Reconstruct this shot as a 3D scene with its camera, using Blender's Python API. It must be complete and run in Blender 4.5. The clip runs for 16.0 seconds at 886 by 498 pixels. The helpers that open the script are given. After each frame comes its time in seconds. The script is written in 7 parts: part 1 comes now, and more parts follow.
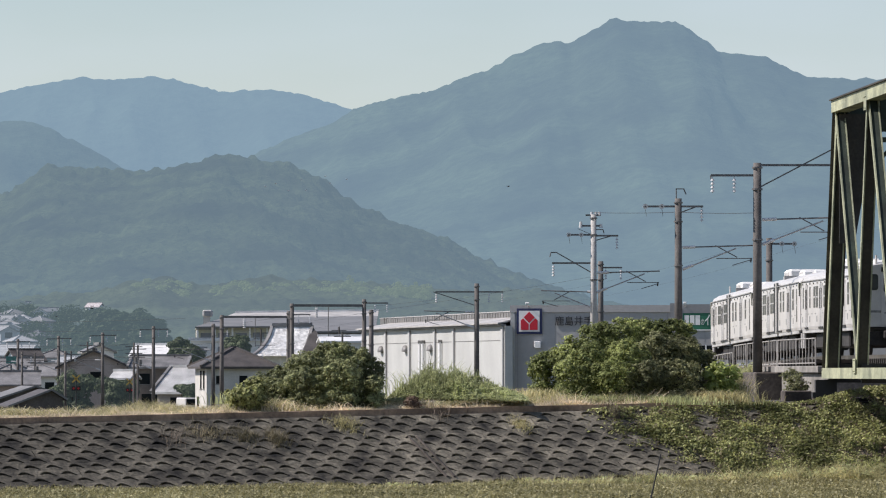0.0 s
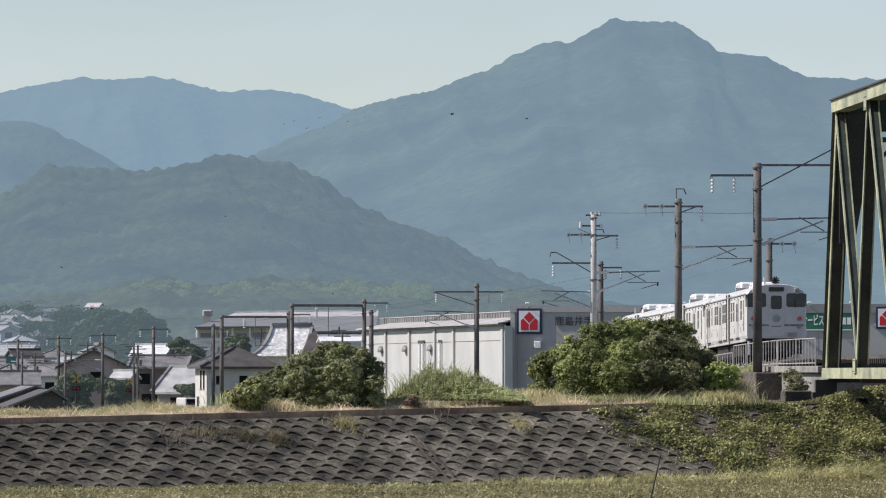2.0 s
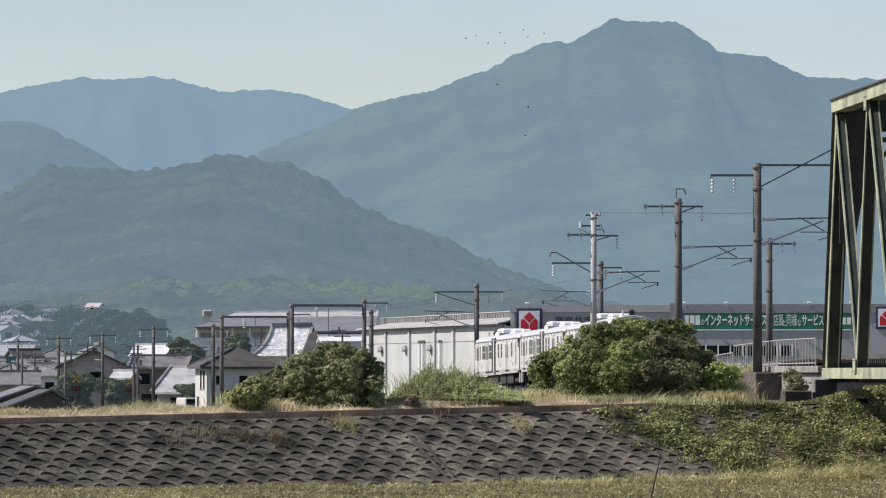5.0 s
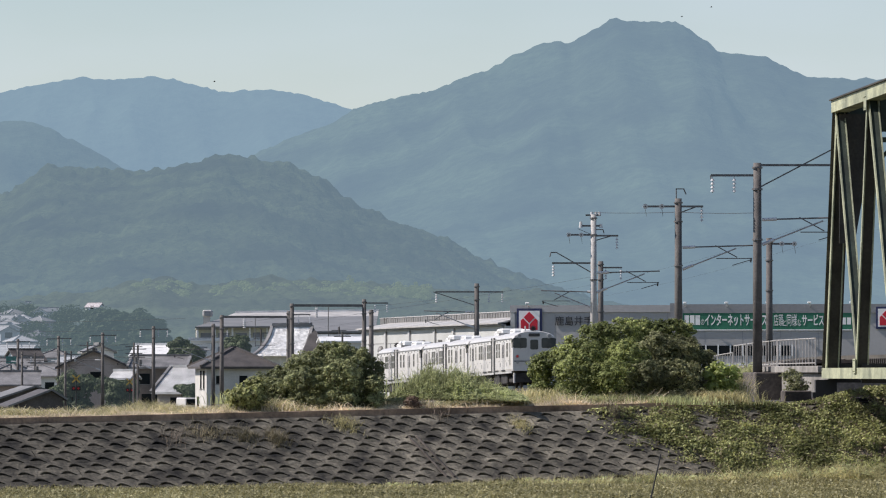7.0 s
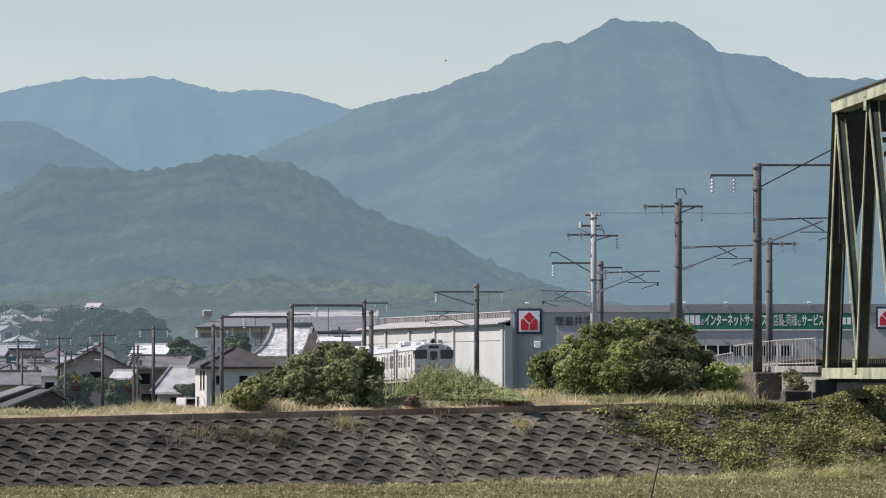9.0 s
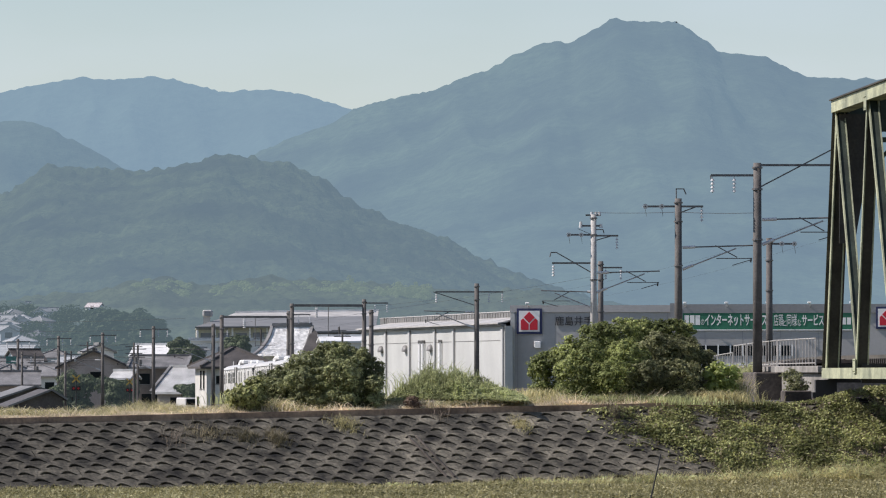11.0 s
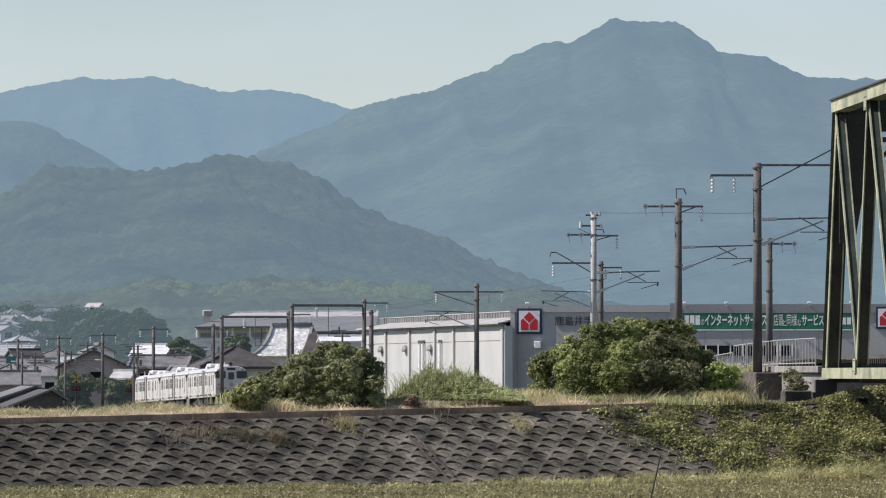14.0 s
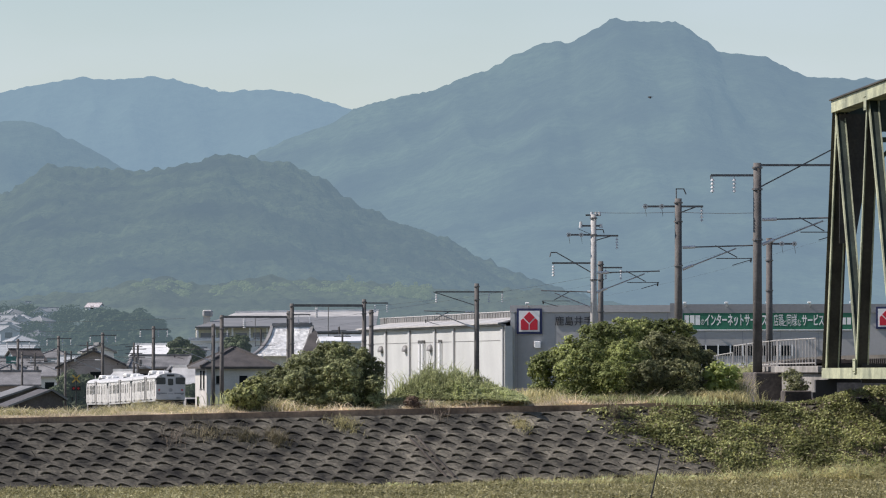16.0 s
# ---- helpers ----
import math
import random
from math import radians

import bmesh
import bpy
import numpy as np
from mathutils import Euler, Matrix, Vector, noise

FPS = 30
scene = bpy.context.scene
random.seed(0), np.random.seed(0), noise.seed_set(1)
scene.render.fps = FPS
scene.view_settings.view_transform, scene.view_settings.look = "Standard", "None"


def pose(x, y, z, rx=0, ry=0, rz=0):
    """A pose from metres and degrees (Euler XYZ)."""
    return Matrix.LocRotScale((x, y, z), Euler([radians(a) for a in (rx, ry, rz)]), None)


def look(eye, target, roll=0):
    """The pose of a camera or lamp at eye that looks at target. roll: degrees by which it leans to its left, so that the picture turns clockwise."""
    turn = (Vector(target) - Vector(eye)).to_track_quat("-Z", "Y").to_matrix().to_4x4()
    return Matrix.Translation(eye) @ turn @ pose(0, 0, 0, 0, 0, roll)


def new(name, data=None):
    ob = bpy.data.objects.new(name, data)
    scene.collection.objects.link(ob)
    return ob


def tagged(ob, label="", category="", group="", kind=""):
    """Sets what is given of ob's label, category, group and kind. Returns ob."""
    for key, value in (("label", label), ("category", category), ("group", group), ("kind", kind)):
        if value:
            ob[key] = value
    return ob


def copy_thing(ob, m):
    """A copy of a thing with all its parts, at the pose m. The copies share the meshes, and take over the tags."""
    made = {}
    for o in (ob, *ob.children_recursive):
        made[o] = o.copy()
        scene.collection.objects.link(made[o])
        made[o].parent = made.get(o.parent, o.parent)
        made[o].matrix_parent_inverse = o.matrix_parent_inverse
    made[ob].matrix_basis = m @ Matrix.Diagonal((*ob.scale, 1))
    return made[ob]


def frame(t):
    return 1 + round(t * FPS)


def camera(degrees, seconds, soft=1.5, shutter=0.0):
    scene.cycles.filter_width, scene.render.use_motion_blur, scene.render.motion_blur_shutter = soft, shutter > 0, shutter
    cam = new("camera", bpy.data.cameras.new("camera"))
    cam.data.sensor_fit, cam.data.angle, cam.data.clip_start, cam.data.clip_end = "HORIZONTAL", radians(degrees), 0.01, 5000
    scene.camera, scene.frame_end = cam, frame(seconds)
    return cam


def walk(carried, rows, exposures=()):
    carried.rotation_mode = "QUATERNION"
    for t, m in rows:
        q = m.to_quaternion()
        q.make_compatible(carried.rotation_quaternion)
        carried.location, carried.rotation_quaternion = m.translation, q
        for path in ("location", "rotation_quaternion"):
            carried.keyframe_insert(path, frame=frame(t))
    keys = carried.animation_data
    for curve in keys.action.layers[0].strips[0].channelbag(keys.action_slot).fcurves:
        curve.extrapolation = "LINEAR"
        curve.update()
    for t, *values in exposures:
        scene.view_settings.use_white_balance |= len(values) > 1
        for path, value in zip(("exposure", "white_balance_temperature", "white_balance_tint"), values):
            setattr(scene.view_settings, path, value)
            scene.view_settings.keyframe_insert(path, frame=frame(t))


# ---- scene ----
# ---- camera: a tripod on the far bank, long lens ----
cam = camera(8.4, 16.0, soft=1.12)
EYE = (0.0, 0.0, 5.0)
AIM = look(EYE, (0.0, 1000.0, 25.51))
walk(cam, [(0.0, AIM), (16.0, AIM)], exposures=[(0.0, 0.38, 6450, 17), (16.0, 0.38, 6450, 17)])

# ---- sky and sun ----
SUN_AZ, SUN_EL = radians(-88), radians(43.5)   # azimuth from +y towards +x
world = bpy.data.worlds.new("sky")
scene.world = world
world.use_nodes = True
wn = world.node_tree
sky = wn.nodes.new("ShaderNodeTexSky")
sky.sky_type = "NISHITA"
sky.sun_disc = False
sky.sun_elevation, sky.sun_rotation = SUN_EL, SUN_AZ
sky.air_density, sky.dust_density, sky.ozone_density = 1.0, 0.3, 3.0
bg = wn.nodes["Background"]
haze = wn.nodes.new("ShaderNodeHueSaturation")   # a milky summer sky
haze.inputs["Saturation"].default_value = 0.95
wn.links.new(sky.outputs[0], haze.inputs["Color"])
wt, wm, wc = wn.nodes.new("ShaderNodeTexCoord"), wn.nodes.new("ShaderNodeMapping"), wn.nodes.new("ShaderNodeTexNoise")
wm.inputs["Scale"].default_value = (9, 9, 34)
wc.inputs["Scale"].default_value, wc.inputs["Detail"].default_value = 1.0, 4
wr = wn.nodes.new("ShaderNodeMapRange")   # thin veils of high cloud all over the sky
wr.inputs[1].default_value, wr.inputs[2].default_value, wr.inputs[3].default_value, wr.inputs[4].default_value = 0.4, 0.75, 0.0, 0.3
wx = wn.nodes.new("ShaderNodeMix")
wx.data_type = "RGBA"
wx.inputs[7].default_value = (6.2, 7.2, 7.9, 1)
wn.links.new(wt.outputs["Generated"], wm.inputs["Vector"])
wn.links.new(wm.outputs[0], wc.inputs["Vector"])
wn.links.new(wc.outputs[0], wr.inputs[0])
wn.links.new(wr.outputs[0], wx.inputs[0])
wn.links.new(haze.outputs[0], wx.inputs[6])
wn.links.new(wx.outputs[2], bg.inputs[0])
bg.inputs[1].default_value = 0.086
sun = new("sun", bpy.data.lights.new("sun", "SUN"))
sun.data.energy, sun.data.angle, sun.data.color = 4.6, radians(0.6), (1.0, 0.95, 0.87)
SUN_WAY = Vector((math.sin(SUN_AZ) * math.cos(SUN_EL), math.cos(SUN_AZ) * math.cos(SUN_EL), math.sin(SUN_EL)))
sun.matrix_world = look(SUN_WAY * 100, (0, 0, 0))


# ---- small builders ----
def part(name, bm, material, parent=None, label="", smooth=False, m=None):
    """Link a bmesh as one mesh object under a thing or a part."""
    me = bpy.data.meshes.new(name)
    if isinstance(bm, tuple):
        me.from_pydata(*bm)
    else:
        bm.normal_update()
        bm.to_mesh(me)
        bm.free()
    me.materials.append(material)
    if smooth:
        me.polygons.foreach_set("use_smooth", [True] * len(me.polygons))
    ob = new(name, me)
    if m is not None:
        ob.matrix_basis = m
    ob.parent = parent
    if label:
        tagged(ob, label)
    return ob


def thing(name, label, category, m=None, group="", kind=""):
    ob = new(name)
    ob.empty_display_size = 0.2
    if m is not None:
        ob.matrix_basis = m
    return tagged(ob, label, category, group, kind)


def shared(name, ob, parent, m):
    """Another object on the mesh of ob."""
    o = new(name, ob.data)
    o.matrix_basis = m
    o.parent = parent
    return o


def box(bm, x0, x1, y0, y1, z0, z1, m=None, bevel=0.0):
    vs = [bm.verts.new((x, y, z)) for x in (x0, x1) for y in (y0, y1) for z in (z0, z1)]
    fs = [bm.faces.new([vs[i] for i in q]) for q in
          ((0, 1, 3, 2), (4, 6, 7, 5), (0, 4, 5, 1), (2, 3, 7, 6), (0, 2, 6, 4), (1, 5, 7, 3))]
    if bevel:
        es = list({e for f in fs for e in f.edges})
        r = bmesh.ops.bevel(bm, geom=es, offset=bevel, segments=1, affect="EDGES")
        vs = list({v for f in r["faces"] for v in f.verts} | {v for v in vs if v.is_valid})
    if m is not None:
        bmesh.ops.transform(bm, matrix=m, verts=vs)
    return bm


def boxed(*a, **k):
    return box(bmesh.new(), *a, **k)


def tube(bm, a, b, r, r2=None, seg=8):
    a, b = Vector(a), Vector(b)
    d = b - a
    m = Matrix.Translation((a + b) / 2) @ d.to_track_quat("Z", "Y").to_matrix().to_4x4()
    bmesh.ops.create_cone(bm, cap_ends=True, segments=seg, radius1=r, radius2=r if r2 is None else r2,
                          depth=d.length, matrix=m)
    return bm


def rod(*a, **k):
    return tube(bmesh.new(), *a, **k)


def bar(bm, a, b, w, h):
    """A square bar from a to b."""
    a, b = Vector(a), Vector(b)
    d = b - a
    m = Matrix.Translation(a) @ d.to_track_quat("Y", "Z").to_matrix().to_4x4()
    return box(bm, -w / 2, w / 2, 0, d.length, -h / 2, h / 2, m)


def prism(bm, outline, y0, y1, m=None):
    """An outline of (x, z), drawn out from y0 to y1."""
    a = [bm.verts.new((x, y0, z)) for x, z in outline]
    b = [bm.verts.new((x, y1, z)) for x, z in outline]
    n = len(outline)
    bm.faces.new(a[::-1])
    bm.faces.new(b)
    for i in range(n):
        bm.faces.new((a[i], a[(i + 1) % n], b[(i + 1) % n], b[i]))
    bmesh.ops.recalc_face_normals(bm, faces=bm.faces)
    if m is not None:
        bmesh.ops.transform(bm, matrix=m, verts=a + b)
    return bm


# ---- the track's line: plan, height, heading ----
def track_x(y):
    if y < 290:
        return 15.4 + (290 - y) * 0.055
    if y < 430:
        d = y - 290
        return 15.4 - 0.055 * d - 0.000425 * d * d
    return -0.63 - 0.174 * (y - 430)


def track_z(y):
    if y < 255:
        return 5.72
    if y < 285:
        return 5.72 - 0.0155 * (y - 255) ** 2 / 60
    if y < 600:
        return 5.4875 - 0.0144 * (y - 285)
    if y < 640:
        return 0.9515 - 0.0144 * ((y - 600) - (y - 600) ** 2 / 80)
    return 0.6635


def beside(y, off, up=0.0):
    """The point off metres to the right of the track at y, up metres over the rail."""
    s = (track_x(y + 0.5) - track_x(y - 0.5))
    n = math.hypot(1, s)
    return Vector((track_x(y) + off / n, y - off * s / n, track_z(y) + up))


# ---- materials ----
def mat(name, color, rough=0.7, metal=0.0, vary=0.15, scale=2.0, fine=30.0, bump=0.2, tint=None, random_tint=0.0,
        island=0.0, spec=0.5, veil=None, placed=False, stain=0.0):
    """Paint with stains (scale, per metre), grain (fine) and relief; veil: haze mixed into a far surface as emission.
    """
    ma = bpy.data.materials.new(name)
    ma.use_nodes = True
    nt = ma.node_tree
    b = nt.nodes["Principled BSDF"]
    b.inputs["Roughness"].default_value, b.inputs["Metallic"].default_value = rough, metal
    b.inputs["Specular IOR Level"].default_value = spec
    where = nt.nodes.new("ShaderNodeNewGeometry").outputs["Position"] if placed else nt.nodes.new("ShaderNodeTexCoord").outputs["Object"]
    n1, n2 = nt.nodes.new("ShaderNodeTexNoise"), nt.nodes.new("ShaderNodeTexNoise")
    for n, s in ((n1, scale), (n2, fine)):
        n.inputs["Scale"].default_value, n.inputs["Detail"].default_value = s, 5
        nt.links.new(where, n.inputs["Vector"])
    dark = tuple(c * (1 - vary * 2) for c in color)
    light = tuple(min(1, c * (1 + vary)) for c in (tint or color))
    r1 = nt.nodes.new("ShaderNodeValToRGB")
    r1.color_ramp.elements[0].position, r1.color_ramp.elements[1].position = 0.3, 0.68
    r1.color_ramp.elements[0].color, r1.color_ramp.elements[1].color = (*dark, 1), (*light, 1)
    nt.links.new(n1.outputs[0], r1.inputs[0])
    mx = nt.nodes.new("ShaderNodeMix")
    mx.data_type, mx.blend_type = "RGBA", "OVERLAY"
    mx.inputs[0].default_value = min(1.0, vary * 2.0)
    nt.links.new(r1.outputs[0], mx.inputs[6])
    nt.links.new(n2.outputs[0], mx.inputs[7])
    out = mx.outputs[2]
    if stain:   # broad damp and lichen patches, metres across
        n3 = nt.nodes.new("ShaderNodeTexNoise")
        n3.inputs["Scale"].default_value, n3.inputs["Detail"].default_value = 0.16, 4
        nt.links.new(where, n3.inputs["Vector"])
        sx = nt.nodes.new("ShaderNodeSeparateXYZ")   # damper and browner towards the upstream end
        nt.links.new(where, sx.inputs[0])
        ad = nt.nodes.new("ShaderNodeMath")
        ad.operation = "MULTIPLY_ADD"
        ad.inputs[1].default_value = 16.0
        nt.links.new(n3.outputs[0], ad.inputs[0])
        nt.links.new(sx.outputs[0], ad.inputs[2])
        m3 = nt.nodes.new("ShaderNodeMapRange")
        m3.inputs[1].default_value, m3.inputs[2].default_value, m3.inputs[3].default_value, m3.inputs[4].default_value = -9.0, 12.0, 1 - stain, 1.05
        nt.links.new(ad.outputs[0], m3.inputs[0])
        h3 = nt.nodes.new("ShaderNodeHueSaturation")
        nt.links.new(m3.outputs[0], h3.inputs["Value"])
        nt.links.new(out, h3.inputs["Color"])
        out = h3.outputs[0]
    if random_tint or island:
        hs = nt.nodes.new("ShaderNodeHueSaturation")
        mr = nt.nodes.new("ShaderNodeMapRange")
        k = random_tint or island
        mr.inputs[3].default_value, mr.inputs[4].default_value = 1 - k, 1 + k
        if island:
            src = nt.nodes.new("ShaderNodeNewGeometry").outputs["Random Per Island"]
        else:
            src = nt.nodes.new("ShaderNodeObjectInfo").outputs["Random"]
        nt.links.new(src, mr.inputs[0])
        nt.links.new(mr.outputs[0], hs.inputs["Value"])
        nt.links.new(out, hs.inputs["Color"])
        out = hs.outputs[0]
    nt.links.new(out, b.inputs["Base Color"])
    if bump:
        bp = nt.nodes.new("ShaderNodeBump")
        bp.inputs["Strength"].default_value, bp.inputs["Distance"].default_value = bump, 0.6 / fine
        nt.links.new(n2.outputs[0], bp.inputs["Height"])
        nt.links.new(bp.outputs[0], b.inputs["Normal"])
    # haze is painted in: a flat air-coloured glow mixed over the surface
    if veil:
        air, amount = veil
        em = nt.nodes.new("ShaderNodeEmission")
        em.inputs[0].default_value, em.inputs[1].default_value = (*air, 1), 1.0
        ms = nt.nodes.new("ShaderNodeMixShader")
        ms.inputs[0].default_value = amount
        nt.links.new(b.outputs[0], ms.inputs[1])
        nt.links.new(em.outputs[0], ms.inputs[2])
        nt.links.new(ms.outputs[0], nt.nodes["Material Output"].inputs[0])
    return ma


def leafy(name, color, tint, vary=0.35, trans=0.25, veil=None):
    """Leaves: each its own tone, some light passing through; veil: painted haze, mixed in as a glow."""
    ma = mat(name, color, 0.6, vary=0.2, scale=0.6, fine=4, bump=0, tint=tint, island=vary, spec=0.3)
    nt = ma.node_tree
    b = nt.nodes["Principled BSDF"]
    src = b.inputs["Base Color"].links[0].from_socket
    tr = nt.nodes.new("ShaderNodeBsdfTranslucent")
    nt.links.new(src, tr.inputs[0])
    ms = nt.nodes.new("ShaderNodeMixShader")
    ms.inputs[0].default_value = trans
    nt.links.new(b.outputs[0], ms.inputs[1])
    nt.links.new(tr.outputs[0], ms.inputs[2])
    last = ms
    # distance haze added to the leaf as its own emission
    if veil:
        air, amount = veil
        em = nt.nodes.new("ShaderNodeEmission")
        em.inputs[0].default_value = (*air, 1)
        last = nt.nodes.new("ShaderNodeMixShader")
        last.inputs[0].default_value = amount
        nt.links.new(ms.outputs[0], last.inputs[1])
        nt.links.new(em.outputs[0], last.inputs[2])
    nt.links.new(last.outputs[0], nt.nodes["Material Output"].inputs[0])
    return ma


# air colours of the painted haze; far slopes glow by the veil's share
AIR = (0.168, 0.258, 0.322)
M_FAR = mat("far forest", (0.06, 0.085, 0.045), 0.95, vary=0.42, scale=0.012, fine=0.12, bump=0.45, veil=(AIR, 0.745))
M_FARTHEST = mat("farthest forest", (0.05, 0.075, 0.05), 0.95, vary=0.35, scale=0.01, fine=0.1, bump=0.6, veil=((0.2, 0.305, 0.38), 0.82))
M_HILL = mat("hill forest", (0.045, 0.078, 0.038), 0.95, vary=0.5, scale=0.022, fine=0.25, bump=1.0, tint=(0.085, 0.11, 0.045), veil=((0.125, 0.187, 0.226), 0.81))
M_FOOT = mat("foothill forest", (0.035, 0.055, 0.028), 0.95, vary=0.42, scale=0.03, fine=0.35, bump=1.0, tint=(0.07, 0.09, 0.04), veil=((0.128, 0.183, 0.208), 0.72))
# village haze: paled base colours plus an air-coloured glow mixed in
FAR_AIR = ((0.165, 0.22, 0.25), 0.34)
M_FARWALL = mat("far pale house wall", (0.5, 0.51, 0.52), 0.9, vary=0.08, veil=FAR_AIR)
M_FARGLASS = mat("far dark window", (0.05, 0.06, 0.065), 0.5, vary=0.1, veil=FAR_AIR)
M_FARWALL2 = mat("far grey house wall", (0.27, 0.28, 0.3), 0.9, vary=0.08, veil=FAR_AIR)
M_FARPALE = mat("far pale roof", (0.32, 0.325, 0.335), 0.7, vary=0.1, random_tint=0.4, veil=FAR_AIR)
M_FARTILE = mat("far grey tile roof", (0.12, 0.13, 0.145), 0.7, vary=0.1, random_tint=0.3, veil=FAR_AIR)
M_GROUND = mat("earth and grass", (0.09, 0.09, 0.045), 0.95, vary=0.3, scale=0.15, fine=6, bump=0.5)
M_SOIL = mat("paddy soil", (0.07, 0.06, 0.035), 0.95, vary=0.3, scale=0.8, fine=12, bump=0.5)
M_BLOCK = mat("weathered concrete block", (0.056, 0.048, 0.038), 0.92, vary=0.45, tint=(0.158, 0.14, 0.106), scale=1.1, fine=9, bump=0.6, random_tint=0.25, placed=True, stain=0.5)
M_COPING = mat("brown weathered coping", (0.34, 0.235, 0.165), 0.92, vary=0.3, scale=0.6, fine=7, bump=0.4)
M_JOINT = mat("mossy joint", (0.05, 0.045, 0.035), 0.95, vary=0.3, scale=1.2, fine=12, bump=0.6)
M_CONC = mat("stained concrete", (0.26, 0.245, 0.22), 0.88, vary=0.3, scale=0.7, fine=8, bump=0.3)
M_DARKCONC = mat("dark stained concrete", (0.09, 0.076, 0.065), 0.92, vary=0.35, scale=0.8, fine=8, bump=0.3)
M_POLE = mat("old concrete pole", (0.112, 0.103, 0.095), 0.85, vary=0.2, scale=1.0, fine=9, bump=0.2)
M_PALEPOLE = mat("pale concrete pole", (0.40, 0.39, 0.37), 0.8, vary=0.12, scale=1.0, fine=9, bump=0.2)
M_STEEL = mat("galvanised steel", (0.16, 0.155, 0.15), 0.55, 0.5, vary=0.2, scale=3, fine=20, bump=0.1)
M_GALV = mat("bright galvanised tube", (0.38, 0.375, 0.36), 0.5, 0.1, vary=0.15, scale=3, fine=20, bump=0.1)
M_RAILING = mat("pale railing paint", (0.35, 0.335, 0.31), 0.6, 0.0, vary=0.2, scale=3, fine=20, bump=0.1)
M_PORCELAIN = mat("white porcelain", (0.55, 0.545, 0.53), 0.25, vary=0.05)
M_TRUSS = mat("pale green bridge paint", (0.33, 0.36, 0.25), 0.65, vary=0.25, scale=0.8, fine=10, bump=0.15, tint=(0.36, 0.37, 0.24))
# dark copies of the bridge paint: shade is put into their colour
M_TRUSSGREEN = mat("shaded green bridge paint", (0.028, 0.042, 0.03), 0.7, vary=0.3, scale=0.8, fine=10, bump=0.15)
M_TRUSSDARK = mat("shade-darkened bridge paint", (0.046, 0.041, 0.032), 0.7, vary=0.3, scale=0.8, fine=10, bump=0.15)
M_BALLAST = mat("ballast stone", (0.16, 0.14, 0.125), 0.95, vary=0.4, scale=3, fine=18, bump=1.0)
M_RAIL = mat("worn rail steel", (0.2, 0.16, 0.13), 0.4, 0.8, vary=0.2, scale=3, fine=20, bump=0.1)
M_WHITE = mat("white coach paint", (0.535, 0.52, 0.495), 0.35, vary=0.06, scale=1.2, fine=14, bump=0.03)
M_ROOFW = mat("white coach roof", (0.74, 0.74, 0.72), 0.6, vary=0.08, scale=1.0, fine=12, bump=0.05)
M_SKIRT = mat("pale grey coach skirt", (0.42, 0.415, 0.40), 0.55, vary=0.12, scale=1.2, fine=14, bump=0.05)
M_UNDER = mat("underframe grime", (0.035, 0.032, 0.03), 0.8, vary=0.3, scale=2, fine=14, bump=0.2)
M_GLASS = mat("dark window glass", (0.018, 0.021, 0.022), 0.35, vary=0.1, scale=1, fine=3, bump=0.0, spec=0.0)
M_COACHGLASS = mat("tinted coach window", (0.062, 0.062, 0.06), 0.3, vary=0.3, scale=1.5, fine=4, bump=0.0, spec=0.2)
M_CABGLASS = mat("smoked cab glass", (0.04, 0.047, 0.05), 0.12, vary=0.15, scale=1.5, fine=3, bump=0, spec=0.35)
M_BLACK = mat("black rubber", (0.025, 0.025, 0.025), 0.7, vary=0.2, bump=0.1)
M_GREYP = mat("grey livery print", (0.30, 0.30, 0.29), 0.5, vary=0.15, bump=0)
M_BAND = mat("grey livery lettering band", (0.2, 0.2, 0.195), 0.5, vary=0.3, scale=6, fine=20, bump=0)
M_RED = mat("red sign", (0.55, 0.012, 0.03), 0.4, vary=0.06, scale=0.6, bump=0)
M_NAVY = mat("navy sign frame", (0.018, 0.025, 0.09), 0.45, vary=0.08, bump=0)
M_SIGNW = mat("white sign", (0.8, 0.8, 0.78), 0.5, vary=0.04, bump=0)
M_GREEN = mat("green banner", (0.02, 0.16, 0.09), 0.55, vary=0.08, scale=0.5, bump=0)
M_BLACKT = mat("black lettering", (0.03, 0.03, 0.035), 0.5, vary=0.1, bump=0)
M_STORE = mat("grey store cladding", (0.385, 0.377, 0.37), 0.6, vary=0.05, scale=0.25, fine=4, bump=0.05)
M_STOREDARK = mat("dark store parapet", (0.24, 0.245, 0.25), 0.6, vary=0.06, scale=0.25, fine=4, bump=0.05)
M_WARE = mat("white warehouse panel", (0.455, 0.46, 0.437), 0.6, vary=0.05, scale=0.3, fine=5, bump=0.05)
M_METALW = mat("weathered metal sheet", (0.185, 0.18, 0.172), 0.55, 0.1, vary=0.15, scale=0.4, fine=5, bump=0.1)
M_LEANTO = mat("weathered pale sheet", (0.4, 0.387, 0.365), 0.6, 0.0, vary=0.14, scale=0.5, fine=5, bump=0.1)
M_YELLOWW = mat("cream factory wall", (0.60, 0.575, 0.46), 0.8, vary=0.12, scale=0.3, fine=4, bump=0.05)
M_GREYW = mat("grey-white house wall", (0.54, 0.525, 0.485), 0.85, vary=0.1, scale=0.4, fine=6, bump=0.1)
M_FACTROOF = mat("grey factory roof sheet", (0.17, 0.17, 0.167), 0.6, 0.0, vary=0.1, scale=0.25, fine=4, bump=0.1)
M_BRIGHT = mat("pale sheet roof", (0.66, 0.66, 0.65), 0.45, 0.0, vary=0.1, scale=0.4, fine=6, bump=0.1)
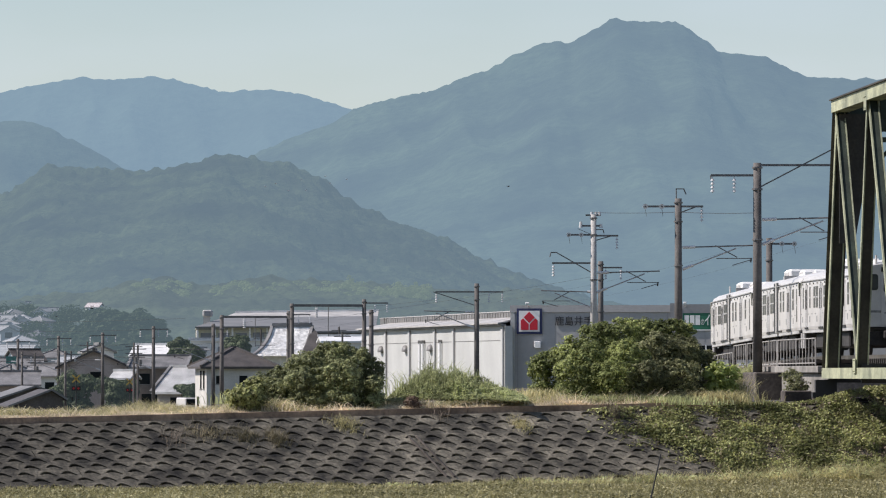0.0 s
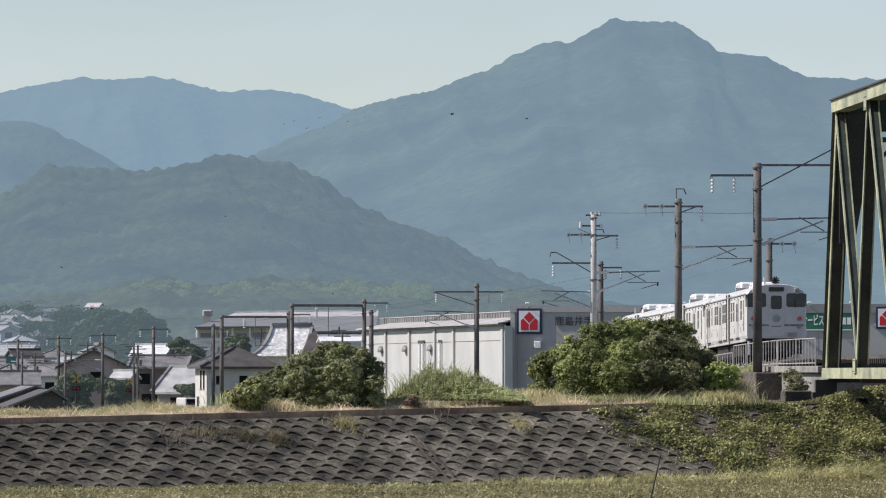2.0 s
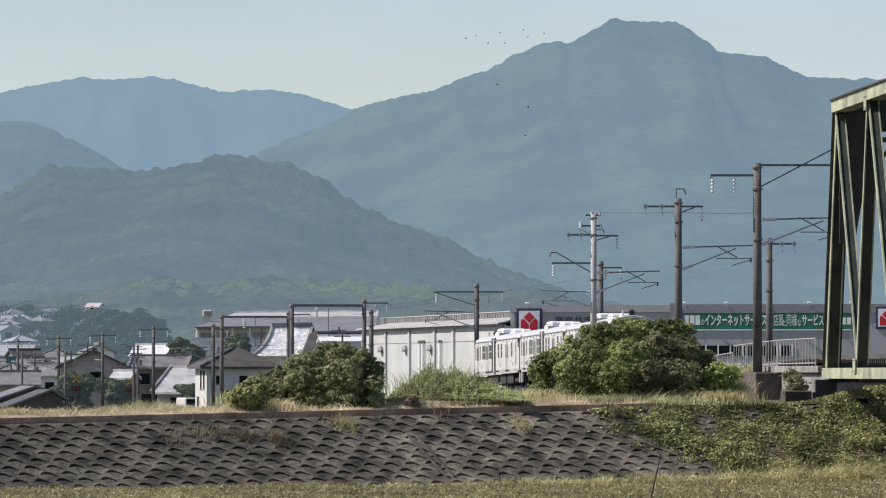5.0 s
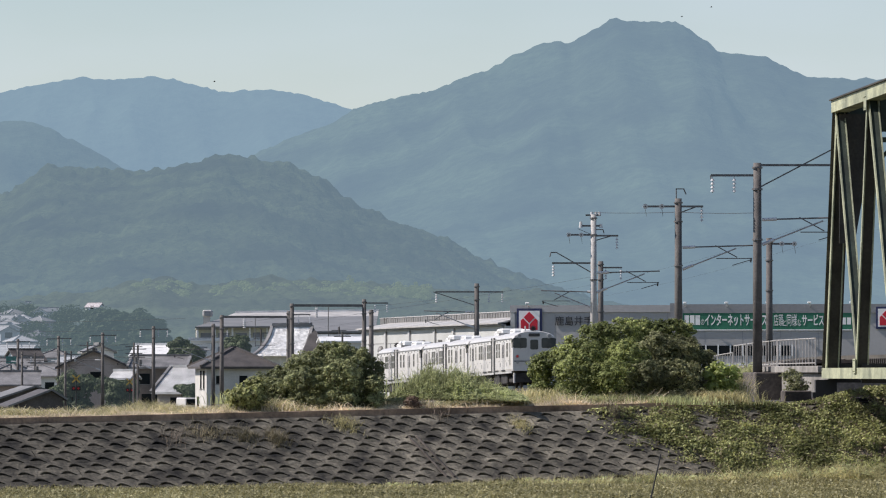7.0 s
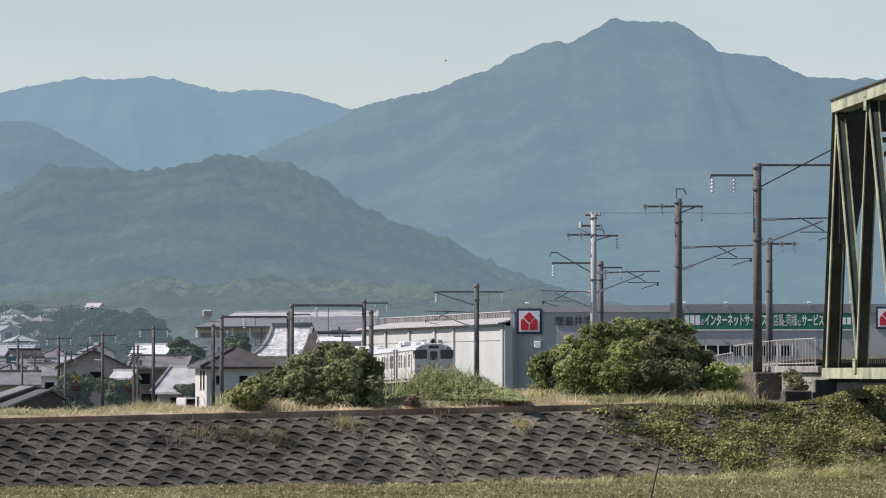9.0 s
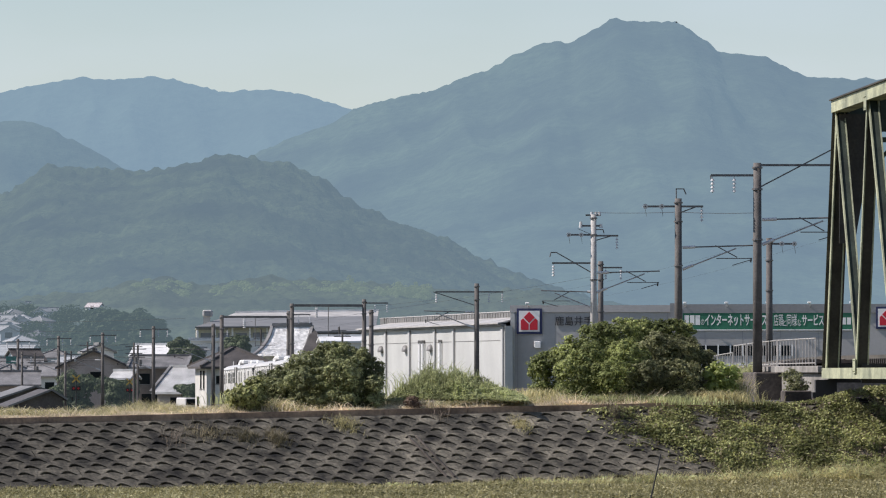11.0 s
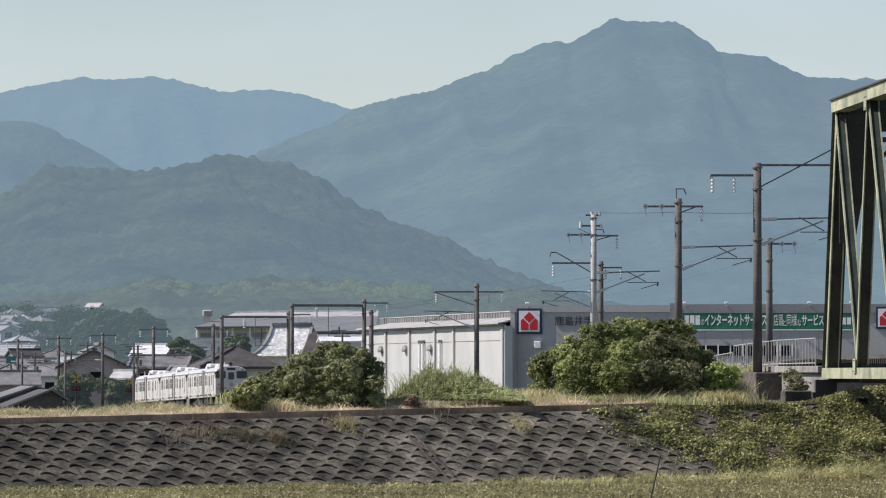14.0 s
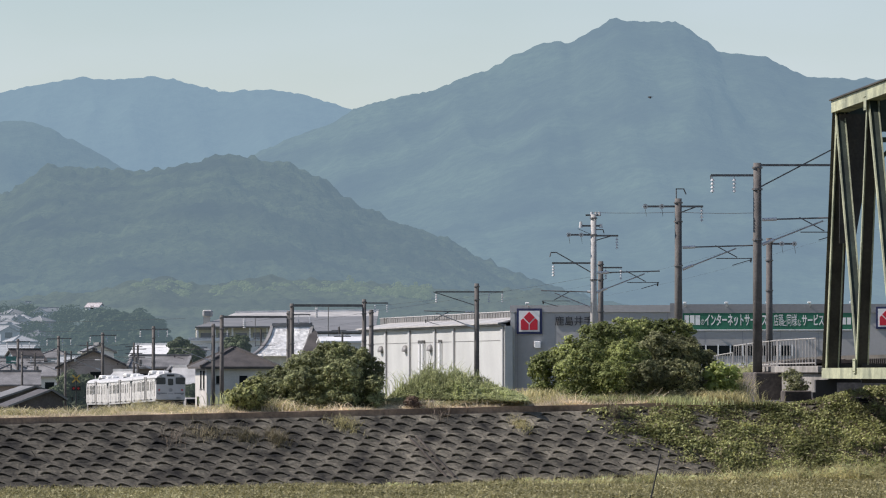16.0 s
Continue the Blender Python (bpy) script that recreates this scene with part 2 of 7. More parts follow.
M_TILE = mat("grey clay roof tile", (0.20, 0.195, 0.19), 0.45, vary=0.2, scale=0.8, fine=7, bump=0.3, random_tint=0.1)
M_TILEL = mat("glazed pale roof tile", (0.45, 0.45, 0.44), 0.4, vary=0.15, scale=0.8, fine=7, bump=0.3, random_tint=0.08)
M_TEMPLE = mat("bright glazed tile", (0.82, 0.81, 0.78), 0.65, vary=0.2, scale=2.2, fine=9, bump=0.5)
M_TILED = mat("dark brown roof tile", (0.075, 0.066, 0.06), 0.6, vary=0.2, scale=0.8, fine=7, bump=0.3)
M_PLASTER = mat("white plaster", (0.72, 0.71, 0.675), 0.85, vary=0.08, scale=0.4, fine=6, bump=0.1)
M_BEIGE = mat("beige house wall", (0.40, 0.345, 0.31), 0.85, vary=0.12, scale=0.4, fine=6, bump=0.1)
M_SHED = mat("weathered shed boards", (0.115, 0.102, 0.094), 0.9, vary=0.2, scale=0.6, fine=8, bump=0.2)
M_BROWN = mat("brown house wall", (0.2, 0.165, 0.14), 0.85, vary=0.15, scale=0.4, fine=6, bump=0.1)
M_LEAF = leafy("bush leaf", (0.155, 0.19, 0.065), (0.33, 0.365, 0.135), 0.65, trans=0.42)
M_LEAFG = leafy("grey-green bush leaf", (0.165, 0.18, 0.085), (0.32, 0.325, 0.17), 0.5, trans=0.45)
M_LEAFD = leafy("dark bush leaf", (0.20, 0.225, 0.11), (0.36, 0.38, 0.19), 0.5, trans=0.5)
M_WEED = leafy("weed leaf", (0.31, 0.34, 0.16), (0.47, 0.50, 0.26), 0.4, trans=0.5)
M_VINE = leafy("creeper leaf", (0.215, 0.24, 0.09), (0.38, 0.39, 0.17), 0.65, trans=0.4)
M_DRY = leafy("dry grass", (0.62, 0.52, 0.35), (0.80, 0.70, 0.52), 0.35, trans=0.5)
M_GRASS = leafy("green grass", (0.34, 0.33, 0.15), (0.60, 0.54, 0.30), 0.35, trans=0.5)
M_RICE = leafy("ripening rice", (0.22, 0.21, 0.075), (0.35, 0.315, 0.14), 0.45)
M_EAR = leafy("pale rice ear", (0.21, 0.2, 0.09), (0.36, 0.335, 0.185), 0.45)
M_DEAD = leafy("dead brown leaf", (0.10, 0.065, 0.045), (0.17, 0.115, 0.08), 0.3)
M_DEADVINE = leafy("withered creeper", (0.2, 0.16, 0.11), (0.34, 0.28, 0.2), 0.3)
M_DULL = leafy("dull withered grass", (0.22, 0.2, 0.12), (0.36, 0.31, 0.2), 0.4)
M_TWIG = mat("dry twig", (0.2, 0.16, 0.12), 0.9, vary=0.2)
M_BARK = mat("bark", (0.09, 0.07, 0.05), 0.9, vary=0.25, bump=0.4)
# a tenth of this leaf is painted haze, a faint bluish glow
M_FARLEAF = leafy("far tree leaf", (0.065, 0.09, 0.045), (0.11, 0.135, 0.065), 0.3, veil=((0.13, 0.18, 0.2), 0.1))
# dark feathers lightened to blue-grey: distance haze put into the base colour
M_BIRDFAR = mat("haze-paled far feathers", (0.26, 0.29, 0.32), 0.8, vary=0.15)
M_BIRD = mat("dark feathers", (0.03, 0.03, 0.03), 0.8, vary=0.2)
M_PINKROOF = mat("faded pink roof sheet", (0.46, 0.43, 0.43), 0.7, vary=0.15)
M_LIME = leafy("lime shrub leaf", (0.34, 0.42, 0.11), (0.5, 0.56, 0.2), 0.3, trans=0.45)
M_REDFADE = mat("faded red cloth", (0.28, 0.07, 0.06), 0.8, vary=0.15)
M_TEAL = mat("teal board", (0.08, 0.22, 0.19), 0.6, vary=0.1)
M_YELLOW = mat("yellow warning paint", (0.55, 0.36, 0.08), 0.5, vary=0.08)
M_REDLAMP = mat("red lamp glass", (0.45, 0.02, 0.02), 0.3, vary=0.05)


# ---- ground, far hills ----
part("ground", ([(-2600, -300, 0), (2600, -300, 0), (2600, 4950, 0), (-2600, 4950, 0)], [], [(0, 1, 2, 3)]), M_GROUND)
tagged(bpy.data.objects["ground"], "flat green-brown farmland reaching to the hills", "ground", kind="structure")


def ridge(name, label, crest, y, deep, base, material, step, rough, spurs, seed, curve=1.35):
    """A wooded range: a crest line over x at distance y, whose front falls with spurs and gullies over deep metres to base."""
    xs = np.arange(crest[0][0], crest[-1][0], step)
    top = np.interp(xs, [c[0] for c in crest], [c[1] for c in crest])
    n = max(3, int(7 / step))
    kern = np.hanning(n + 2)[1:-1]
    pad = np.pad(top, n, mode="edge")
    top = np.convolve(pad, kern / kern.sum(), "same")[n:-n]
    vs = np.concatenate((np.linspace(-0.25, -0.05, 4), np.linspace(0, 1, 90) ** 1.25))
    verts, faces = [], []
    nx = len(xs)
    for v in vs:
        f = max(0.0, 1 - abs(v)) ** curve if v >= 0 else 1 + v * 1.5
        for i in range(nx):
            bend = 60 * noise.noise((xs[i] * 0.004, v * 3, seed)) * max(v, 0)
            j = min(nx - 1, max(0, int(i + bend / step)))
            h = (top[j] - base) * f
            s = 1 - abs(noise.noise((xs[i] * 0.009 + v * 0.8, v * 1.6, seed + 5))) * 2
            s += 0.5 * (1 - abs(noise.noise((xs[i] * 0.022 - v * 1.5, v * 3.5, seed + 9))) * 2)
            g = min(1, abs(v) * 6) * max(0.0, 1 - v) if v > 0 else 0
            h += spurs * g * (s - 0.7) * (top[j] - base) / 200
            h += rough * (noise.noise((xs[i] * 0.11, v * deep * 0.11, seed)) + 0.7 * noise.noise((xs[i] * 0.3, v * deep * 0.1, seed + 3)))
            verts.append((xs[i], y - v * deep, base + h))
    for r in range(len(vs) - 1):
        for i in range(nx - 1):
            a = r * nx + i
            faces.append((a, a + nx, a + nx + 1, a + 1))
    ob = part(name, (verts, [], faces), material, smooth=True)
    return tagged(ob, label, "mountain", kind="structure")


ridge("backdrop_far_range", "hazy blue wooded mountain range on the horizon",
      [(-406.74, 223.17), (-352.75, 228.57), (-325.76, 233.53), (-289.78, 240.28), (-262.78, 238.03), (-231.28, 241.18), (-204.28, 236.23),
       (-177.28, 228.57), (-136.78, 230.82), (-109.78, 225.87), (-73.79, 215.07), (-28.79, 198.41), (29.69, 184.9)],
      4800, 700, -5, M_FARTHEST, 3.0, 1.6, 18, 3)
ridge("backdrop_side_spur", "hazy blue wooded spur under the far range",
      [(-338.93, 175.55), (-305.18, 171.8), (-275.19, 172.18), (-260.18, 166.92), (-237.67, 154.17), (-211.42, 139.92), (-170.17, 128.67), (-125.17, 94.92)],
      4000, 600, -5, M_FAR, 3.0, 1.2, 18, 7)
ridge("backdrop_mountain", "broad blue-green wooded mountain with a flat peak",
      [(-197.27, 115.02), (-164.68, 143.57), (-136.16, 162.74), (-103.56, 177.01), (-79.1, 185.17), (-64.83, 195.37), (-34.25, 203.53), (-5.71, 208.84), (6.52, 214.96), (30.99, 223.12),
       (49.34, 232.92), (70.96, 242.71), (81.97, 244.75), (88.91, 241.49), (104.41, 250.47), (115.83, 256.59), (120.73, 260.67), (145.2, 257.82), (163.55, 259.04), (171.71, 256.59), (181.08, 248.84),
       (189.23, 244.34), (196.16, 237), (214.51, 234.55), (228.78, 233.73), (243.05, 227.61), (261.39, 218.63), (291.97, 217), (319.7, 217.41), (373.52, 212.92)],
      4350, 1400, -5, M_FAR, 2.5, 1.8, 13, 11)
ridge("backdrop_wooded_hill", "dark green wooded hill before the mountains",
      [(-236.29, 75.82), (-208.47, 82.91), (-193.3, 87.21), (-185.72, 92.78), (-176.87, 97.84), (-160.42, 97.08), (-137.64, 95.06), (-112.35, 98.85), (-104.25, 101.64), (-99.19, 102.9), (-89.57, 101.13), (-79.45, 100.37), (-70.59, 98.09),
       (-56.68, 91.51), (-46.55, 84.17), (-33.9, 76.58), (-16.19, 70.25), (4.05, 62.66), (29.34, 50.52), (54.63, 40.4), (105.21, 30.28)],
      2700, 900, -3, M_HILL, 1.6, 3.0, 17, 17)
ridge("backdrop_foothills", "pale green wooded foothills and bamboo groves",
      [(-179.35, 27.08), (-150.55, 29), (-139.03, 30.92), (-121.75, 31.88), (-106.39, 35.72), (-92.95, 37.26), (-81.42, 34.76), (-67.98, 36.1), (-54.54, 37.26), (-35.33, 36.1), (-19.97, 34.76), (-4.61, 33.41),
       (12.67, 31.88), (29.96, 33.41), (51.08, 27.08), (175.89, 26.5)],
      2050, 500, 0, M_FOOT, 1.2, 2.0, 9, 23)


# ---- river levee ----
LV0 = Vector((-16.1, 219.0, 0))
LU, LN = Vector((0.853, 0.521, 0)), Vector((0.521, -0.853, 0))   # along the crest, and out towards the paddy


def crest_z(u):
    return 3.08 + 0.0165 * u


SLOPE_RUN, SLOPE_DROP = 4.5, 2.85


def levee_pt(u, v, up=0.0):
    """v: 0 at the crest's edge to 1 at the toe; up: out of the slope."""
    p = LV0 + LU * u + LN * (SLOPE_RUN * v)
    p.z = crest_z(u) - SLOPE_DROP * v
    k = math.hypot(SLOPE_RUN, SLOPE_DROP)
    return p + (LN * SLOPE_DROP + Vector((0, 0, SLOPE_RUN))) * (up / k)


def levee():
    top = thing("levee", "river levee with a concrete block slope and grassy crest", "levee", kind="structure")
    verts, faces = [], []
    us = np.linspace(-40, 75, 60)
    for u in us:
        row = [(1.25, -1.5), (1.0, -0.3), (0.0, -0.03), (-0.02, 0.12), (-1.7, 0.16), (-2.4, -0.7), (-3.2, -3.2)]
        for v, dz in row:
            p = LV0 + LU * u + LN * (SLOPE_RUN * v)
            base = crest_z(u) - (SLOPE_DROP * v if v > 0 else 0)
            verts.append((p.x, p.y, base + (dz if v <= 0 else -0.12)))
    n = 7
    for i in range(len(us) - 1):
        for j in range(n - 1):
            a = i * n + j
            faces.append((a, a + n, a + n + 1, a + 1))
    part("earth_body", (verts, [], faces), M_JOINT, top)
    bm = bmesh.new()
    for k in range(12):
        a, b = -40 + k * 6.0, -40 + k * 6.0 + 5.98
        pa, pb = levee_pt(a, -0.06), levee_pt(b, -0.06)
        pa.z, pb.z = pa.z - 0.06, pb.z - 0.06
        bar(bm, pa + Vector((0, 0, 0.01)), pb + Vector((0, 0, 0.01)), 0.5, 0.3)
    part("coping", bm, M_COPING, top, "dark weathered concrete coping")
    return top


LEVEE = levee()


def track_bed():
    """Ballasted bank from the abutment down to the level."""
    verts, faces = [], []
    ys = np.arange(266, 901, 4.0)
    prof = [(-12, None), (-2.6, -0.65), (-1.7, -0.2), (1.7, -0.2), (2.6, -0.65), (12, None)]
    for y in ys:
        for off, up in prof:
            h = track_z(y) - 0.65
            p = beside(y, math.copysign(2.6 + h * 1.4, off) if up is None else off, up or 0)
            if up is None:
                p.z = -0.05
            verts.append(p[:])
    n = len(prof)
    for i in range(len(ys) - 1):
        for j in range(n - 1):
            a = i * n + j
            faces.append((a, a + 1, a + n + 1, a + n))
    bed = thing("railway", "single railway track on a ballasted bank", "railway", kind="structure")
    part("bank", (verts, [], faces), M_BALLAST, bed)
    for off in (-0.56, 0.56):
        bm = bmesh.new()
        yy = np.arange(170, 900, 10.0)
        for y in yy:
            bar(bm, beside(y, off, -0.075), beside(y + 10, off, -0.075), 0.07, 0.15)
        part("rail", bm, M_RAIL, bed)
    bm = bmesh.new()
    for k in range(0, 420):
        y = 262 + k * 0.62
        bar(bm, beside(y, -1.05, -0.2), beside(y, 1.05, -0.2), 0.22, 0.16)
    tagged(part("sleepers", bm, M_DARKCONC, bed, "concrete sleepers"), kind="stuff")
    bm = bmesh.new()
    for off, up in ((0.1, 5.15), (0.15, 6.0)):
        for y in range(180, 860, 10):
            tube(bm, beside(y, off, up), beside(y + 10, off, up), 0.003, seg=4)
    part("overhead_wire", bm, M_BLACK, bed)


track_bed()


# ---- truss bridge ----
def bridge_pt(s, off, z):
    y = 242 - s
    return Vector((track_x(y) + off, y + off * 0.055, z))


def i_beam(name, a, b, across, w, parent, t=0.05, web=M_TRUSSDARK, cover=0.0):
    """A riveted H-section from a to b: flanges face across the bridge, w deep along it, a dark web between them;
    cover: a plate on the far side that stands out by so much."""
    a, b = Vector(a), Vector(b)
    d = (b - a).normalized()
    side = Vector((1, 0.055, 0)).normalized()
    deep = d.cross(side).normalized()
    m = Matrix(((side.x, d.x, deep.x, a.x), (side.y, d.y, deep.y, a.y), (side.z, d.z, deep.z, a.z), (0, 0, 0, 1)))
    n = (b - a).length
    bm = bmesh.new()
    for o in (-across / 2, across / 2):
        box(bm, o - t / 2, o + t / 2, 0, n, -w / 2, w / 2, m)
    ob = part(name, bm, M_TRUSS, parent)
    # the web's shade is painted: dark colour between pale sunlit flanges
    part("web_plate", boxed(-across / 2 + t / 2, across / 2 - t / 2, 0, n, -w * 0.3, w * 0.3, m), web, ob, "web plate coloured dark as shade")
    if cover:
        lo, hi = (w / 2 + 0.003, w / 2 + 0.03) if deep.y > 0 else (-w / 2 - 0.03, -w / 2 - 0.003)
        # same painted shade on the strip beside the flange
        part("cover_plate", boxed(-across / 2 - cover, across / 2 + cover, 0, n, lo, hi, m), web, ob, "cover plate in shade-dark colour")
    bm = bmesh.new()
    for o in (-across / 2 - t / 2 - 0.008, across / 2 + t / 2 + 0.008):
        for k in range(int(n / 0.9)):
            for q in (-w * 0.36, w * 0.36):
                box(bm, o - 0.007, o + 0.007, k * 0.9 + 0.3, k * 0.9 + 0.33, q - 0.013, q + 0.013, m)
    tagged(part("rivets", bm, M_TRUSS, ob), kind="stuff")


def truss_bridge():
    top = thing("truss_bridge", "pale green riveted steel railway truss bridge", "bridge", kind="structure")
    lo = [k * 10.7 for k in range(7)]
    hi = [3.85 + k * 10.35 for k in range(6)]
    zb, zt = 4.98, 15.5
    for off in (-2.58, 2.58):
        bm = bmesh.new()
        for a, b in zip(lo, lo[1:]):
            bar(bm, bridge_pt(a - (0.3 if a == 0 else 0), off, zb), bridge_pt(b, off, zb), 0.5, 0.42)
        part("bottom_chord", bm, M_TRUSS, top)
        bm = bmesh.new()
        for a, b in zip(hi, hi[1:]):
            bar(bm, bridge_pt(a - (0.3 if a == hi[0] else 0), off, zt), bridge_pt(b, off, zt), 0.62, 0.46)
        chord = part("top_chord", bm, M_TRUSS, top)
        # dark edge over the chord, its shade put into the colour
        bm = bmesh.new()
        for a, b in zip(hi, hi[1:]):
            bar(bm, bridge_pt(a - (0.35 if a == hi[0] else 0), off, zt + 0.265), bridge_pt(b, off, zt + 0.265), 0.78, 0.06)
        part("cover_plate", bm, M_TRUSSDARK, chord, "dark cover plate")
        i_beam("end_post", bridge_pt(0.1, off * 0.955, zb), bridge_pt(hi[0], off * 0.955, zt), 0.46, 0.45, top, cover=0.15)
        m = Matrix.Translation(bridge_pt(hi[0] + 0.3, off * 0.93, 0)) @ Matrix.Rotation(math.atan2(0.055, 1), 4, "Z")
        sg = -math.copysign(1, off)
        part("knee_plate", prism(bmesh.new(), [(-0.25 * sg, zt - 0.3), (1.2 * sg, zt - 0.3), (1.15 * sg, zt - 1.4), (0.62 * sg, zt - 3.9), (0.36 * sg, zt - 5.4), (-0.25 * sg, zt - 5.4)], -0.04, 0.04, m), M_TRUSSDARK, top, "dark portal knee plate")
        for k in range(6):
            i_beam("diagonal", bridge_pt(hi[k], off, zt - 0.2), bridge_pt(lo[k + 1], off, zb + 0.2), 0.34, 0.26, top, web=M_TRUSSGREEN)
            if k < 5:
                i_beam("diagonal", bridge_pt(lo[k + 1], off, zb + 0.2), bridge_pt(hi[k + 1], off, zt - 0.2), 0.42, 0.3, top)
        # gusset plates with rivet rows
        for s, z in [(v, zb + 0.28) for v in lo[1:]] + [(v, zt - 0.3) for v in hi[1:]]:
            bm = bmesh.new()
            o = math.copysign(0.3, off)
            m = Matrix.Translation(bridge_pt(s, off + o, z)) @ Matrix.Rotation(math.atan2(0.055, 1), 4, "Z")
            box(bm, -0.012, 0.012, -0.4, 0.4, -0.28, 0.28, m)
            for i in range(6):
                for j in (-0.28, 0.28):
                    box(bm, -0.03, 0.03, -0.33 + i * 0.13 - 0.02, -0.33 + i * 0.13 + 0.02, j * 0.75 - 0.02, j * 0.75 + 0.02, m)
            part("gusset_plate", bm, M_TRUSS, top)
    for s in lo:
        bm = bmesh.new()
        bar(bm, bridge_pt(s, -2.6, zb + 0.0), bridge_pt(s, 2.6, zb + 0.0), 0.4, 0.75)
        part("floor_beam", bm, M_TRUSSDARK, top)
    for off in (-0.85, 0.85):
        bm = bmesh.new()
        bar(bm, bridge_pt(0, off, zb + 0.2), bridge_pt(64, off, zb + 0.2), 0.3, 0.6)
        part("stringer", bm, M_TRUSSDARK, top)
    bm = bmesh.new()
    bar(bm, bridge_pt(0.8, 2.05, zb + 0.5), bridge_pt(64, 2.05, zb + 0.5), 0.2, 0.75)
    part("side_girder", bm, M_TRUSSDARK, top, "dark girder along the bridge deck")
    # braces take a shade-dark colour too, so no pale lit faces show
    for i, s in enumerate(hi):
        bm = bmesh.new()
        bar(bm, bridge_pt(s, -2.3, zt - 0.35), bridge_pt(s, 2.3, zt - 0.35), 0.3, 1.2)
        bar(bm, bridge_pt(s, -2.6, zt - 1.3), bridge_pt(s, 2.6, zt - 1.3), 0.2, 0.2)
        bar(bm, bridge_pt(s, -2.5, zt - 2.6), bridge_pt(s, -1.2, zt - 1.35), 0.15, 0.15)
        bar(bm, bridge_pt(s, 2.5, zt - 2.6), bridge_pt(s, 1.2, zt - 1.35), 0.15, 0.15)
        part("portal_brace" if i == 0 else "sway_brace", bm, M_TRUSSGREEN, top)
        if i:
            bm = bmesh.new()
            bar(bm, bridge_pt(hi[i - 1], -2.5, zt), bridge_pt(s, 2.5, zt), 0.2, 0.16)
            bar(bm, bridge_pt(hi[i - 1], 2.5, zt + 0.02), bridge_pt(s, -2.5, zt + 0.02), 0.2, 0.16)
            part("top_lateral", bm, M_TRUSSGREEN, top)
    for k in range(100):
        y = 240 - k * 0.6
        if k == 0:
            bm = bmesh.new()
            box(bm, -1.25, 1.25, -0.11, 0.11, -0.1, 0.1)
            first = part("sleeper", bm, M_DARKCONC, top, m=Matrix.Translation(beside(y, 0, -0.26)))
        else:
            shared("sleeper", first, top, Matrix.Translation(beside(y, 0, -0.26)))
    for off in (-2.75, 2.75):
        bm = bmesh.new()
        box(bm, -0.42, 0.42, -0.45, 0.45, -0.5, 0.0, Matrix.Translation(bridge_pt(0.4, off, 4.72)))
        box(bm, -0.55, 0.55, -0.6, 0.6, -0.72, -0.5, Matrix.Translation(bridge_pt(0.4, off, 4.72)))
        part("bearing_shoe", bm, M_BLACK, top, "dark rusty bridge bearing")
    return top


truss_bridge()


def abutment():
    top = thing("abutment", "stained concrete bridge abutment with a walkway", "abutment", kind="structure")
    turn = Matrix.Rotation(math.atan2(0.055, 1), 4, "Z")
    a = Matrix.Translation((track_x(252), 252, 0)) @ turn
    part("wall", boxed(-2.3, 2.6, -7.5, 14, 0.0, 4.98, a, 0.04), M_CONC, top)
    part("seat", boxed(-3.2, 3.7, -11.2, -7.3, 0.0, 4.0, a, 0.05), M_DARKCONC, top)
    part("seat_step", boxed(-3.9, -3.2, -10.0, -7.6, 0.0, 3.75, a, 0.04), M_CONC, top)
    part("back_wall", boxed(-2.6, 2.6, 13.5, 17.5, 0.0, 4.9, a, 0.04), M_DARKCONC, top)
    part("wing_wall", boxed(-3.45, -2.15, 9.5, 14.8, 0.5, 5.02, a, 0.05), M_DARKCONC, top, "dark stained concrete pole footing")
    part("walkway", boxed(-2.5, 2.6, -5.5, 12, 5.0, 5.28, a, 0.02), M_CONC, top, "pale concrete walkway slab")
    for y0, y1, drop in ((264.6, 281, 0.0), (281, 300, 0.35)):
        bm = bmesh.new()
        for k in range(4):
            p, q = y0 + (y1 - y0) * k / 4, y0 + (y1 - y0) * (k + 1) / 4
            bar(bm, beside(p, -2.0, -0.53 - drop), beside(q, -2.0, -0.53 - drop), 1.1, 0.2)
        part("walkway", bm, M_CONC, top, "pale concrete walkway slab")
    part("step_block", boxed(-4.3, -3.2, -9.4, -8.0, 0.0, 4.28, a, 0.04), M_DARKCONC, top)
    return a


AB = abutment()


def railing(y0, y1, off, drop0=0.0):
    rail = thing("railing", "pale painted steel tube railing along the track", "railing", group="railings by the bridge")
    n = max(2, int(round((y1 - y0) / 1.15)))
    base = -0.42 - drop0
    for k in range(n + 1):
        y = y0 + (y1 - y0) * k / n
        part("post", rod(beside(y, off, base), beside(y, off, base + 1.15), 0.022 if k % 6 else 0.04, seg=6), M_RAILING, rail)
    for h in (1.12, 0.1):
        part("top_rail" if h > 1 else "rail_bar", rod(beside(y0, off, base + h), beside(y1, off, base + h), 0.026, seg=6), M_RAILING, rail)


railing(248.5, 262.5, -2.35)
railing(262.9, 275, -2.35)
railing(275.6, 281, -2.35)
railing(281.6, 300, -2.35, 0.3)
railing(226, 244.5, 3.4)


# ---- overhead line poles ----
def insulator(parent, p, n=4, r=0.1):
    bm = bmesh.new()
    p = Vector(p)
    tube(bm, p, p - Vector((0, 0, 0.16 * n + 0.1)), 0.02, seg=6)
    for k in range(n):
        q = p - Vector((0, 0, 0.12 + 0.16 * k))
        tube(bm, q, q - Vector((0, 0, 0.09)), r * 0.5, r, seg=10)
    part("insulator", bm, M_PORCELAIN, parent, "white porcelain insulator string")


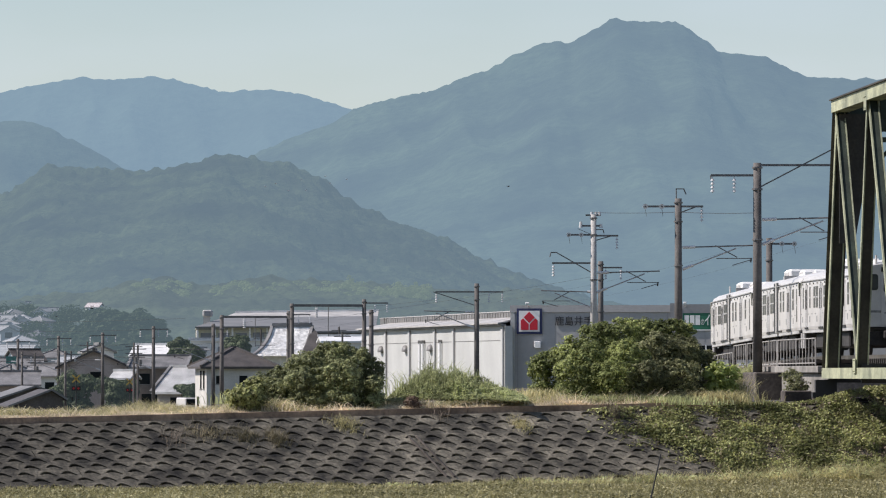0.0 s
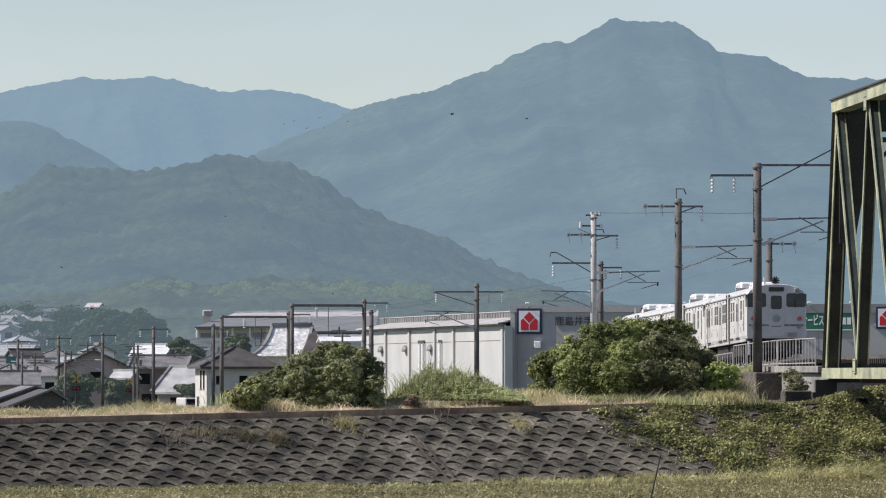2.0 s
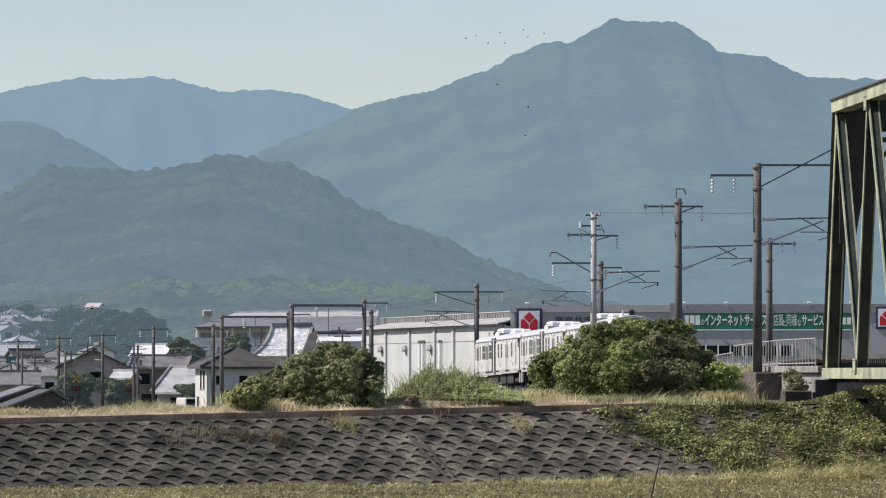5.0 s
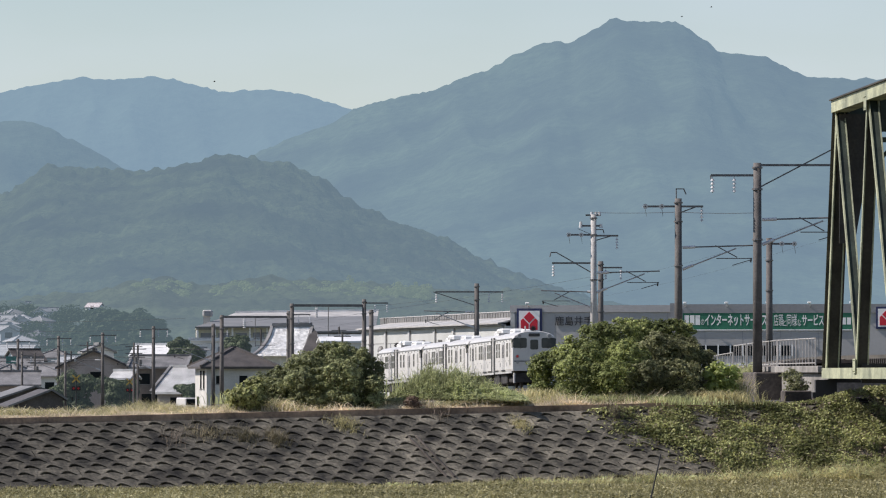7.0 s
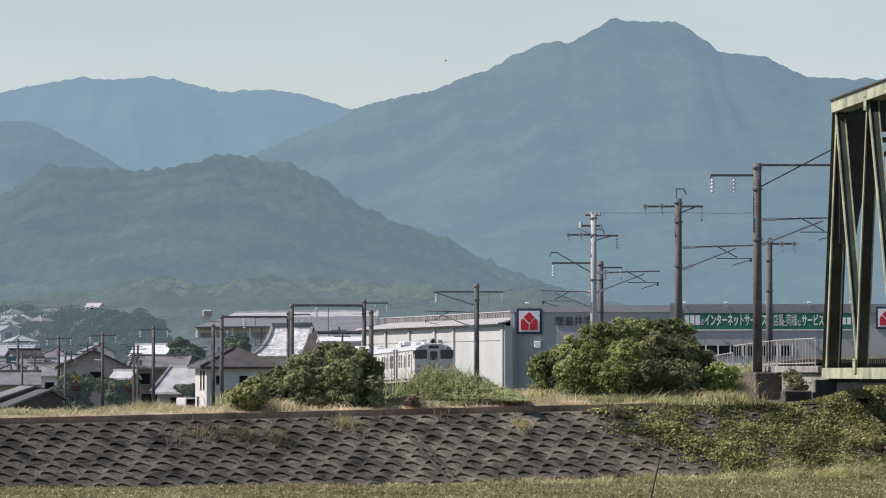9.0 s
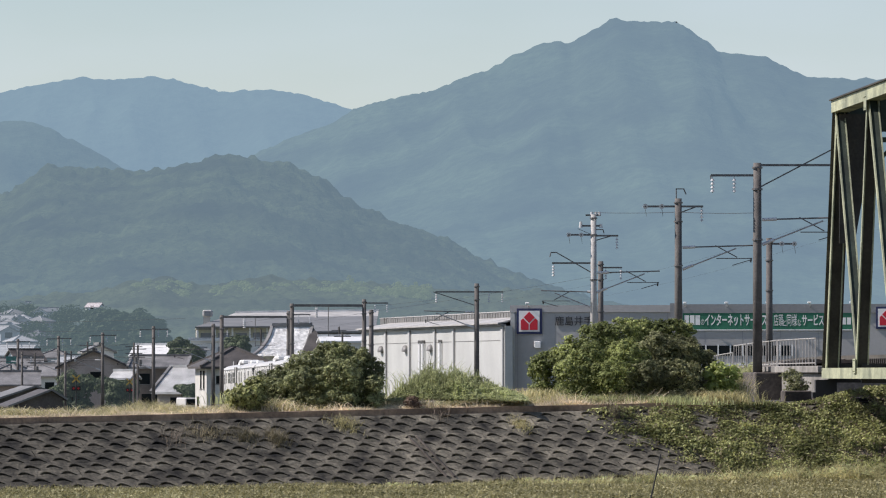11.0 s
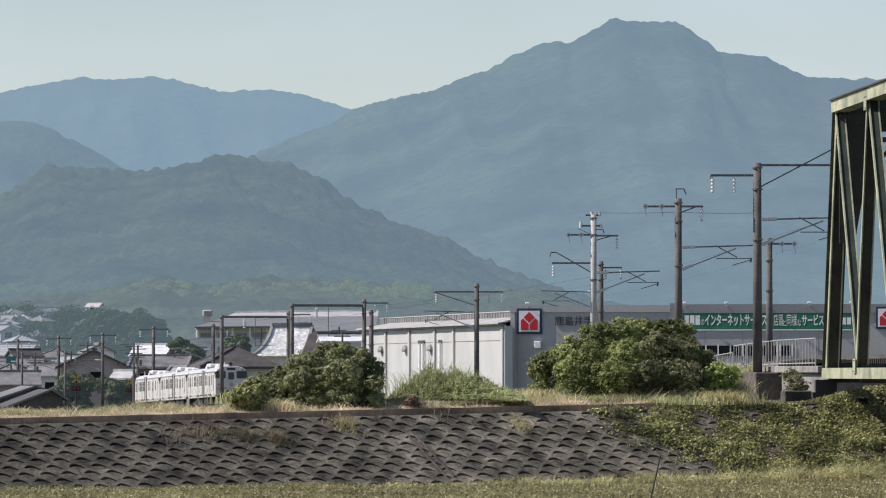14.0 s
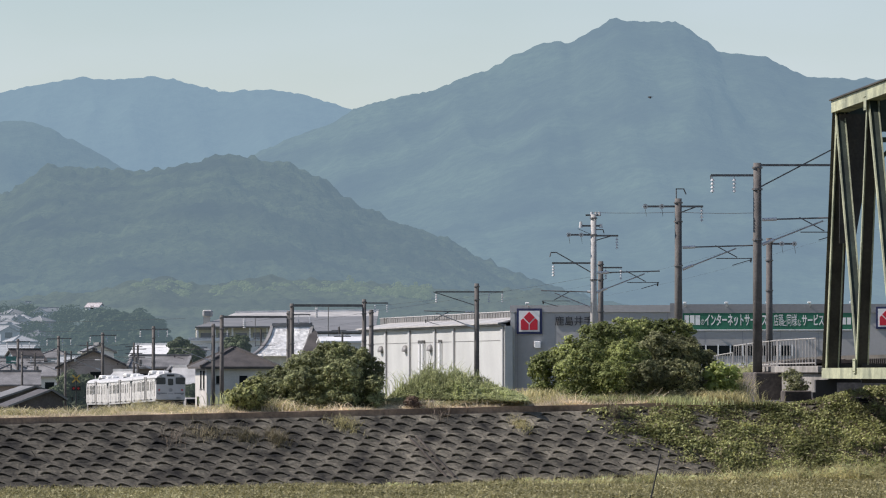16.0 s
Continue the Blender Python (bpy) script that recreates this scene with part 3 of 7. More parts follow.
def rail_pole(y, off, over, r, label, material=M_POLE, foot=-0.7, cant=0, feeder=(), knob=()):
    """A pole beside the track; over: its top over the rail; cant: 1 or -1, the way its bracket reaches over the track;
    feeder: (height, reach, strut, number of insulators); knob: (height, reach)."""
    b = beside(y, off)
    b.z -= 0.0011 * min(max(y - 285, 0), 315)   # the feet sink below the rail down the bank
    top = thing("catenary_pole", label, "utility pole", Matrix.Translation(b), group="poles along the railway")
    lo = foot if b.z + foot > 0.1 else 0.05 - b.z
    part("shaft", rod((0, 0, lo), (0, 0, over), r, r * 0.82, seg=14), material, top, smooth=True)
    for h in (over - 0.25, over - 1.2, over * 0.6):
        part("band", rod((0, 0, h), (0, 0, h + 0.08), r * 1.1, seg=14), M_STEEL, top)
    if cant:
        c = cant
        part("bracket_tube", rod((c * r, 0, 6.05), (c * 3.75, 0, 6.15), 0.035), M_STEEL, top)
        part("stay_tube", rod((c * r, 0, 4.95), (c * 2.9, 0, 6.0), 0.035), M_GALV, top)
        part("bracket_insulator", rod((c * r, 0, 6.05), (c * 0.85, 0, 6.075), 0.075, seg=10), M_PORCELAIN, top)
        part("bracket_insulator", rod((c * r, 0, 4.95), (c * 0.75, 0, 5.17), 0.075, seg=10), M_PORCELAIN, top)
        part("brace_tube", rod((c * 1.85, 0, 6.15), (c * 2.95, 0, 5.55), 0.025), M_STEEL, top)
        part("steady_tube", rod((c * 1.9, 0, 5.5), (c * 3.7, 0, 5.5), 0.022), M_STEEL, top)
        part("steady_arm", rod((c * 3.6, 0, 5.42), (c * 2.7, 0, 5.15), 0.02), M_STEEL, top)
        part("drop_link", rod((c * 3.65, 0, 5.52), (c * 3.62, 0, 5.3), 0.04), M_BLACK, top)
    for h, reach, strut, n in feeder:
        sg = math.copysign(1, reach)
        part("feeder_arm", boxed(*sorted((0, reach)), -0.04, 0.04, h - 0.05, h + 0.05), M_STEEL, top)
        if strut:
            part("arm_strut", bar(bmesh.new(), (0, 0, h + strut), (reach * (0.75 if abs(strut) < 0.8 else 1.05), 0, h if strut < 0 else h + 0.05), 0.05, 0.06), M_STEEL, top)
        for k in range(n):
            insulator(top, (reach - sg * (0.08 + 0.95 * k), 0, h - 0.03))
    for h, reach in knob:
        sg = math.copysign(1, reach)
        part("feeder_arm", boxed(*sorted((0, reach)), -0.04, 0.04, h - 0.05, h + 0.05), M_STEEL, top)
        for q in (reach, reach * 0.5):
            part("disc_insulator", rod((q, -0.06, h), (q, 0.06, h), 0.13, seg=12), M_PORCELAIN, top)
            part("insulator_pin", rod((q, -0.09, h), (q, 0.09, h), 0.05, seg=8), M_STEEL, top)
            part("drop_lead", rod((q, 0, h - 0.1), (q + 0.06, 0, h - 0.5), 0.012, seg=5), M_STEEL, top)
    return top


P_A = rail_pole(265.7, -2.9, 8.55, 0.215, "brown-grey concrete railway pole on the abutment", foot=-0.75, cant=1,
                feeder=((8.0, -2.05, 0, 2), (8.45, 5.2, 0, 0)))
part("arm_strut", bar(bmesh.new(), (0, 0, 7.42), (3.5, 0, 9.25), 0.05, 0.06), M_STEEL, P_A)
part("hook", rod((-2.05, 0, 8.0), (-2.05, 0, 7.85), 0.03), M_STEEL, P_A)
P_B = rail_pole(302.1, -2.9, 8.5, 0.21, "tall brown-grey concrete railway pole", cant=1, feeder=((8.1, 1.25, -0.35, 1),), knob=((8.1, -1.65),))
part("gooseneck", rod((-0.1, 0, 8.5), (-0.1, 0, 8.98), 0.03), M_STEEL, P_B)
part("gooseneck", bar(bmesh.new(), (-0.13, 0, 8.98), (0.3, 0, 8.98), 0.06, 0.05), M_STEEL, P_B)
part("gooseneck", rod((0.27, 0, 8.98), (0.4, 0, 8.7), 0.03), M_STEEL, P_B)
P_C = rail_pole(341.8, -2.9, 9.35, 0.2, "pale concrete railway pole with several arms", M_PALEPOLE, cant=1, feeder=((8.15, 1.4, -0.3, 1), (6.6, -2.35, 0, 1)), knob=((8.2, -1.4),))
part("top_arm", boxed(-0.45, 0.4, -0.05, 0.05, 9.27, 9.36), M_STEEL, P_C)
for q in (-0.1, 0.14, 0.34):
    part("pin_insulator", rod((q, 0, 9.3), (q, 0, 9.5), 0.1, 0.07, 10), M_PORCELAIN, P_C)
part("second_arm", boxed(-0.68, 0.42, -0.05, 0.05, 8.66, 8.76), M_STEEL, P_C)
for q in (-0.72, 0.42):
    part("pin_insulator", rod((q, 0, 8.6), (q, 0, 8.95 if q < 0 else 8.82), 0.11, 0.08, 10), M_PORCELAIN, P_C)
part("lead_hook", bar(bmesh.new(), (0.1, 0, 8.5), (0.55, 0, 8.5), 0.05, 0.05), M_STEEL, P_C)
part("lead_hook", rod((0.53, 0, 8.5), (0.6, 0, 8.28), 0.03), M_STEEL, P_C)
part("arm_strut", bar(bmesh.new(), (-0.1, 0, 6.05), (-2.1, 0, 7.2), 0.05, 0.06), M_STEEL, P_C)
part("strut_hook", bar(bmesh.new(), (-2.1, 0, 7.2), (-2.42, 0, 7.2), 0.05, 0.06), M_STEEL, P_C)
part("strut_hook", rod((-2.42, 0, 7.2), (-2.48, 0, 6.95), 0.03), M_STEEL, P_C)
part("jumper_lead", rod((-0.9, 0, 8.55), (-0.2, 0, 8.25), 0.015), M_STEEL, P_C)
rail_pole(311.9, 2.9, 6.9, 0.19, "short brown-grey concrete railway pole", foot=-1.2, knob=((6.6, 1.3),), cant=0)
rail_pole(379.6, 2.9, 8.0, 0.2, "brown-grey concrete railway pole across the track", cant=-1, feeder=((7.6, 1.35, 0, 2),))
rail_pole(429.0, 2.9, 8.1, 0.2, "brown-grey concrete railway pole before the warehouse", cant=-1, feeder=((7.5, -2.95, -1.0, 1), (7.5, 1.9, 0, 2)))
rail_pole(440.0, -2.9, 6.5, 0.2, "short brown-grey concrete railway pole beside the bush")


def portal(y, over):
    l = rail_pole(y, -2.9, over, 0.2, "railway portal pole joined by a beam over the track")
    rt = rail_pole(y, 2.9, over + 0.35, 0.2, "railway portal pole carrying a beam end", feeder=((over + 0.05, 1.9, 0, 2),))
    part("portal_beam", bar(bmesh.new(), (0, 0, over - 0.15), (5.8, -5.8 * (track_x(y + 0.5) - track_x(y - 0.5)), over - 0.15), 0.18, 0.2), M_STEEL, l)
    insulator(l, (1.9, 0, over - 0.25), 5)
    insulator(l, (2.0, 0, over - 0.25), 5)
    part("hanger", rod((2.9, -0.5, over - 0.2), (2.9, -0.5, 5.4), 0.03), M_STEEL, l)
    part("steady_tube", rod((2.9, -0.5, 5.5), (4.6, -0.6, 5.5), 0.025), M_STEEL, l)


portal(478.8, 8.0)
portal(519.3, 8.1)
rail_pole(567.0, 2.9, 8.5, 0.2, "brown-grey concrete railway pole near the white house", cant=-1, feeder=((8.0, -1.6, 0, 1), (8.0, 1.4, 0, 1)))
for yy, ov in ((611.6, 9.25), (655.5, 9.05), (698.9, 8.95), (744.4, 8.85), (790.0, 8.8)):
    rail_pole(yy, 2.9, ov, 0.2, "brown-grey concrete railway pole with side arms", cant=-1, feeder=((ov - 0.3, 1.5, 0, 2), (ov - 0.35, -1.4, 0, 1)))
for yy in (640.0, 684.0, 730.0, 776.0):
    rail_pole(yy, -2.9, 7.0, 0.15, "thin concrete railway pole beside the track", feeder=((6.6, 1.1, 0, 1),))


def wire(name, pts, r, label):
    bm = bmesh.new()
    for a, b in zip(pts, pts[1:]):
        a, b = Vector(a), Vector(b)
        n = 8
        q = [a.lerp(b, i / n) - Vector((0, 0, 0.04 * 4 * (i / n) * (1 - i / n))) for i in range(n + 1)]
        for c, d in zip(q, q[1:]):
            tube(bm, c, d, r, seg=4)
    ob = part(name, bm, M_BLACK)
    return tagged(ob, label, "power line")


near = (265.7, 302.1, 341.8, 440.0, 478.8, 519.3)
wire("feeder_wire", [beside(429, 0.2, 6.8)] + [beside(y, -1.0, 7.2) for y in near[4:]], 0.007, "thin black feeder wire between railway poles")
wire("power_wire", [beside(341.8, -2.9, 9.4), beside(302.1, -2.9, 7.8), beside(265.7, -2.9, 6.35)], 0.012, "thin black power wire between railway poles")
wire("power_wire", [beside(y, 4.4, 7.3) for y in (379.6, 429.0, 478, 520, 567, 611.6, 655.5, 698.9, 744.4, 790)], 0.007, "thin black wire over the track side")


# ---- writing ----
def lettering(name, words, size, width, material, parent, m, depth=0.02, bold=0.0):
    """Words as raised letters, made to the given height and width, their lower left corner at m."""
    cu = bpy.data.curves.new(name, "FONT")
    cu.body, cu.size, cu.extrude, cu.offset = words, 1.0, 0.02, bold
    tmp = bpy.data.objects.new(name, cu)
    scene.collection.objects.link(tmp)
    bpy.context.view_layer.update()
    me = bpy.data.meshes.new_from_object(tmp.evaluated_get(bpy.context.evaluated_depsgraph_get()))
    bpy.data.objects.remove(tmp)
    co = np.empty(len(me.vertices) * 3)
    me.vertices.foreach_get("co", co)
    co = co.reshape(-1, 3)
    lo, hi = co.min(0), co.max(0)
    co = (co - lo) / np.maximum(hi - lo, 1e-6) * np.array([width, size, depth])
    me.vertices.foreach_set("co", co.ravel())
    me.materials.clear()
    me.materials.append(material)
    ob = new(name, me)
    ob.matrix_basis = m
    ob.parent = parent
    return ob


# ---- store with sign and banner ----
ST_A, ST_B = Vector((5.44, 480.0, 0)), Vector((40.0, 474.0, 0))
ST_U = (ST_B - ST_A).normalized()
ST_M = Matrix(((ST_U.x, -ST_U.y, 0, ST_A.x), (ST_U.y, ST_U.x, 0, ST_A.y), (0, 0, 1, 0), (0, 0, 0, 1)))   # x along the front, -y out of it


def store():
    top = thing("store_building", "long grey electrical store with rooftop parapet and signs", "store", ST_M)
    part("wall", boxed(0, 39, 0, 26, 0, 9.85), M_STORE, top)
    part("parapet", boxed(13.2, 39, -0.12, 0.2, 9.72, 10.42), M_STOREDARK, top, "dark grey metal parapet")
    part("parapet", boxed(-0.1, 13.0, -0.1, 0.2, 9.8, 10.36), M_STORE, top)
    part("corner_trim", boxed(-0.06, 0.28, -0.08, 0.3, 0, 9.8), M_WARE, top)
    part("downpipe_box", boxed(12.75, 13.25, -0.2, 0.1, 8.6, 10.5), M_STOREDARK, top)
    part("roof", boxed(0.2, 38.8, 0.2, 25.8, 9.86, 10.0), M_METALW, top)
    for i in range(0, 38, 3):
        part("cladding_joint", boxed(0.5 + i, 0.53 + i, -0.012, 0.0, 0.2, 9.75), M_STOREDARK, top)
    part("meter_box", boxed(1.9, 2.4, -0.35, 0, 6.95, 7.5, None, 0.03), M_SIGNW, top, "small white wall box")
    part("vent", boxed(1.75, 1.9, -0.1, 0, 7.0, 7.45), M_STOREDARK, top)
    for x in (14.0, 17.3, 20.6, 23.9, 27.2, 1.4):
        lamp = part("flood_lamp", boxed(x - 0.15, x + 0.15, -0.75, -0.45, 10.46, 10.6, None, 0.03), M_SIGNW, top, "small white floodlight")
        part("lamp_arm", rod((x, -0.6, 10.45), (x, 0.0, 10.2), 0.04), M_SIGNW, lamp)
    part("white_band", boxed(13.6, 39, -0.06, 0, 5.5, 5.72), M_SIGNW, top)
    for i in range(9):
        w = part("window", boxed(13.7 + i * 0.98, 14.55 + i * 0.98, -0.04, 0.0, 6.35, 7.15), M_GLASS, top)
        part("window_frame", boxed(14.56 + i * 0.98, 14.66 + i * 0.98, -0.07, 0.0, 6.3, 7.2), M_SIGNW, w)
    return top


store()


def square_sign(x, z, s):
    top = thing("square_sign", "red and white square shop sign with a navy frame", "sign", ST_M @ Matrix.Translation((x, -0.02, z)), group="square shop signs")
    part("board", boxed(0, s, -0.12, 0, 0, s), M_NAVY, top)
    part("panel", boxed(s * 0.09, s * 0.91, -0.14, -0.12, s * 0.09, s * 0.91), M_SIGNW, top)

    def flat(name, pts):
        part(name, prism(bmesh.new(), [(a * s, b * s) for a, b in pts], -0.18, -0.14), M_RED, top, "red emblem panel")
    flat("emblem", [(0.5, 0.43), (0.72, 0.65), (0.5, 0.87), (0.28, 0.65)])
    flat("emblem", [(0.17, 0.16), (0.475, 0.16), (0.475, 0.39), (0.255, 0.61), (0.17, 0.53)])
    flat("emblem", [(0.525, 0.16), (0.83, 0.16), (0.83, 0.53), (0.745, 0.61), (0.525, 0.39)])


square_sign(0.45, 8.08, 2.03)
square_sign(29.1, 8.45, 1.75)
name_sign = thing("name_sign", "black raised characters naming the store branch", "sign", ST_M)
lettering("characters", "鹿島井手", 0.74, 3.0, M_BLACKT, name_sign, Matrix.Translation((3.52, -0.03, 8.74)) @ pose(0, 0, 0, 90, 0, 0), 0.05)


def banner():
    top = thing("banner", "long green store banner with white Japanese lettering", "banner", ST_M)
    x0, x1 = 13.75, 27.2
    part("cloth", boxed(x0, x1, -0.09, -0.06, 8.42, 10.04), M_GREEN, top)
    part("hem", boxed(x0, x1, -0.1, -0.05, 8.34, 8.42), M_SIGNW, top)
    part("hem", boxed(x0, x1, -0.1, -0.05, 10.04, 10.1), M_SIGNW, top)
    stand = pose(0, 0, 0, 90, 0, 0)
    for a, w in ((0.14, 0.36), (0.58, 0.36), (1.02, 0.36)):
        part("print_bar", boxed(x0 + a, x0 + a + w, -0.1, -0.09, 8.78, 9.55), M_SIGNW, top)
    lettering("writing", "の", 0.42, 0.28, M_SIGNW, top, Matrix.Translation((x0 + 1.45, -0.09, 8.78)) @ stand)
    lettering("writing", "インターネットサービス", 0.95, 4.9, M_SIGNW, top, Matrix.Translation((x0 + 1.79, -0.09, 8.7)) @ stand, bold=0.02)
    lettering("writing", "店頭", 0.95, 0.75, M_SIGNW, top, Matrix.Translation((x0 + 7.25, -0.09, 8.68)) @ stand)
    lettering("writing", "と", 0.5, 0.28, M_SIGNW, top, Matrix.Translation((x0 + 7.98, -0.09, 8.7)) @ stand)
    lettering("writing", "同様", 0.95, 0.8, M_SIGNW, top, Matrix.Translation((x0 + 8.29, -0.09, 8.68)) @ stand)
    lettering("writing", "な", 0.5, 0.3, M_SIGNW, top, Matrix.Translation((x0 + 9.13, -0.09, 8.7)) @ stand)
    lettering("writing", "サービス", 0.88, 1.72, M_SIGNW, top, Matrix.Translation((x0 + 9.49, -0.09, 8.72)) @ stand, bold=0.02)
    for a in (12.2, 12.65, 13.05):
        part("print_bar", boxed(x0 + a, x0 + a + 0.32, -0.1, -0.09, 8.8, 9.35), M_SIGNW, top)


banner()


# ---- warehouse ----
WH_A, WH_B = Vector((5.0, 478.2, 0)), Vector((-7.4, 548.0, 0))
WH_U = (WH_B - WH_A).normalized()


def warehouse():
    top = thing("warehouse", "white panelled warehouse with a pale lean-to eave", "warehouse")
    L = (WH_B - WH_A).length
    out = Vector((-WH_U.y, WH_U.x, 0))

    def at(x, o, z):
        p = WH_A + WH_U * x + out * o
        return Vector((p.x, p.y, z))

    def slab(x0, x1, o0, o1, z0, z1):
        return box(bmesh.new(), x0, x1, o0, o1, z0, z1, Matrix(((WH_U.x, out.x, 0, WH_A.x), (WH_U.y, out.y, 0, WH_A.y), (0, 0, 1, 0), (0, 0, 0, 1))))

    part("wall", slab(0.45, L, -0.6, 0, 0, 8.72), M_WARE, top)
    part("eave", slab(0.6, L, -0.1, 0.3, 8.72, 8.86), M_METALW, top)
    bm = bmesh.new()
    box(bm, 0.6, 3.28, -0.3, 0.55, 0, 0.1, Matrix(((WH_U.x, out.x, 0, WH_A.x), (WH_U.y, out.y, 0, WH_A.y), (0, 0, 1, 8.87), (0, 0, 0, 1))))
    box(bm, 3.3, L, -2.55, 0.55, 0, 0.1, Matrix(((WH_U.x, out.x, 0, WH_A.x), (WH_U.y, out.y, 0, WH_A.y), (0, 0, 1, 8.87), (0, 0, 0, 1))))
    for v in bm.verts:
        d = (Vector((v.co.x, v.co.y, 0)) - WH_A).dot(out)
        v.co.z += (0.55 - d) * 0.17
    part("lean_to_roof", bm, M_LEANTO, top, "pale sheet metal eave roof")
    part("upper_wall", slab(8.0, L + 5, -12, -2.55, 8.7, 9.95), M_METALW, top, "ribbed grey upper wall")
    for i in range(55):
        part("rib", slab(8.6 + i * 1.2, 8.68 + i * 1.2, -2.55, -2.51, 8.95, 9.9), M_METALW, top)
    part("upper_coping", slab(8.0, L + 5, -2.7, -2.5, 9.95, 10.02), M_STORE, top)
    for px_x in (0.9, 23.0, 32.0, 44.6, 57.0):
        part("pilaster", slab(px_x, px_x + 0.9, 0, 0.12, 0, 8.7), M_WARE, top)
        part("downpipe", rod(at(px_x - 0.25, 0.12, 0.1), at(px_x - 0.25, 0.12, 8.6), 0.07), M_STOREDARK, top, "grey downpipe")
    part("panel_joint", slab(1.5, L, 0.0, 0.02, 7.55, 7.6), M_METALW, top)
    for x in (34.3, 46.8, 59.6):
        bm = bmesh.new()
        bmesh.ops.create_uvsphere(bm, u_segments=12, v_segments=8, radius=0.6, matrix=Matrix.Translation(at(x, 0.05, 6.9)) @ Matrix.Diagonal((0.62, 1.4, 0.85, 1)))
        bmesh.ops.bisect_plane(bm, geom=bm.verts[:] + bm.edges[:] + bm.faces[:], plane_co=(0, 0, 6.82), plane_no=(0, 0, 1), clear_inner=True)
        part("vent_hood", bm, M_METALW, top, "grey rounded vent hood", smooth=True)
    for x in (29.0, 37.3, 38.9):
        part("flue_pipe", rod(at(x, 0.2, 1.5), at(x, 0.2, 7.6), 0.14), M_SIGNW, top, "white wall duct")
        part("flue_elbow", rod(at(x, -0.02, 7.62), at(x, 0.34, 7.62), 0.15), M_METALW, top)
    part("base_strip", slab(2.6, L, 0.0, 0.05, 0, 1.4), M_METALW, top)
    return top


warehouse()


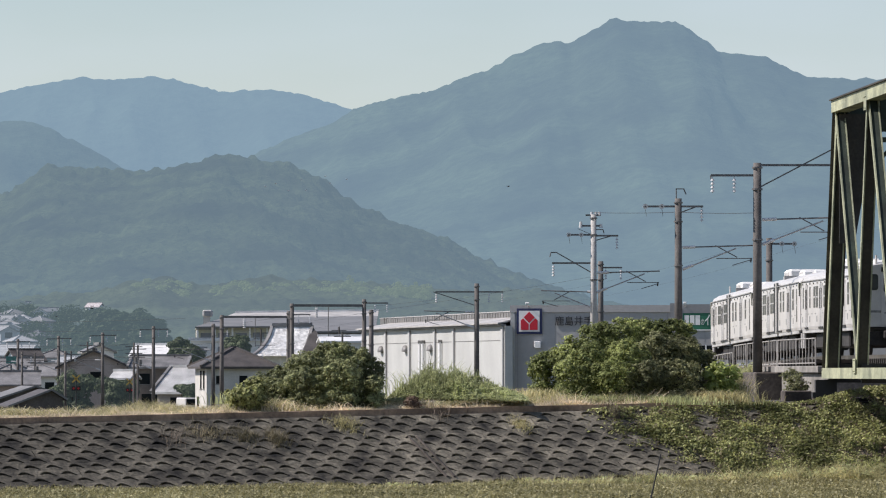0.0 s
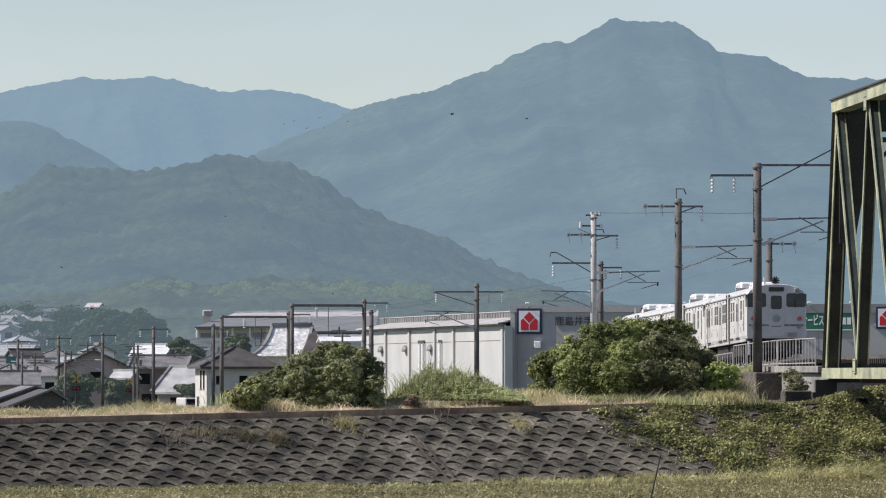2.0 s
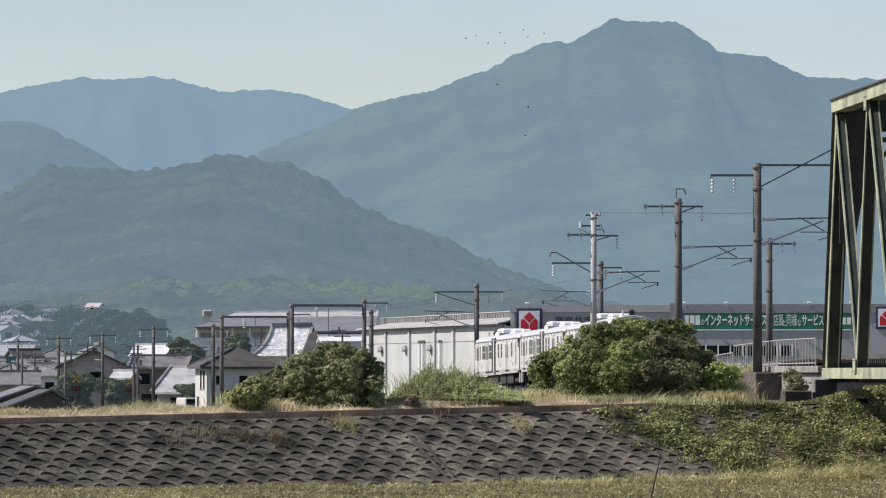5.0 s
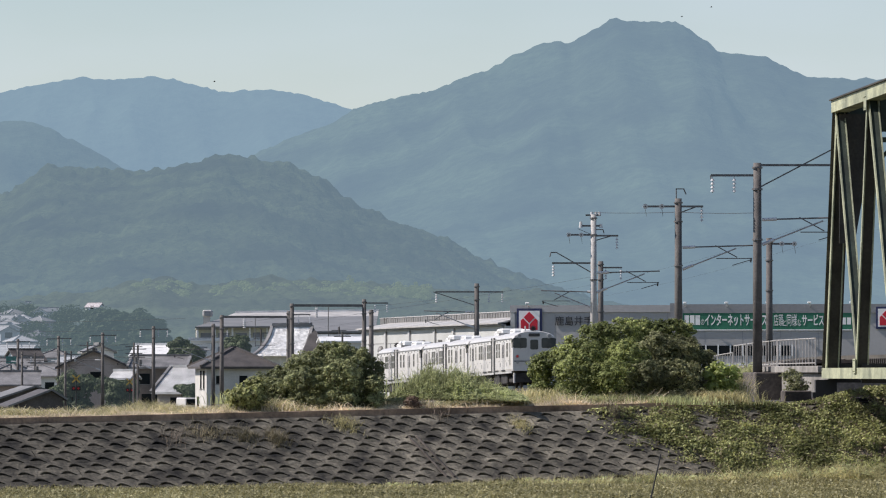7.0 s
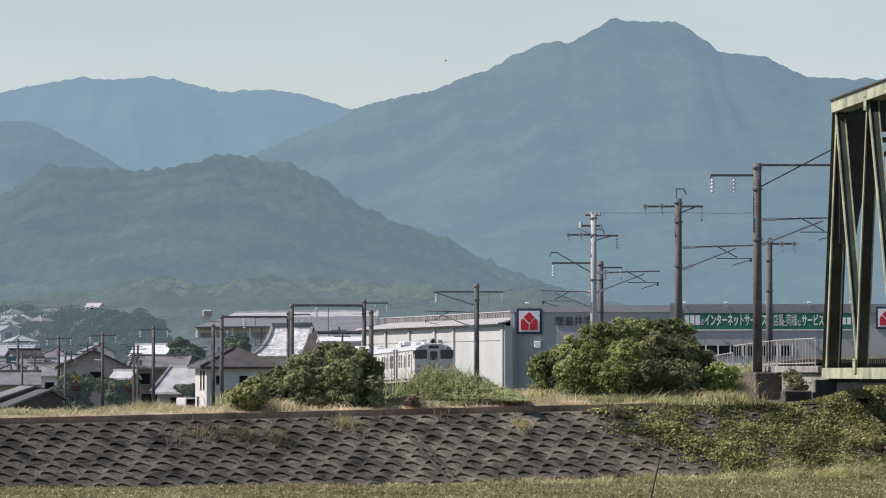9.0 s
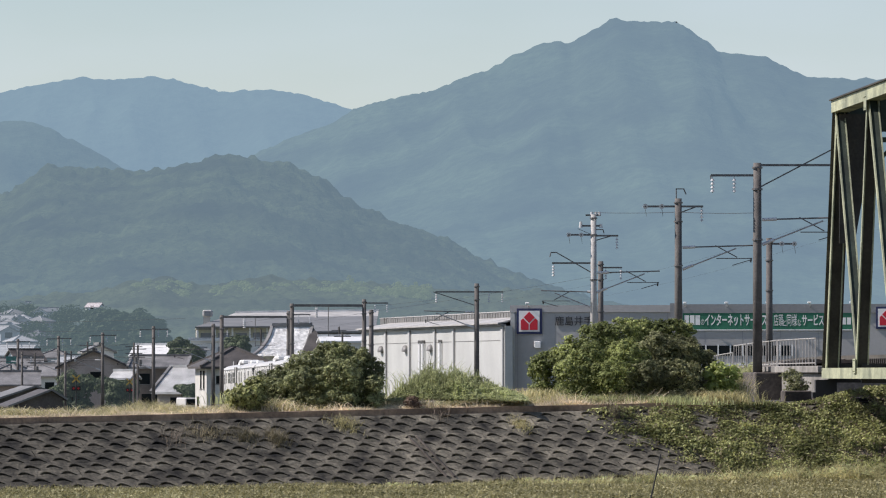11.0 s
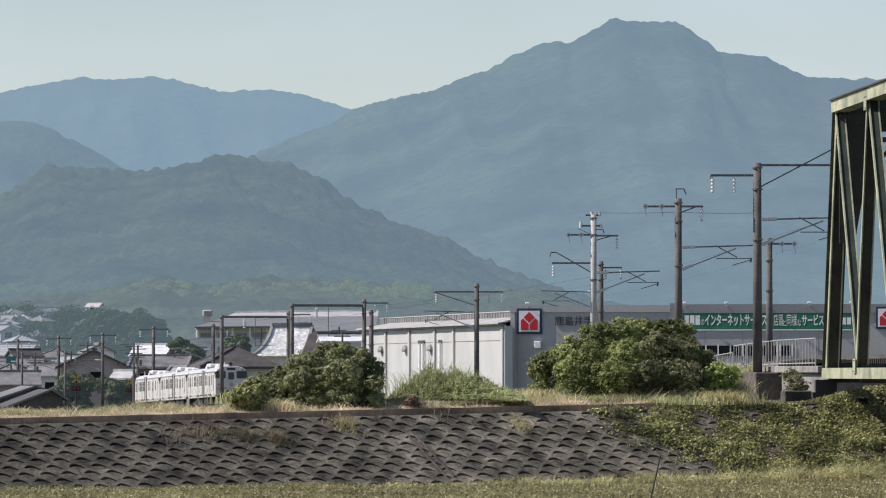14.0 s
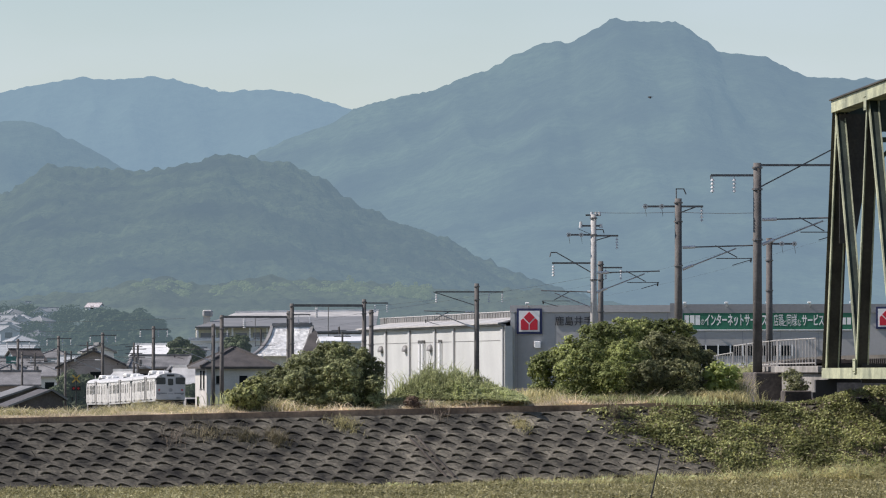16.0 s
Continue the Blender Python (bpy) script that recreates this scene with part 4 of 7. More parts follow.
# ---- houses ----
def house(label, x, y, w, d, h, rh, turn=0.0, roof="gable", wall=M_PLASTER, tiles=M_TILE, windows=(), over=0.5, z=0.0, category="house", group="", ribs=0, along="x"):
    """w along local x, d deep; its front looks to -y. windows: (face, place along, sill, width, height) with faces f, l, r."""
    top = thing("house", label, category, pose(x, y, z, 0, 0, turn), group=group)
    if roof == "gable" and along == "y":
        part("wall", prism(bmesh.new(), [(-w / 2, 0), (w / 2, 0), (w / 2, h), (0, h + rh), (-w / 2, h)], 0, d), wall, top)
    elif roof == "gable":
        m = Matrix.Rotation(radians(90), 4, "Z")
        part("wall", prism(bmesh.new(), [(0, 0), (d, 0), (d, h), (d / 2, h + rh), (0, h)], -w / 2, w / 2, m), wall, top)
    else:
        part("wall", boxed(-w / 2, w / 2, 0, d, 0, h), wall, top)
    t = 0.22
    if roof == "hip":
        bm = bmesh.new()
        o = over
        r = max(0.2, (w - d) / 2 if w > d else 0.2)
        ry = max(0.2, (d - w) / 2 if d > w else 0.2)
        lo = [bm.verts.new(p) for p in ((-w / 2 - o, -o, h - 0.1), (w / 2 + o, -o, h - 0.1), (w / 2 + o, d + o, h - 0.1), (-w / 2 - o, d + o, h - 0.1))]
        mid = [bm.verts.new((v.co.x, v.co.y, h - 0.1 + t)) for v in lo]
        hi = [bm.verts.new(p) for p in ((-r, d / 2 - ry, h + rh), (r, d / 2 - ry, h + rh), (r, d / 2 + ry, h + rh), (-r, d / 2 + ry, h + rh))]
        bm.faces.new(lo[::-1])
        bm.faces.new(hi)
        for i in range(4):
            j = (i + 1) % 4
            bm.faces.new((lo[i], lo[j], mid[j], mid[i]))
            bm.faces.new((mid[i], mid[j], hi[j], hi[i]))
        rf = part("roof", bm, tiles, top)
        bm = bmesh.new()
        for i in range(4):
            bar(bm, Vector(((-1, 1, 1, -1)[i] * (w / 2 + o), (-o, -o, d + o, d + o)[i], h + 0.16)),
                Vector(((-r, r, r, -r)[i], d / 2 + (-ry, -ry, ry, ry)[i], h + rh + 0.05)), 0.24, 0.2)
        bar(bm, (-r - 0.15, d / 2, h + rh + 0.08), (r + 0.15, d / 2, h + rh + 0.08), 0.3, 0.3)
        part("ridge_tiles", bm, tiles, rf)
    else:
        span = w if along == "y" else d
        run = d if along == "y" else w
        k = rh / (span / 2)
        o = over
        prof = [(-span / 2 - o, h - o * k), (0, h + rh), (span / 2 + o, h - o * k), (span / 2 + o, h - o * k + t), (0, h + rh + t), (-span / 2 - o, h - o * k + t)]
        if along == "y":
            bm = prism(bmesh.new(), prof, -o, run + o)
        else:
            bm = prism(bmesh.new(), prof, -run / 2 - o, run / 2 + o, Matrix.Translation((0, d / 2, 0)) @ Matrix.Rotation(radians(90), 4, "Z"))
        rf = part("roof", bm, tiles, top)
        bm = bmesh.new()
        if along == "y":
            bar(bm, (0, -o - 0.1, h + rh + t + 0.08), (0, run + o, h + rh + t + 0.08), 0.3, 0.25)
        else:
            bar(bm, (-run / 2 - o - 0.1, d / 2, h + rh + t + 0.08), (run / 2 + o + 0.1, d / 2, h + rh + t + 0.08), 0.3, 0.25)
        part("ridge_tiles", bm, tiles, rf)
        if ribs and along == "x":
            for xx in (-run / 2 - o, run / 2 + o):
                part("verge_tiles", bar(bmesh.new(), (xx, -o - 0.1, h - o * k + t + 0.06), (xx, d / 2, h + rh + t + 0.06), 0.3, 0.2), M_TILE, rf, "darker verge tiles")
            bm = bmesh.new()
            for i in range(ribs):
                xx = -run / 2 - o + (i + 0.5) * (run + 2 * o) / ribs
                bar(bm, (xx, -o, h - o * k + t + 0.02), (xx, d / 2, h + rh + t), 0.045, 0.025)
            tagged(part("tile_relief", bm, tiles, rf), kind="stuff")
    for face, a, sill, ww, wh in windows:
        if face == "f":
            pane, fr = boxed(a - ww / 2, a + ww / 2, -0.03, 0.02, sill, sill + wh), boxed(a - ww / 2 - 0.08, a + ww / 2 + 0.08, -0.08, 0.02, sill - 0.1, sill - 0.02)
        else:
            sx = -w / 2 if face == "l" else w / 2
            pane, fr = boxed(sx - 0.03, sx + 0.03, a - ww / 2, a + ww / 2, sill, sill + wh), boxed(sx - 0.09, sx + 0.09, a - ww / 2 - 0.08, a + ww / 2 + 0.08, sill - 0.1, sill - 0.02)
        wd = part("window", pane, M_FARGLASS if wall in (M_FARWALL, M_FARWALL2) else M_GLASS, top)
        part("window_sill", fr, M_METALW, wd)
    return top


house("two-storey white house with a dark brown hip roof", -20.35, 603, 6.6, 8.5, 5.5, 1.95, 10, "hip", M_GREYW, M_TILED,
      (("f", -2.0, 3.9, 0.7, 0.8), ("f", 0.4, 3.9, 0.8, 0.8), ("f", 2.0, 1.2, 1.2, 1.1), ("l", 2.0, 3.4, 1.0, 1.8), ("l", 4.2, 3.4, 1.0, 1.8), ("l", 6.4, 1.0, 1.4, 1.6)), 0.7)
def temple(x, y):
    """An old hall: a swept tile roof that flares to the eave, pale with darker edges, and a dark hipped side."""
    top = thing("temple_hall", "old hall with a swept bright tile roof", "temple", Matrix.Translation((x, y, 0)))
    part("wall", boxed(-3.0, 3.6, 1.5, 8.5, 0, 7.6), M_PLASTER, top)
    z0, z1, n, c = 6.85, 10.15, 10, 34

    def edge(v):
        return -2.05 - 2.25 * v ** 1.5, 2.5 - 1.2 * v

    def at(u, v, up=0.0):
        a, b = edge(v)
        return (a + (b - a) * u, 4.5 * (1 - v), z0 + (z1 - z0) * (1 - v) ** 1.45 + up)
    vs = [at(i / c, j / n) for j in range(n + 1) for i in range(c + 1)]
    fs = [(j * (c + 1) + i, (j + 1) * (c + 1) + i, (j + 1) * (c + 1) + i + 1, j * (c + 1) + i + 1) for j in range(n) for i in range(c)]
    back = [(p[0], 9.0 - p[1], p[2]) for p in vs]
    m = len(vs)
    roof = part("roof", (vs + back, [], fs + [tuple(q + m for q in f[::-1]) for f in fs]), M_TEMPLE, top)
    bm = bmesh.new()
    for i in range(1, c):
        for j in range(0, n, 2):
            bar(bm, at(i / c, j / n, 0.01), at(i / c, (j + 2) / n, 0.01), 0.05, 0.03)
    tagged(part("tile_relief", bm, M_TEMPLE, roof), kind="stuff")
    for u in (0.0, 1.0):
        bm = bmesh.new()
        for j in range(n):
            bar(bm, at(u, j / n, 0.08), at(u, (j + 1) / n, 0.08), 0.34, 0.26)
        part("verge_tiles", bm, M_TILE, roof, "dark verge tiles")
    part("ridge_tiles", bar(bmesh.new(), at(0, 0, 0.2), at(1, 0, 0.3), 0.4, 0.4), M_TILE, roof, "dark ridge tiles")
    p, q = at(1, 0), at(1, 1)
    part("side_roof", ([p, q, (5.0, 0.6, 7.1), (4.8, 8.0, 7.3), (p[0], 8.5, p[2] - 0.6)], [], [(0, 1, 2), (0, 2, 3), (0, 3, 4)]), M_TILED, top, "dark hipped side roof")
    part("window", boxed(-1.5, -0.3, 1.44, 1.52, 4.0, 5.4), M_GLASS, top)


temple(-17.14, 672)
house("low side wing with a dark hipped tile roof", -13.19, 686, 6.5, 7.0, 6.6, 2.6, 6, "hip", M_PLASTER, M_TILE, (("f", 0.5, 4.5, 1.0, 0.9),), 0.6)
house("house with a bright white sheet metal roof", -35.5, 735, 4.6, 4.4, 7.1, 1.1, -12, "gable", M_PLASTER, M_BRIGHT, (("f", 0, 5.0, 1.2, 1.0),), 0.5)
house("brown two-storey house with a grey tile roof", -32.39, 686, 5.6, 5.0, 5.7, 1.0, -6, "gable", M_BROWN, M_TILE, (("f", -1.6, 3.7, 1.3, 1.2), ("f", 1.2, 3.7, 1.6, 1.2), ("f", -1.0, 1.0, 1.8, 1.6)), 0.6, ribs=26)
house("house with a long pale tile roof sloping low", -27.46, 636, 5.8, 9.0, 3.0, 2.4, -22, "gable", M_BEIGE, M_TILEL, (("f", -0.8, 1.2, 1.2, 1.2), ("f", 1.4, 1.2, 1.0, 1.2)), 0.5, ribs=26)
house("small porch with a pale tile roof", -36.19, 678, 1.9, 2.4, 4.4, 0.6, -20, "gable", M_BROWN, M_TILEL, (("f", 0, 2.8, 1.0, 0.8),), 0.4)
house("beige gabled house with a brown tile roof", -39.82, 688, 7.6, 10.0, 5.7, 1.7, 2, "gable", M_BEIGE, M_TILED, (("f", 0.3, 4.1, 1.4, 1.0), ("f", -2.2, 1.2, 1.6, 1.4), ("f", 2.2, 1.2, 1.6, 1.4)), 0.6, along="y")
house("small gabled house behind the beige one", -43.15, 758, 3.6, 7.0, 7.6, 0.8, 8, "gable", M_PLASTER, M_TILE, (("f", 0, 6.0, 0.8, 0.8),), 0.4, along="y")


def shed(label, x, y, left, right, low, apex, drop, deep, roofm):
    """A lopsided farm shed, its gable to the front: the ridge stands left metres from one wall and right metres from the other."""
    top = thing("shed", label, "shed", pose(x, y, 0, 0, 0, 12))
    part("wall", prism(bmesh.new(), [(-left, 0), (right, 0), (right, drop), (0, apex), (-left, low)], 0, deep), M_SHED, top)
    for name, ex, ez in (("roof", -left - 0.3, low - 0.3 * (apex - low) / left), ("side_roof", right + 0.3, drop - 0.3 * (apex - drop) / right)):
        rf = part(name, prism(bmesh.new(), [(ex, ez + 0.03), (0, apex + 0.03), (0, apex + 0.13), (ex, ez + 0.13)], -0.35, deep + 0.3), roofm, top)
        part("verge", bar(bmesh.new(), (ex, -0.37, ez + 0.1), (0, -0.37, apex + 0.1), 0.06, 0.13), M_METALW, rf, "pale verge board")
    for k in range(5):
        part("wall_batten", boxed(-left + 0.3 + k * (left + right - 0.4) / 5, -left + 0.36 + k * (left + right - 0.4) / 5, -0.03, 0, 0, low), M_TILED, top)


shed("low farm shed with a weathered sheet roof", -28.65, 424, 2.6, 1.0, 3.1, 3.95, 3.6, 7.0, M_METALW)
shed("dark farm shed with pale roof verges", -26.75, 412, 2.7, 0.8, 2.72, 3.74, 3.25, 6.0, M_TILED)
house("grey house beside the tracks with a tiled roof", -50.1, 700, 6.0, 7.0, 3.6, 1.3, 5, "gable", M_BEIGE, M_TILE, (("f", -1.0, 1.2, 1.4, 1.2),), 0.5)
house("pale house with a grey tile roof", -50.13, 760, 5.0, 7.0, 4.6, 1.3, -15, "gable", M_PLASTER, M_TILE, (("f", 0.6, 2.8, 1.2, 1.0),), 0.5)
house("low building with a pale sheet roof", -10.6, 650, 4.6, 9.0, 8.23, 0.5, 4, "gable", M_PLASTER, M_BRIGHT, (("f", 0, 5.5, 1.2, 1.0),), 0.3, category="building")


def hall(label, px0, px1, y, z1, wallm, roofm, floors=2, bay=2.6):
    """A long far building with rows of windows and a thin roof slab."""
    top = thing("hall", label, "building", Matrix.Translation((px0, y, 0)))
    w = px1 - px0
    part("wall", boxed(0, w, 0, 14, 0, z1), wallm, top)
    bm = bmesh.new()
    box(bm, -0.6, w + 0.6, -0.8, 14.8, z1, z1 + 0.25)
    for v in bm.verts:
        v.co.z += 0.7 * math.sin(max(0.0, min(1.0, v.co.x / w)) * math.pi) + (v.co.y > 1) * 0.9
    part("roof", bm, roofm, top)
    n = int(w / bay)
    for f in range(floors):
        for i in range(n):
            part("window", boxed(0.6 + i * bay, 0.6 + i * bay + bay * 0.6, -0.05, 0.02, z1 - 1.9 - f * 2.9, z1 - 0.8 - f * 2.9), M_GLASS, top)
    return top


def factory():
    """A long works hall: cream wall between white columns under a broad shallow roof with a bright ridge sheet."""
    top = thing("factory_hall", "long cream factory hall with a broad grey roof", "factory", Matrix.Translation((-34.9, 850, 0)))
    w = 25.0
    part("wall", boxed(0, w, 0.6, 34, 0, 11.45), M_YELLOWW, top)
    for i in range(11):
        part("column", boxed(0.2 + i * 2.45, 0.45 + i * 2.45, 0.2, 0.62, 0, 11.4), M_SIGNW, top)
    for i in range(10):
        w_ = part("window", boxed(0.75 + i * 2.45, 2.35 + i * 2.45, 0.54, 0.62, 9.9, 10.6), M_STOREDARK, top)
        part("window_sill", boxed(0.7 + i * 2.45, 2.4 + i * 2.45, 0.45, 0.62, 9.8, 9.88), M_SIGNW, w_)
    eave, ridge_l = 11.5, 4.6
    for name, y0, y1, z0, z1, x0, x1, mt in (("roof", -0.6, 20.0, eave, 12.95, 0.0, ridge_l - 1.4, M_FACTROOF), ("upper_roof", 20.0, 30.0, 12.95, 13.75, ridge_l - 1.4, ridge_l, M_LEANTO)):
        v = [(x0, y0, z0), (w + 0.5, y0, z0 + 0.15), (w + 0.5, y1, z1 + 0.25), (x1, y1, z1)]
        v += [(x, y, z - 0.2) for x, y, z in v]
        part(name, (v, [], [(0, 1, 2, 3), (7, 6, 5, 4), (0, 4, 5, 1), (1, 5, 6, 2), (2, 6, 7, 3), (3, 7, 4, 0)]), mt, top)
    part("ridge_sheet", bar(bmesh.new(), (ridge_l, 30.0, 13.85), (w + 0.5, 30.0, 14.1), 0.5, 0.3), M_BRIGHT, top, "bright ridge sheet")


factory()
hall("grey hall behind the warehouse with a sheet roof", -16.23, -8.83, 760, 9.98, M_METALW, M_METALW, 1, 3.0)
low = thing("low_building", "long low building with a white roof edge", "building", Matrix.Translation((-31.0, 742, 0)))
part("wall", boxed(0, 15.5, 0, 8, 0, 8.9), M_PLASTER, low)
part("roof", boxed(-0.3, 15.8, -0.3, 8.3, 8.9, 9.3), M_BRIGHT, low, "white roof edge")
for i in range(6):
    part("window", boxed(0.8 + i * 2.5, 2.0 + i * 2.5, -0.04, 0.02, 7.5, 8.2), M_STOREDARK, low)
tank = thing("water_tower", "dark boxy rooftop tower with a pale cap", "tower", Matrix.Translation((-33.68, 860, 0)))
part("shaft", boxed(-0.5, 0.45, 0, 1.4, 0, 13.0), M_STORE, tank)
part("dark_panel", boxed(-0.3, 0.55, -0.26, -0.2, 13.05, 13.75), M_STOREDARK, tank)
part("cap", boxed(-0.6, 0.8, -0.2, 1.6, 13.0, 13.95, None, 0.15), M_STORE, tank)


# ---- village on the rising ground ----
def slope_z(y):
    return max(0.0, (y - 1000) / 1000 * 23)


vs, fs = [], []
for i, y in enumerate(np.linspace(990, 2060, 30)):
    for j, x in enumerate(np.linspace(-240, -60, 30)):
        fall = max(0.0, 1 - max(0.0, x + 105) / 40)
        vs.append((x, y, slope_z(y) * fall - 0.05 + 0.3 * noise.noise((x * 0.05, y * 0.05, 4))))
for i in range(29):
    for j in range(29):
        a = i * 30 + j
        fs.append((a, a + 1, a + 31, a + 30))
tagged(part("village_slope", (vs, [], fs), M_FOOT, smooth=True), "gently rising green ground under the village", "ground", kind="structure")

rng = random.Random(5)
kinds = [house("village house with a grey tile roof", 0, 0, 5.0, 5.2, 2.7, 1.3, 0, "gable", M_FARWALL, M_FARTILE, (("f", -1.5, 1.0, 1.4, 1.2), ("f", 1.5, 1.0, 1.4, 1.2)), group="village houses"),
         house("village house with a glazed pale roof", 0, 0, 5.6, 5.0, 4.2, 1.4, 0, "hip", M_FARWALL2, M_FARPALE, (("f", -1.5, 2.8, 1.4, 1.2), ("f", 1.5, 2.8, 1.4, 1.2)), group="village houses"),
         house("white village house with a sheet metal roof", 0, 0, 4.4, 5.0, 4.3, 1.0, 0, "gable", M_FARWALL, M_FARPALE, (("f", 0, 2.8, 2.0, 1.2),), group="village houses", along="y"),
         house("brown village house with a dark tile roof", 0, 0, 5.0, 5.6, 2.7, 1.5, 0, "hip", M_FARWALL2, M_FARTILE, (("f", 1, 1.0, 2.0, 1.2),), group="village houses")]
spots = [(rng.uniform(-40, 62), rng.uniform(1150, 1720)) for _ in range(44)] + [(46, 2020), (62, 2035), (78, 1990), (88, 1960), (70, 1850), (30, 1800), (58, 1760)]
for i, (sx, y) in enumerate(spots):
    x = (sx - 784) * y / 10676
    m = pose(x, y, slope_z(y) * max(0.0, 1 - max(0.0, x + 105) / 40) - 0.1, 0, 0, rng.choice((-30, -15, 0, 12, 30, 75)) + rng.uniform(-5, 5))
    if i < 4:
        kinds[i].matrix_basis = m
    else:
        copy_thing(kinds[rng.choice((0, 1, 1, 2, 2, 3))], m)


# houses in the FAR materials carry the same painted haze
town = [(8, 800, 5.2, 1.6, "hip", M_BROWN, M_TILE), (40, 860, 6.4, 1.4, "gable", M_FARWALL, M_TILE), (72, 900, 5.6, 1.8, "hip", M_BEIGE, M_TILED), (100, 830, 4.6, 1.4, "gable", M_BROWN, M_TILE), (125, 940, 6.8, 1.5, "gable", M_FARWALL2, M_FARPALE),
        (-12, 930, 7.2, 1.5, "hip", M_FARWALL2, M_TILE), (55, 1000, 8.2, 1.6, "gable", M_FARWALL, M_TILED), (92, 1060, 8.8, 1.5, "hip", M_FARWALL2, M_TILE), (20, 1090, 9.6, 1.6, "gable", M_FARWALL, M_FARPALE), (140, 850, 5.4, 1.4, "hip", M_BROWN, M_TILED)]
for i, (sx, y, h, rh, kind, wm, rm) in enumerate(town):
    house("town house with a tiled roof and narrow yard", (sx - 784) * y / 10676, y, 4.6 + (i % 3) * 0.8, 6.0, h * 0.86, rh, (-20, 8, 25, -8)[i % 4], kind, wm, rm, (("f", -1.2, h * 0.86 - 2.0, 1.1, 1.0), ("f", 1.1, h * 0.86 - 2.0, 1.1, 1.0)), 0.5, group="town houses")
house("white hillside house with a pink roof", (163 - 784) * 1950 / 10676, 1950, 4.6, 4.6, 3.0, 1.1, -20, "gable", M_SIGNW, M_PINKROOF, (("f", 0.0, 2.4, 1.2, 1.0),), 0.3, z=23.2)
awning = thing("shop_awning", "faded red shop awning among town houses", "awning", Matrix.Translation((-51.81, 780, 0)))
part("cloth", boxed(-1.4, 1.4, -1.0, 0.2, 3.9, 4.9, None, 0.1), M_REDFADE, awning)
part("frame", boxed(-1.45, 1.45, 0.2, 0.4, 0, 5.0), M_STEEL, awning)
sign = thing("shop_sign", "teal shop sign board on posts", "sign", Matrix.Translation((-56.55, 790, 0)))
part("board", boxed(-0.65, 0.65, -0.1, 0.1, 6.2, 7.15), M_TEAL, sign)
part("post", rod((0, 0, 0), (0, 0, 6.0), 0.12), M_STEEL, sign)


# ---- level crossing signs, wooden poles, parked van ----
def crossing(x, y, z):
    top = thing("crossing_signal", "level crossing signal with a yellow cross", "signal", pose(x, y, z), group="level crossing signals")
    part("post", rod((0, 0, 0), (0, 0, 3.2), 0.05), M_BLACK, top)
    for a in (45, -45):
        part("cross_board", boxed(-0.5, 0.5, -0.08, -0.04, -0.07, 0.07, Matrix.Translation((0, 0, 2.9)) @ Matrix.Rotation(radians(a), 4, "Y")), M_YELLOW, top)
    for sx in (-0.22, 0.22):
        part("lamp_hood", rod((sx, -0.2, 2.0), (sx, 0.0, 2.0), 0.1, seg=12), M_REDLAMP, top, "red crossing lamp")
    part("lamp_board", boxed(-0.42, 0.42, 0.01, 0.06, 1.8, 2.2), M_BLACK, top)


crossing(-34.05, 560, 1.54)
crossing(-33.48, 645, 1.14)
for sx, y, h in ((237, 640, 8.2), (244, 650, 8.0), (126, 720, 7.6), (62, 740, 7.4), (600, 720, 10.5), (462, 720, 10.2), (606, 640, 9.3), (155, 700, 8.6)):
    pl = thing("power_pole", "thin grey concrete street power pole", "utility pole", Matrix.Translation(((sx - 784) * y / 10676, y, 0)), group="street power poles")
    part("shaft", rod((0, 0, 0), (0, 0, h), 0.15, 0.1), M_POLE, pl)
    for k in range(2):
        part("crossarm", boxed(-0.9, 0.9, -0.05, 0.05, h - 0.5 - k * 0.7, h - 0.4 - k * 0.7), M_STEEL, pl)
    part("transformer", rod((0.25, -0.2, h - 2.3), (0.25, -0.2, h - 1.6), 0.22), M_STEEL, pl)
for z in (8.0, 7.4):
    wire("street_wire", [(-55, 700, z), (-35, 650, z), (-20, 690, z + 1.5), (-8, 720, z + 2), (4, 735, z + 2)], 0.013, "thin dark street wire between poles")
wire("street_wire", [(-62, 690, 11.2), (-44, 670, 10.6), (-28, 655, 10.9)], 0.012, "thin dark street wire over the houses")
wire("street_wire", [(-66, 720, 10.3), (-44, 690, 9.7), (-30, 670, 9.9)], 0.011, "thin dark street wire over the houses")
van = thing("parked_van", "white parked van half hidden by grass", "van", pose(-26.2, 618, 0.7, 0, 0, 20))
part("body", boxed(-0.7, 0.7, -1.6, 1.6, 0.3, 1.75, None, 0.12), M_WHITE, van)
part("windscreen", boxed(-0.6, 0.6, -1.62, -1.5, 1.0, 1.6), M_GLASS, van)
for sx in (-0.65, 0.65):
    for sy in (-1.0, 1.0):
        part("wheel", rod((sx - 0.08, sy, 0.3), (sx + 0.08, sy, 0.3), 0.3, seg=14), M_BLACK, van)


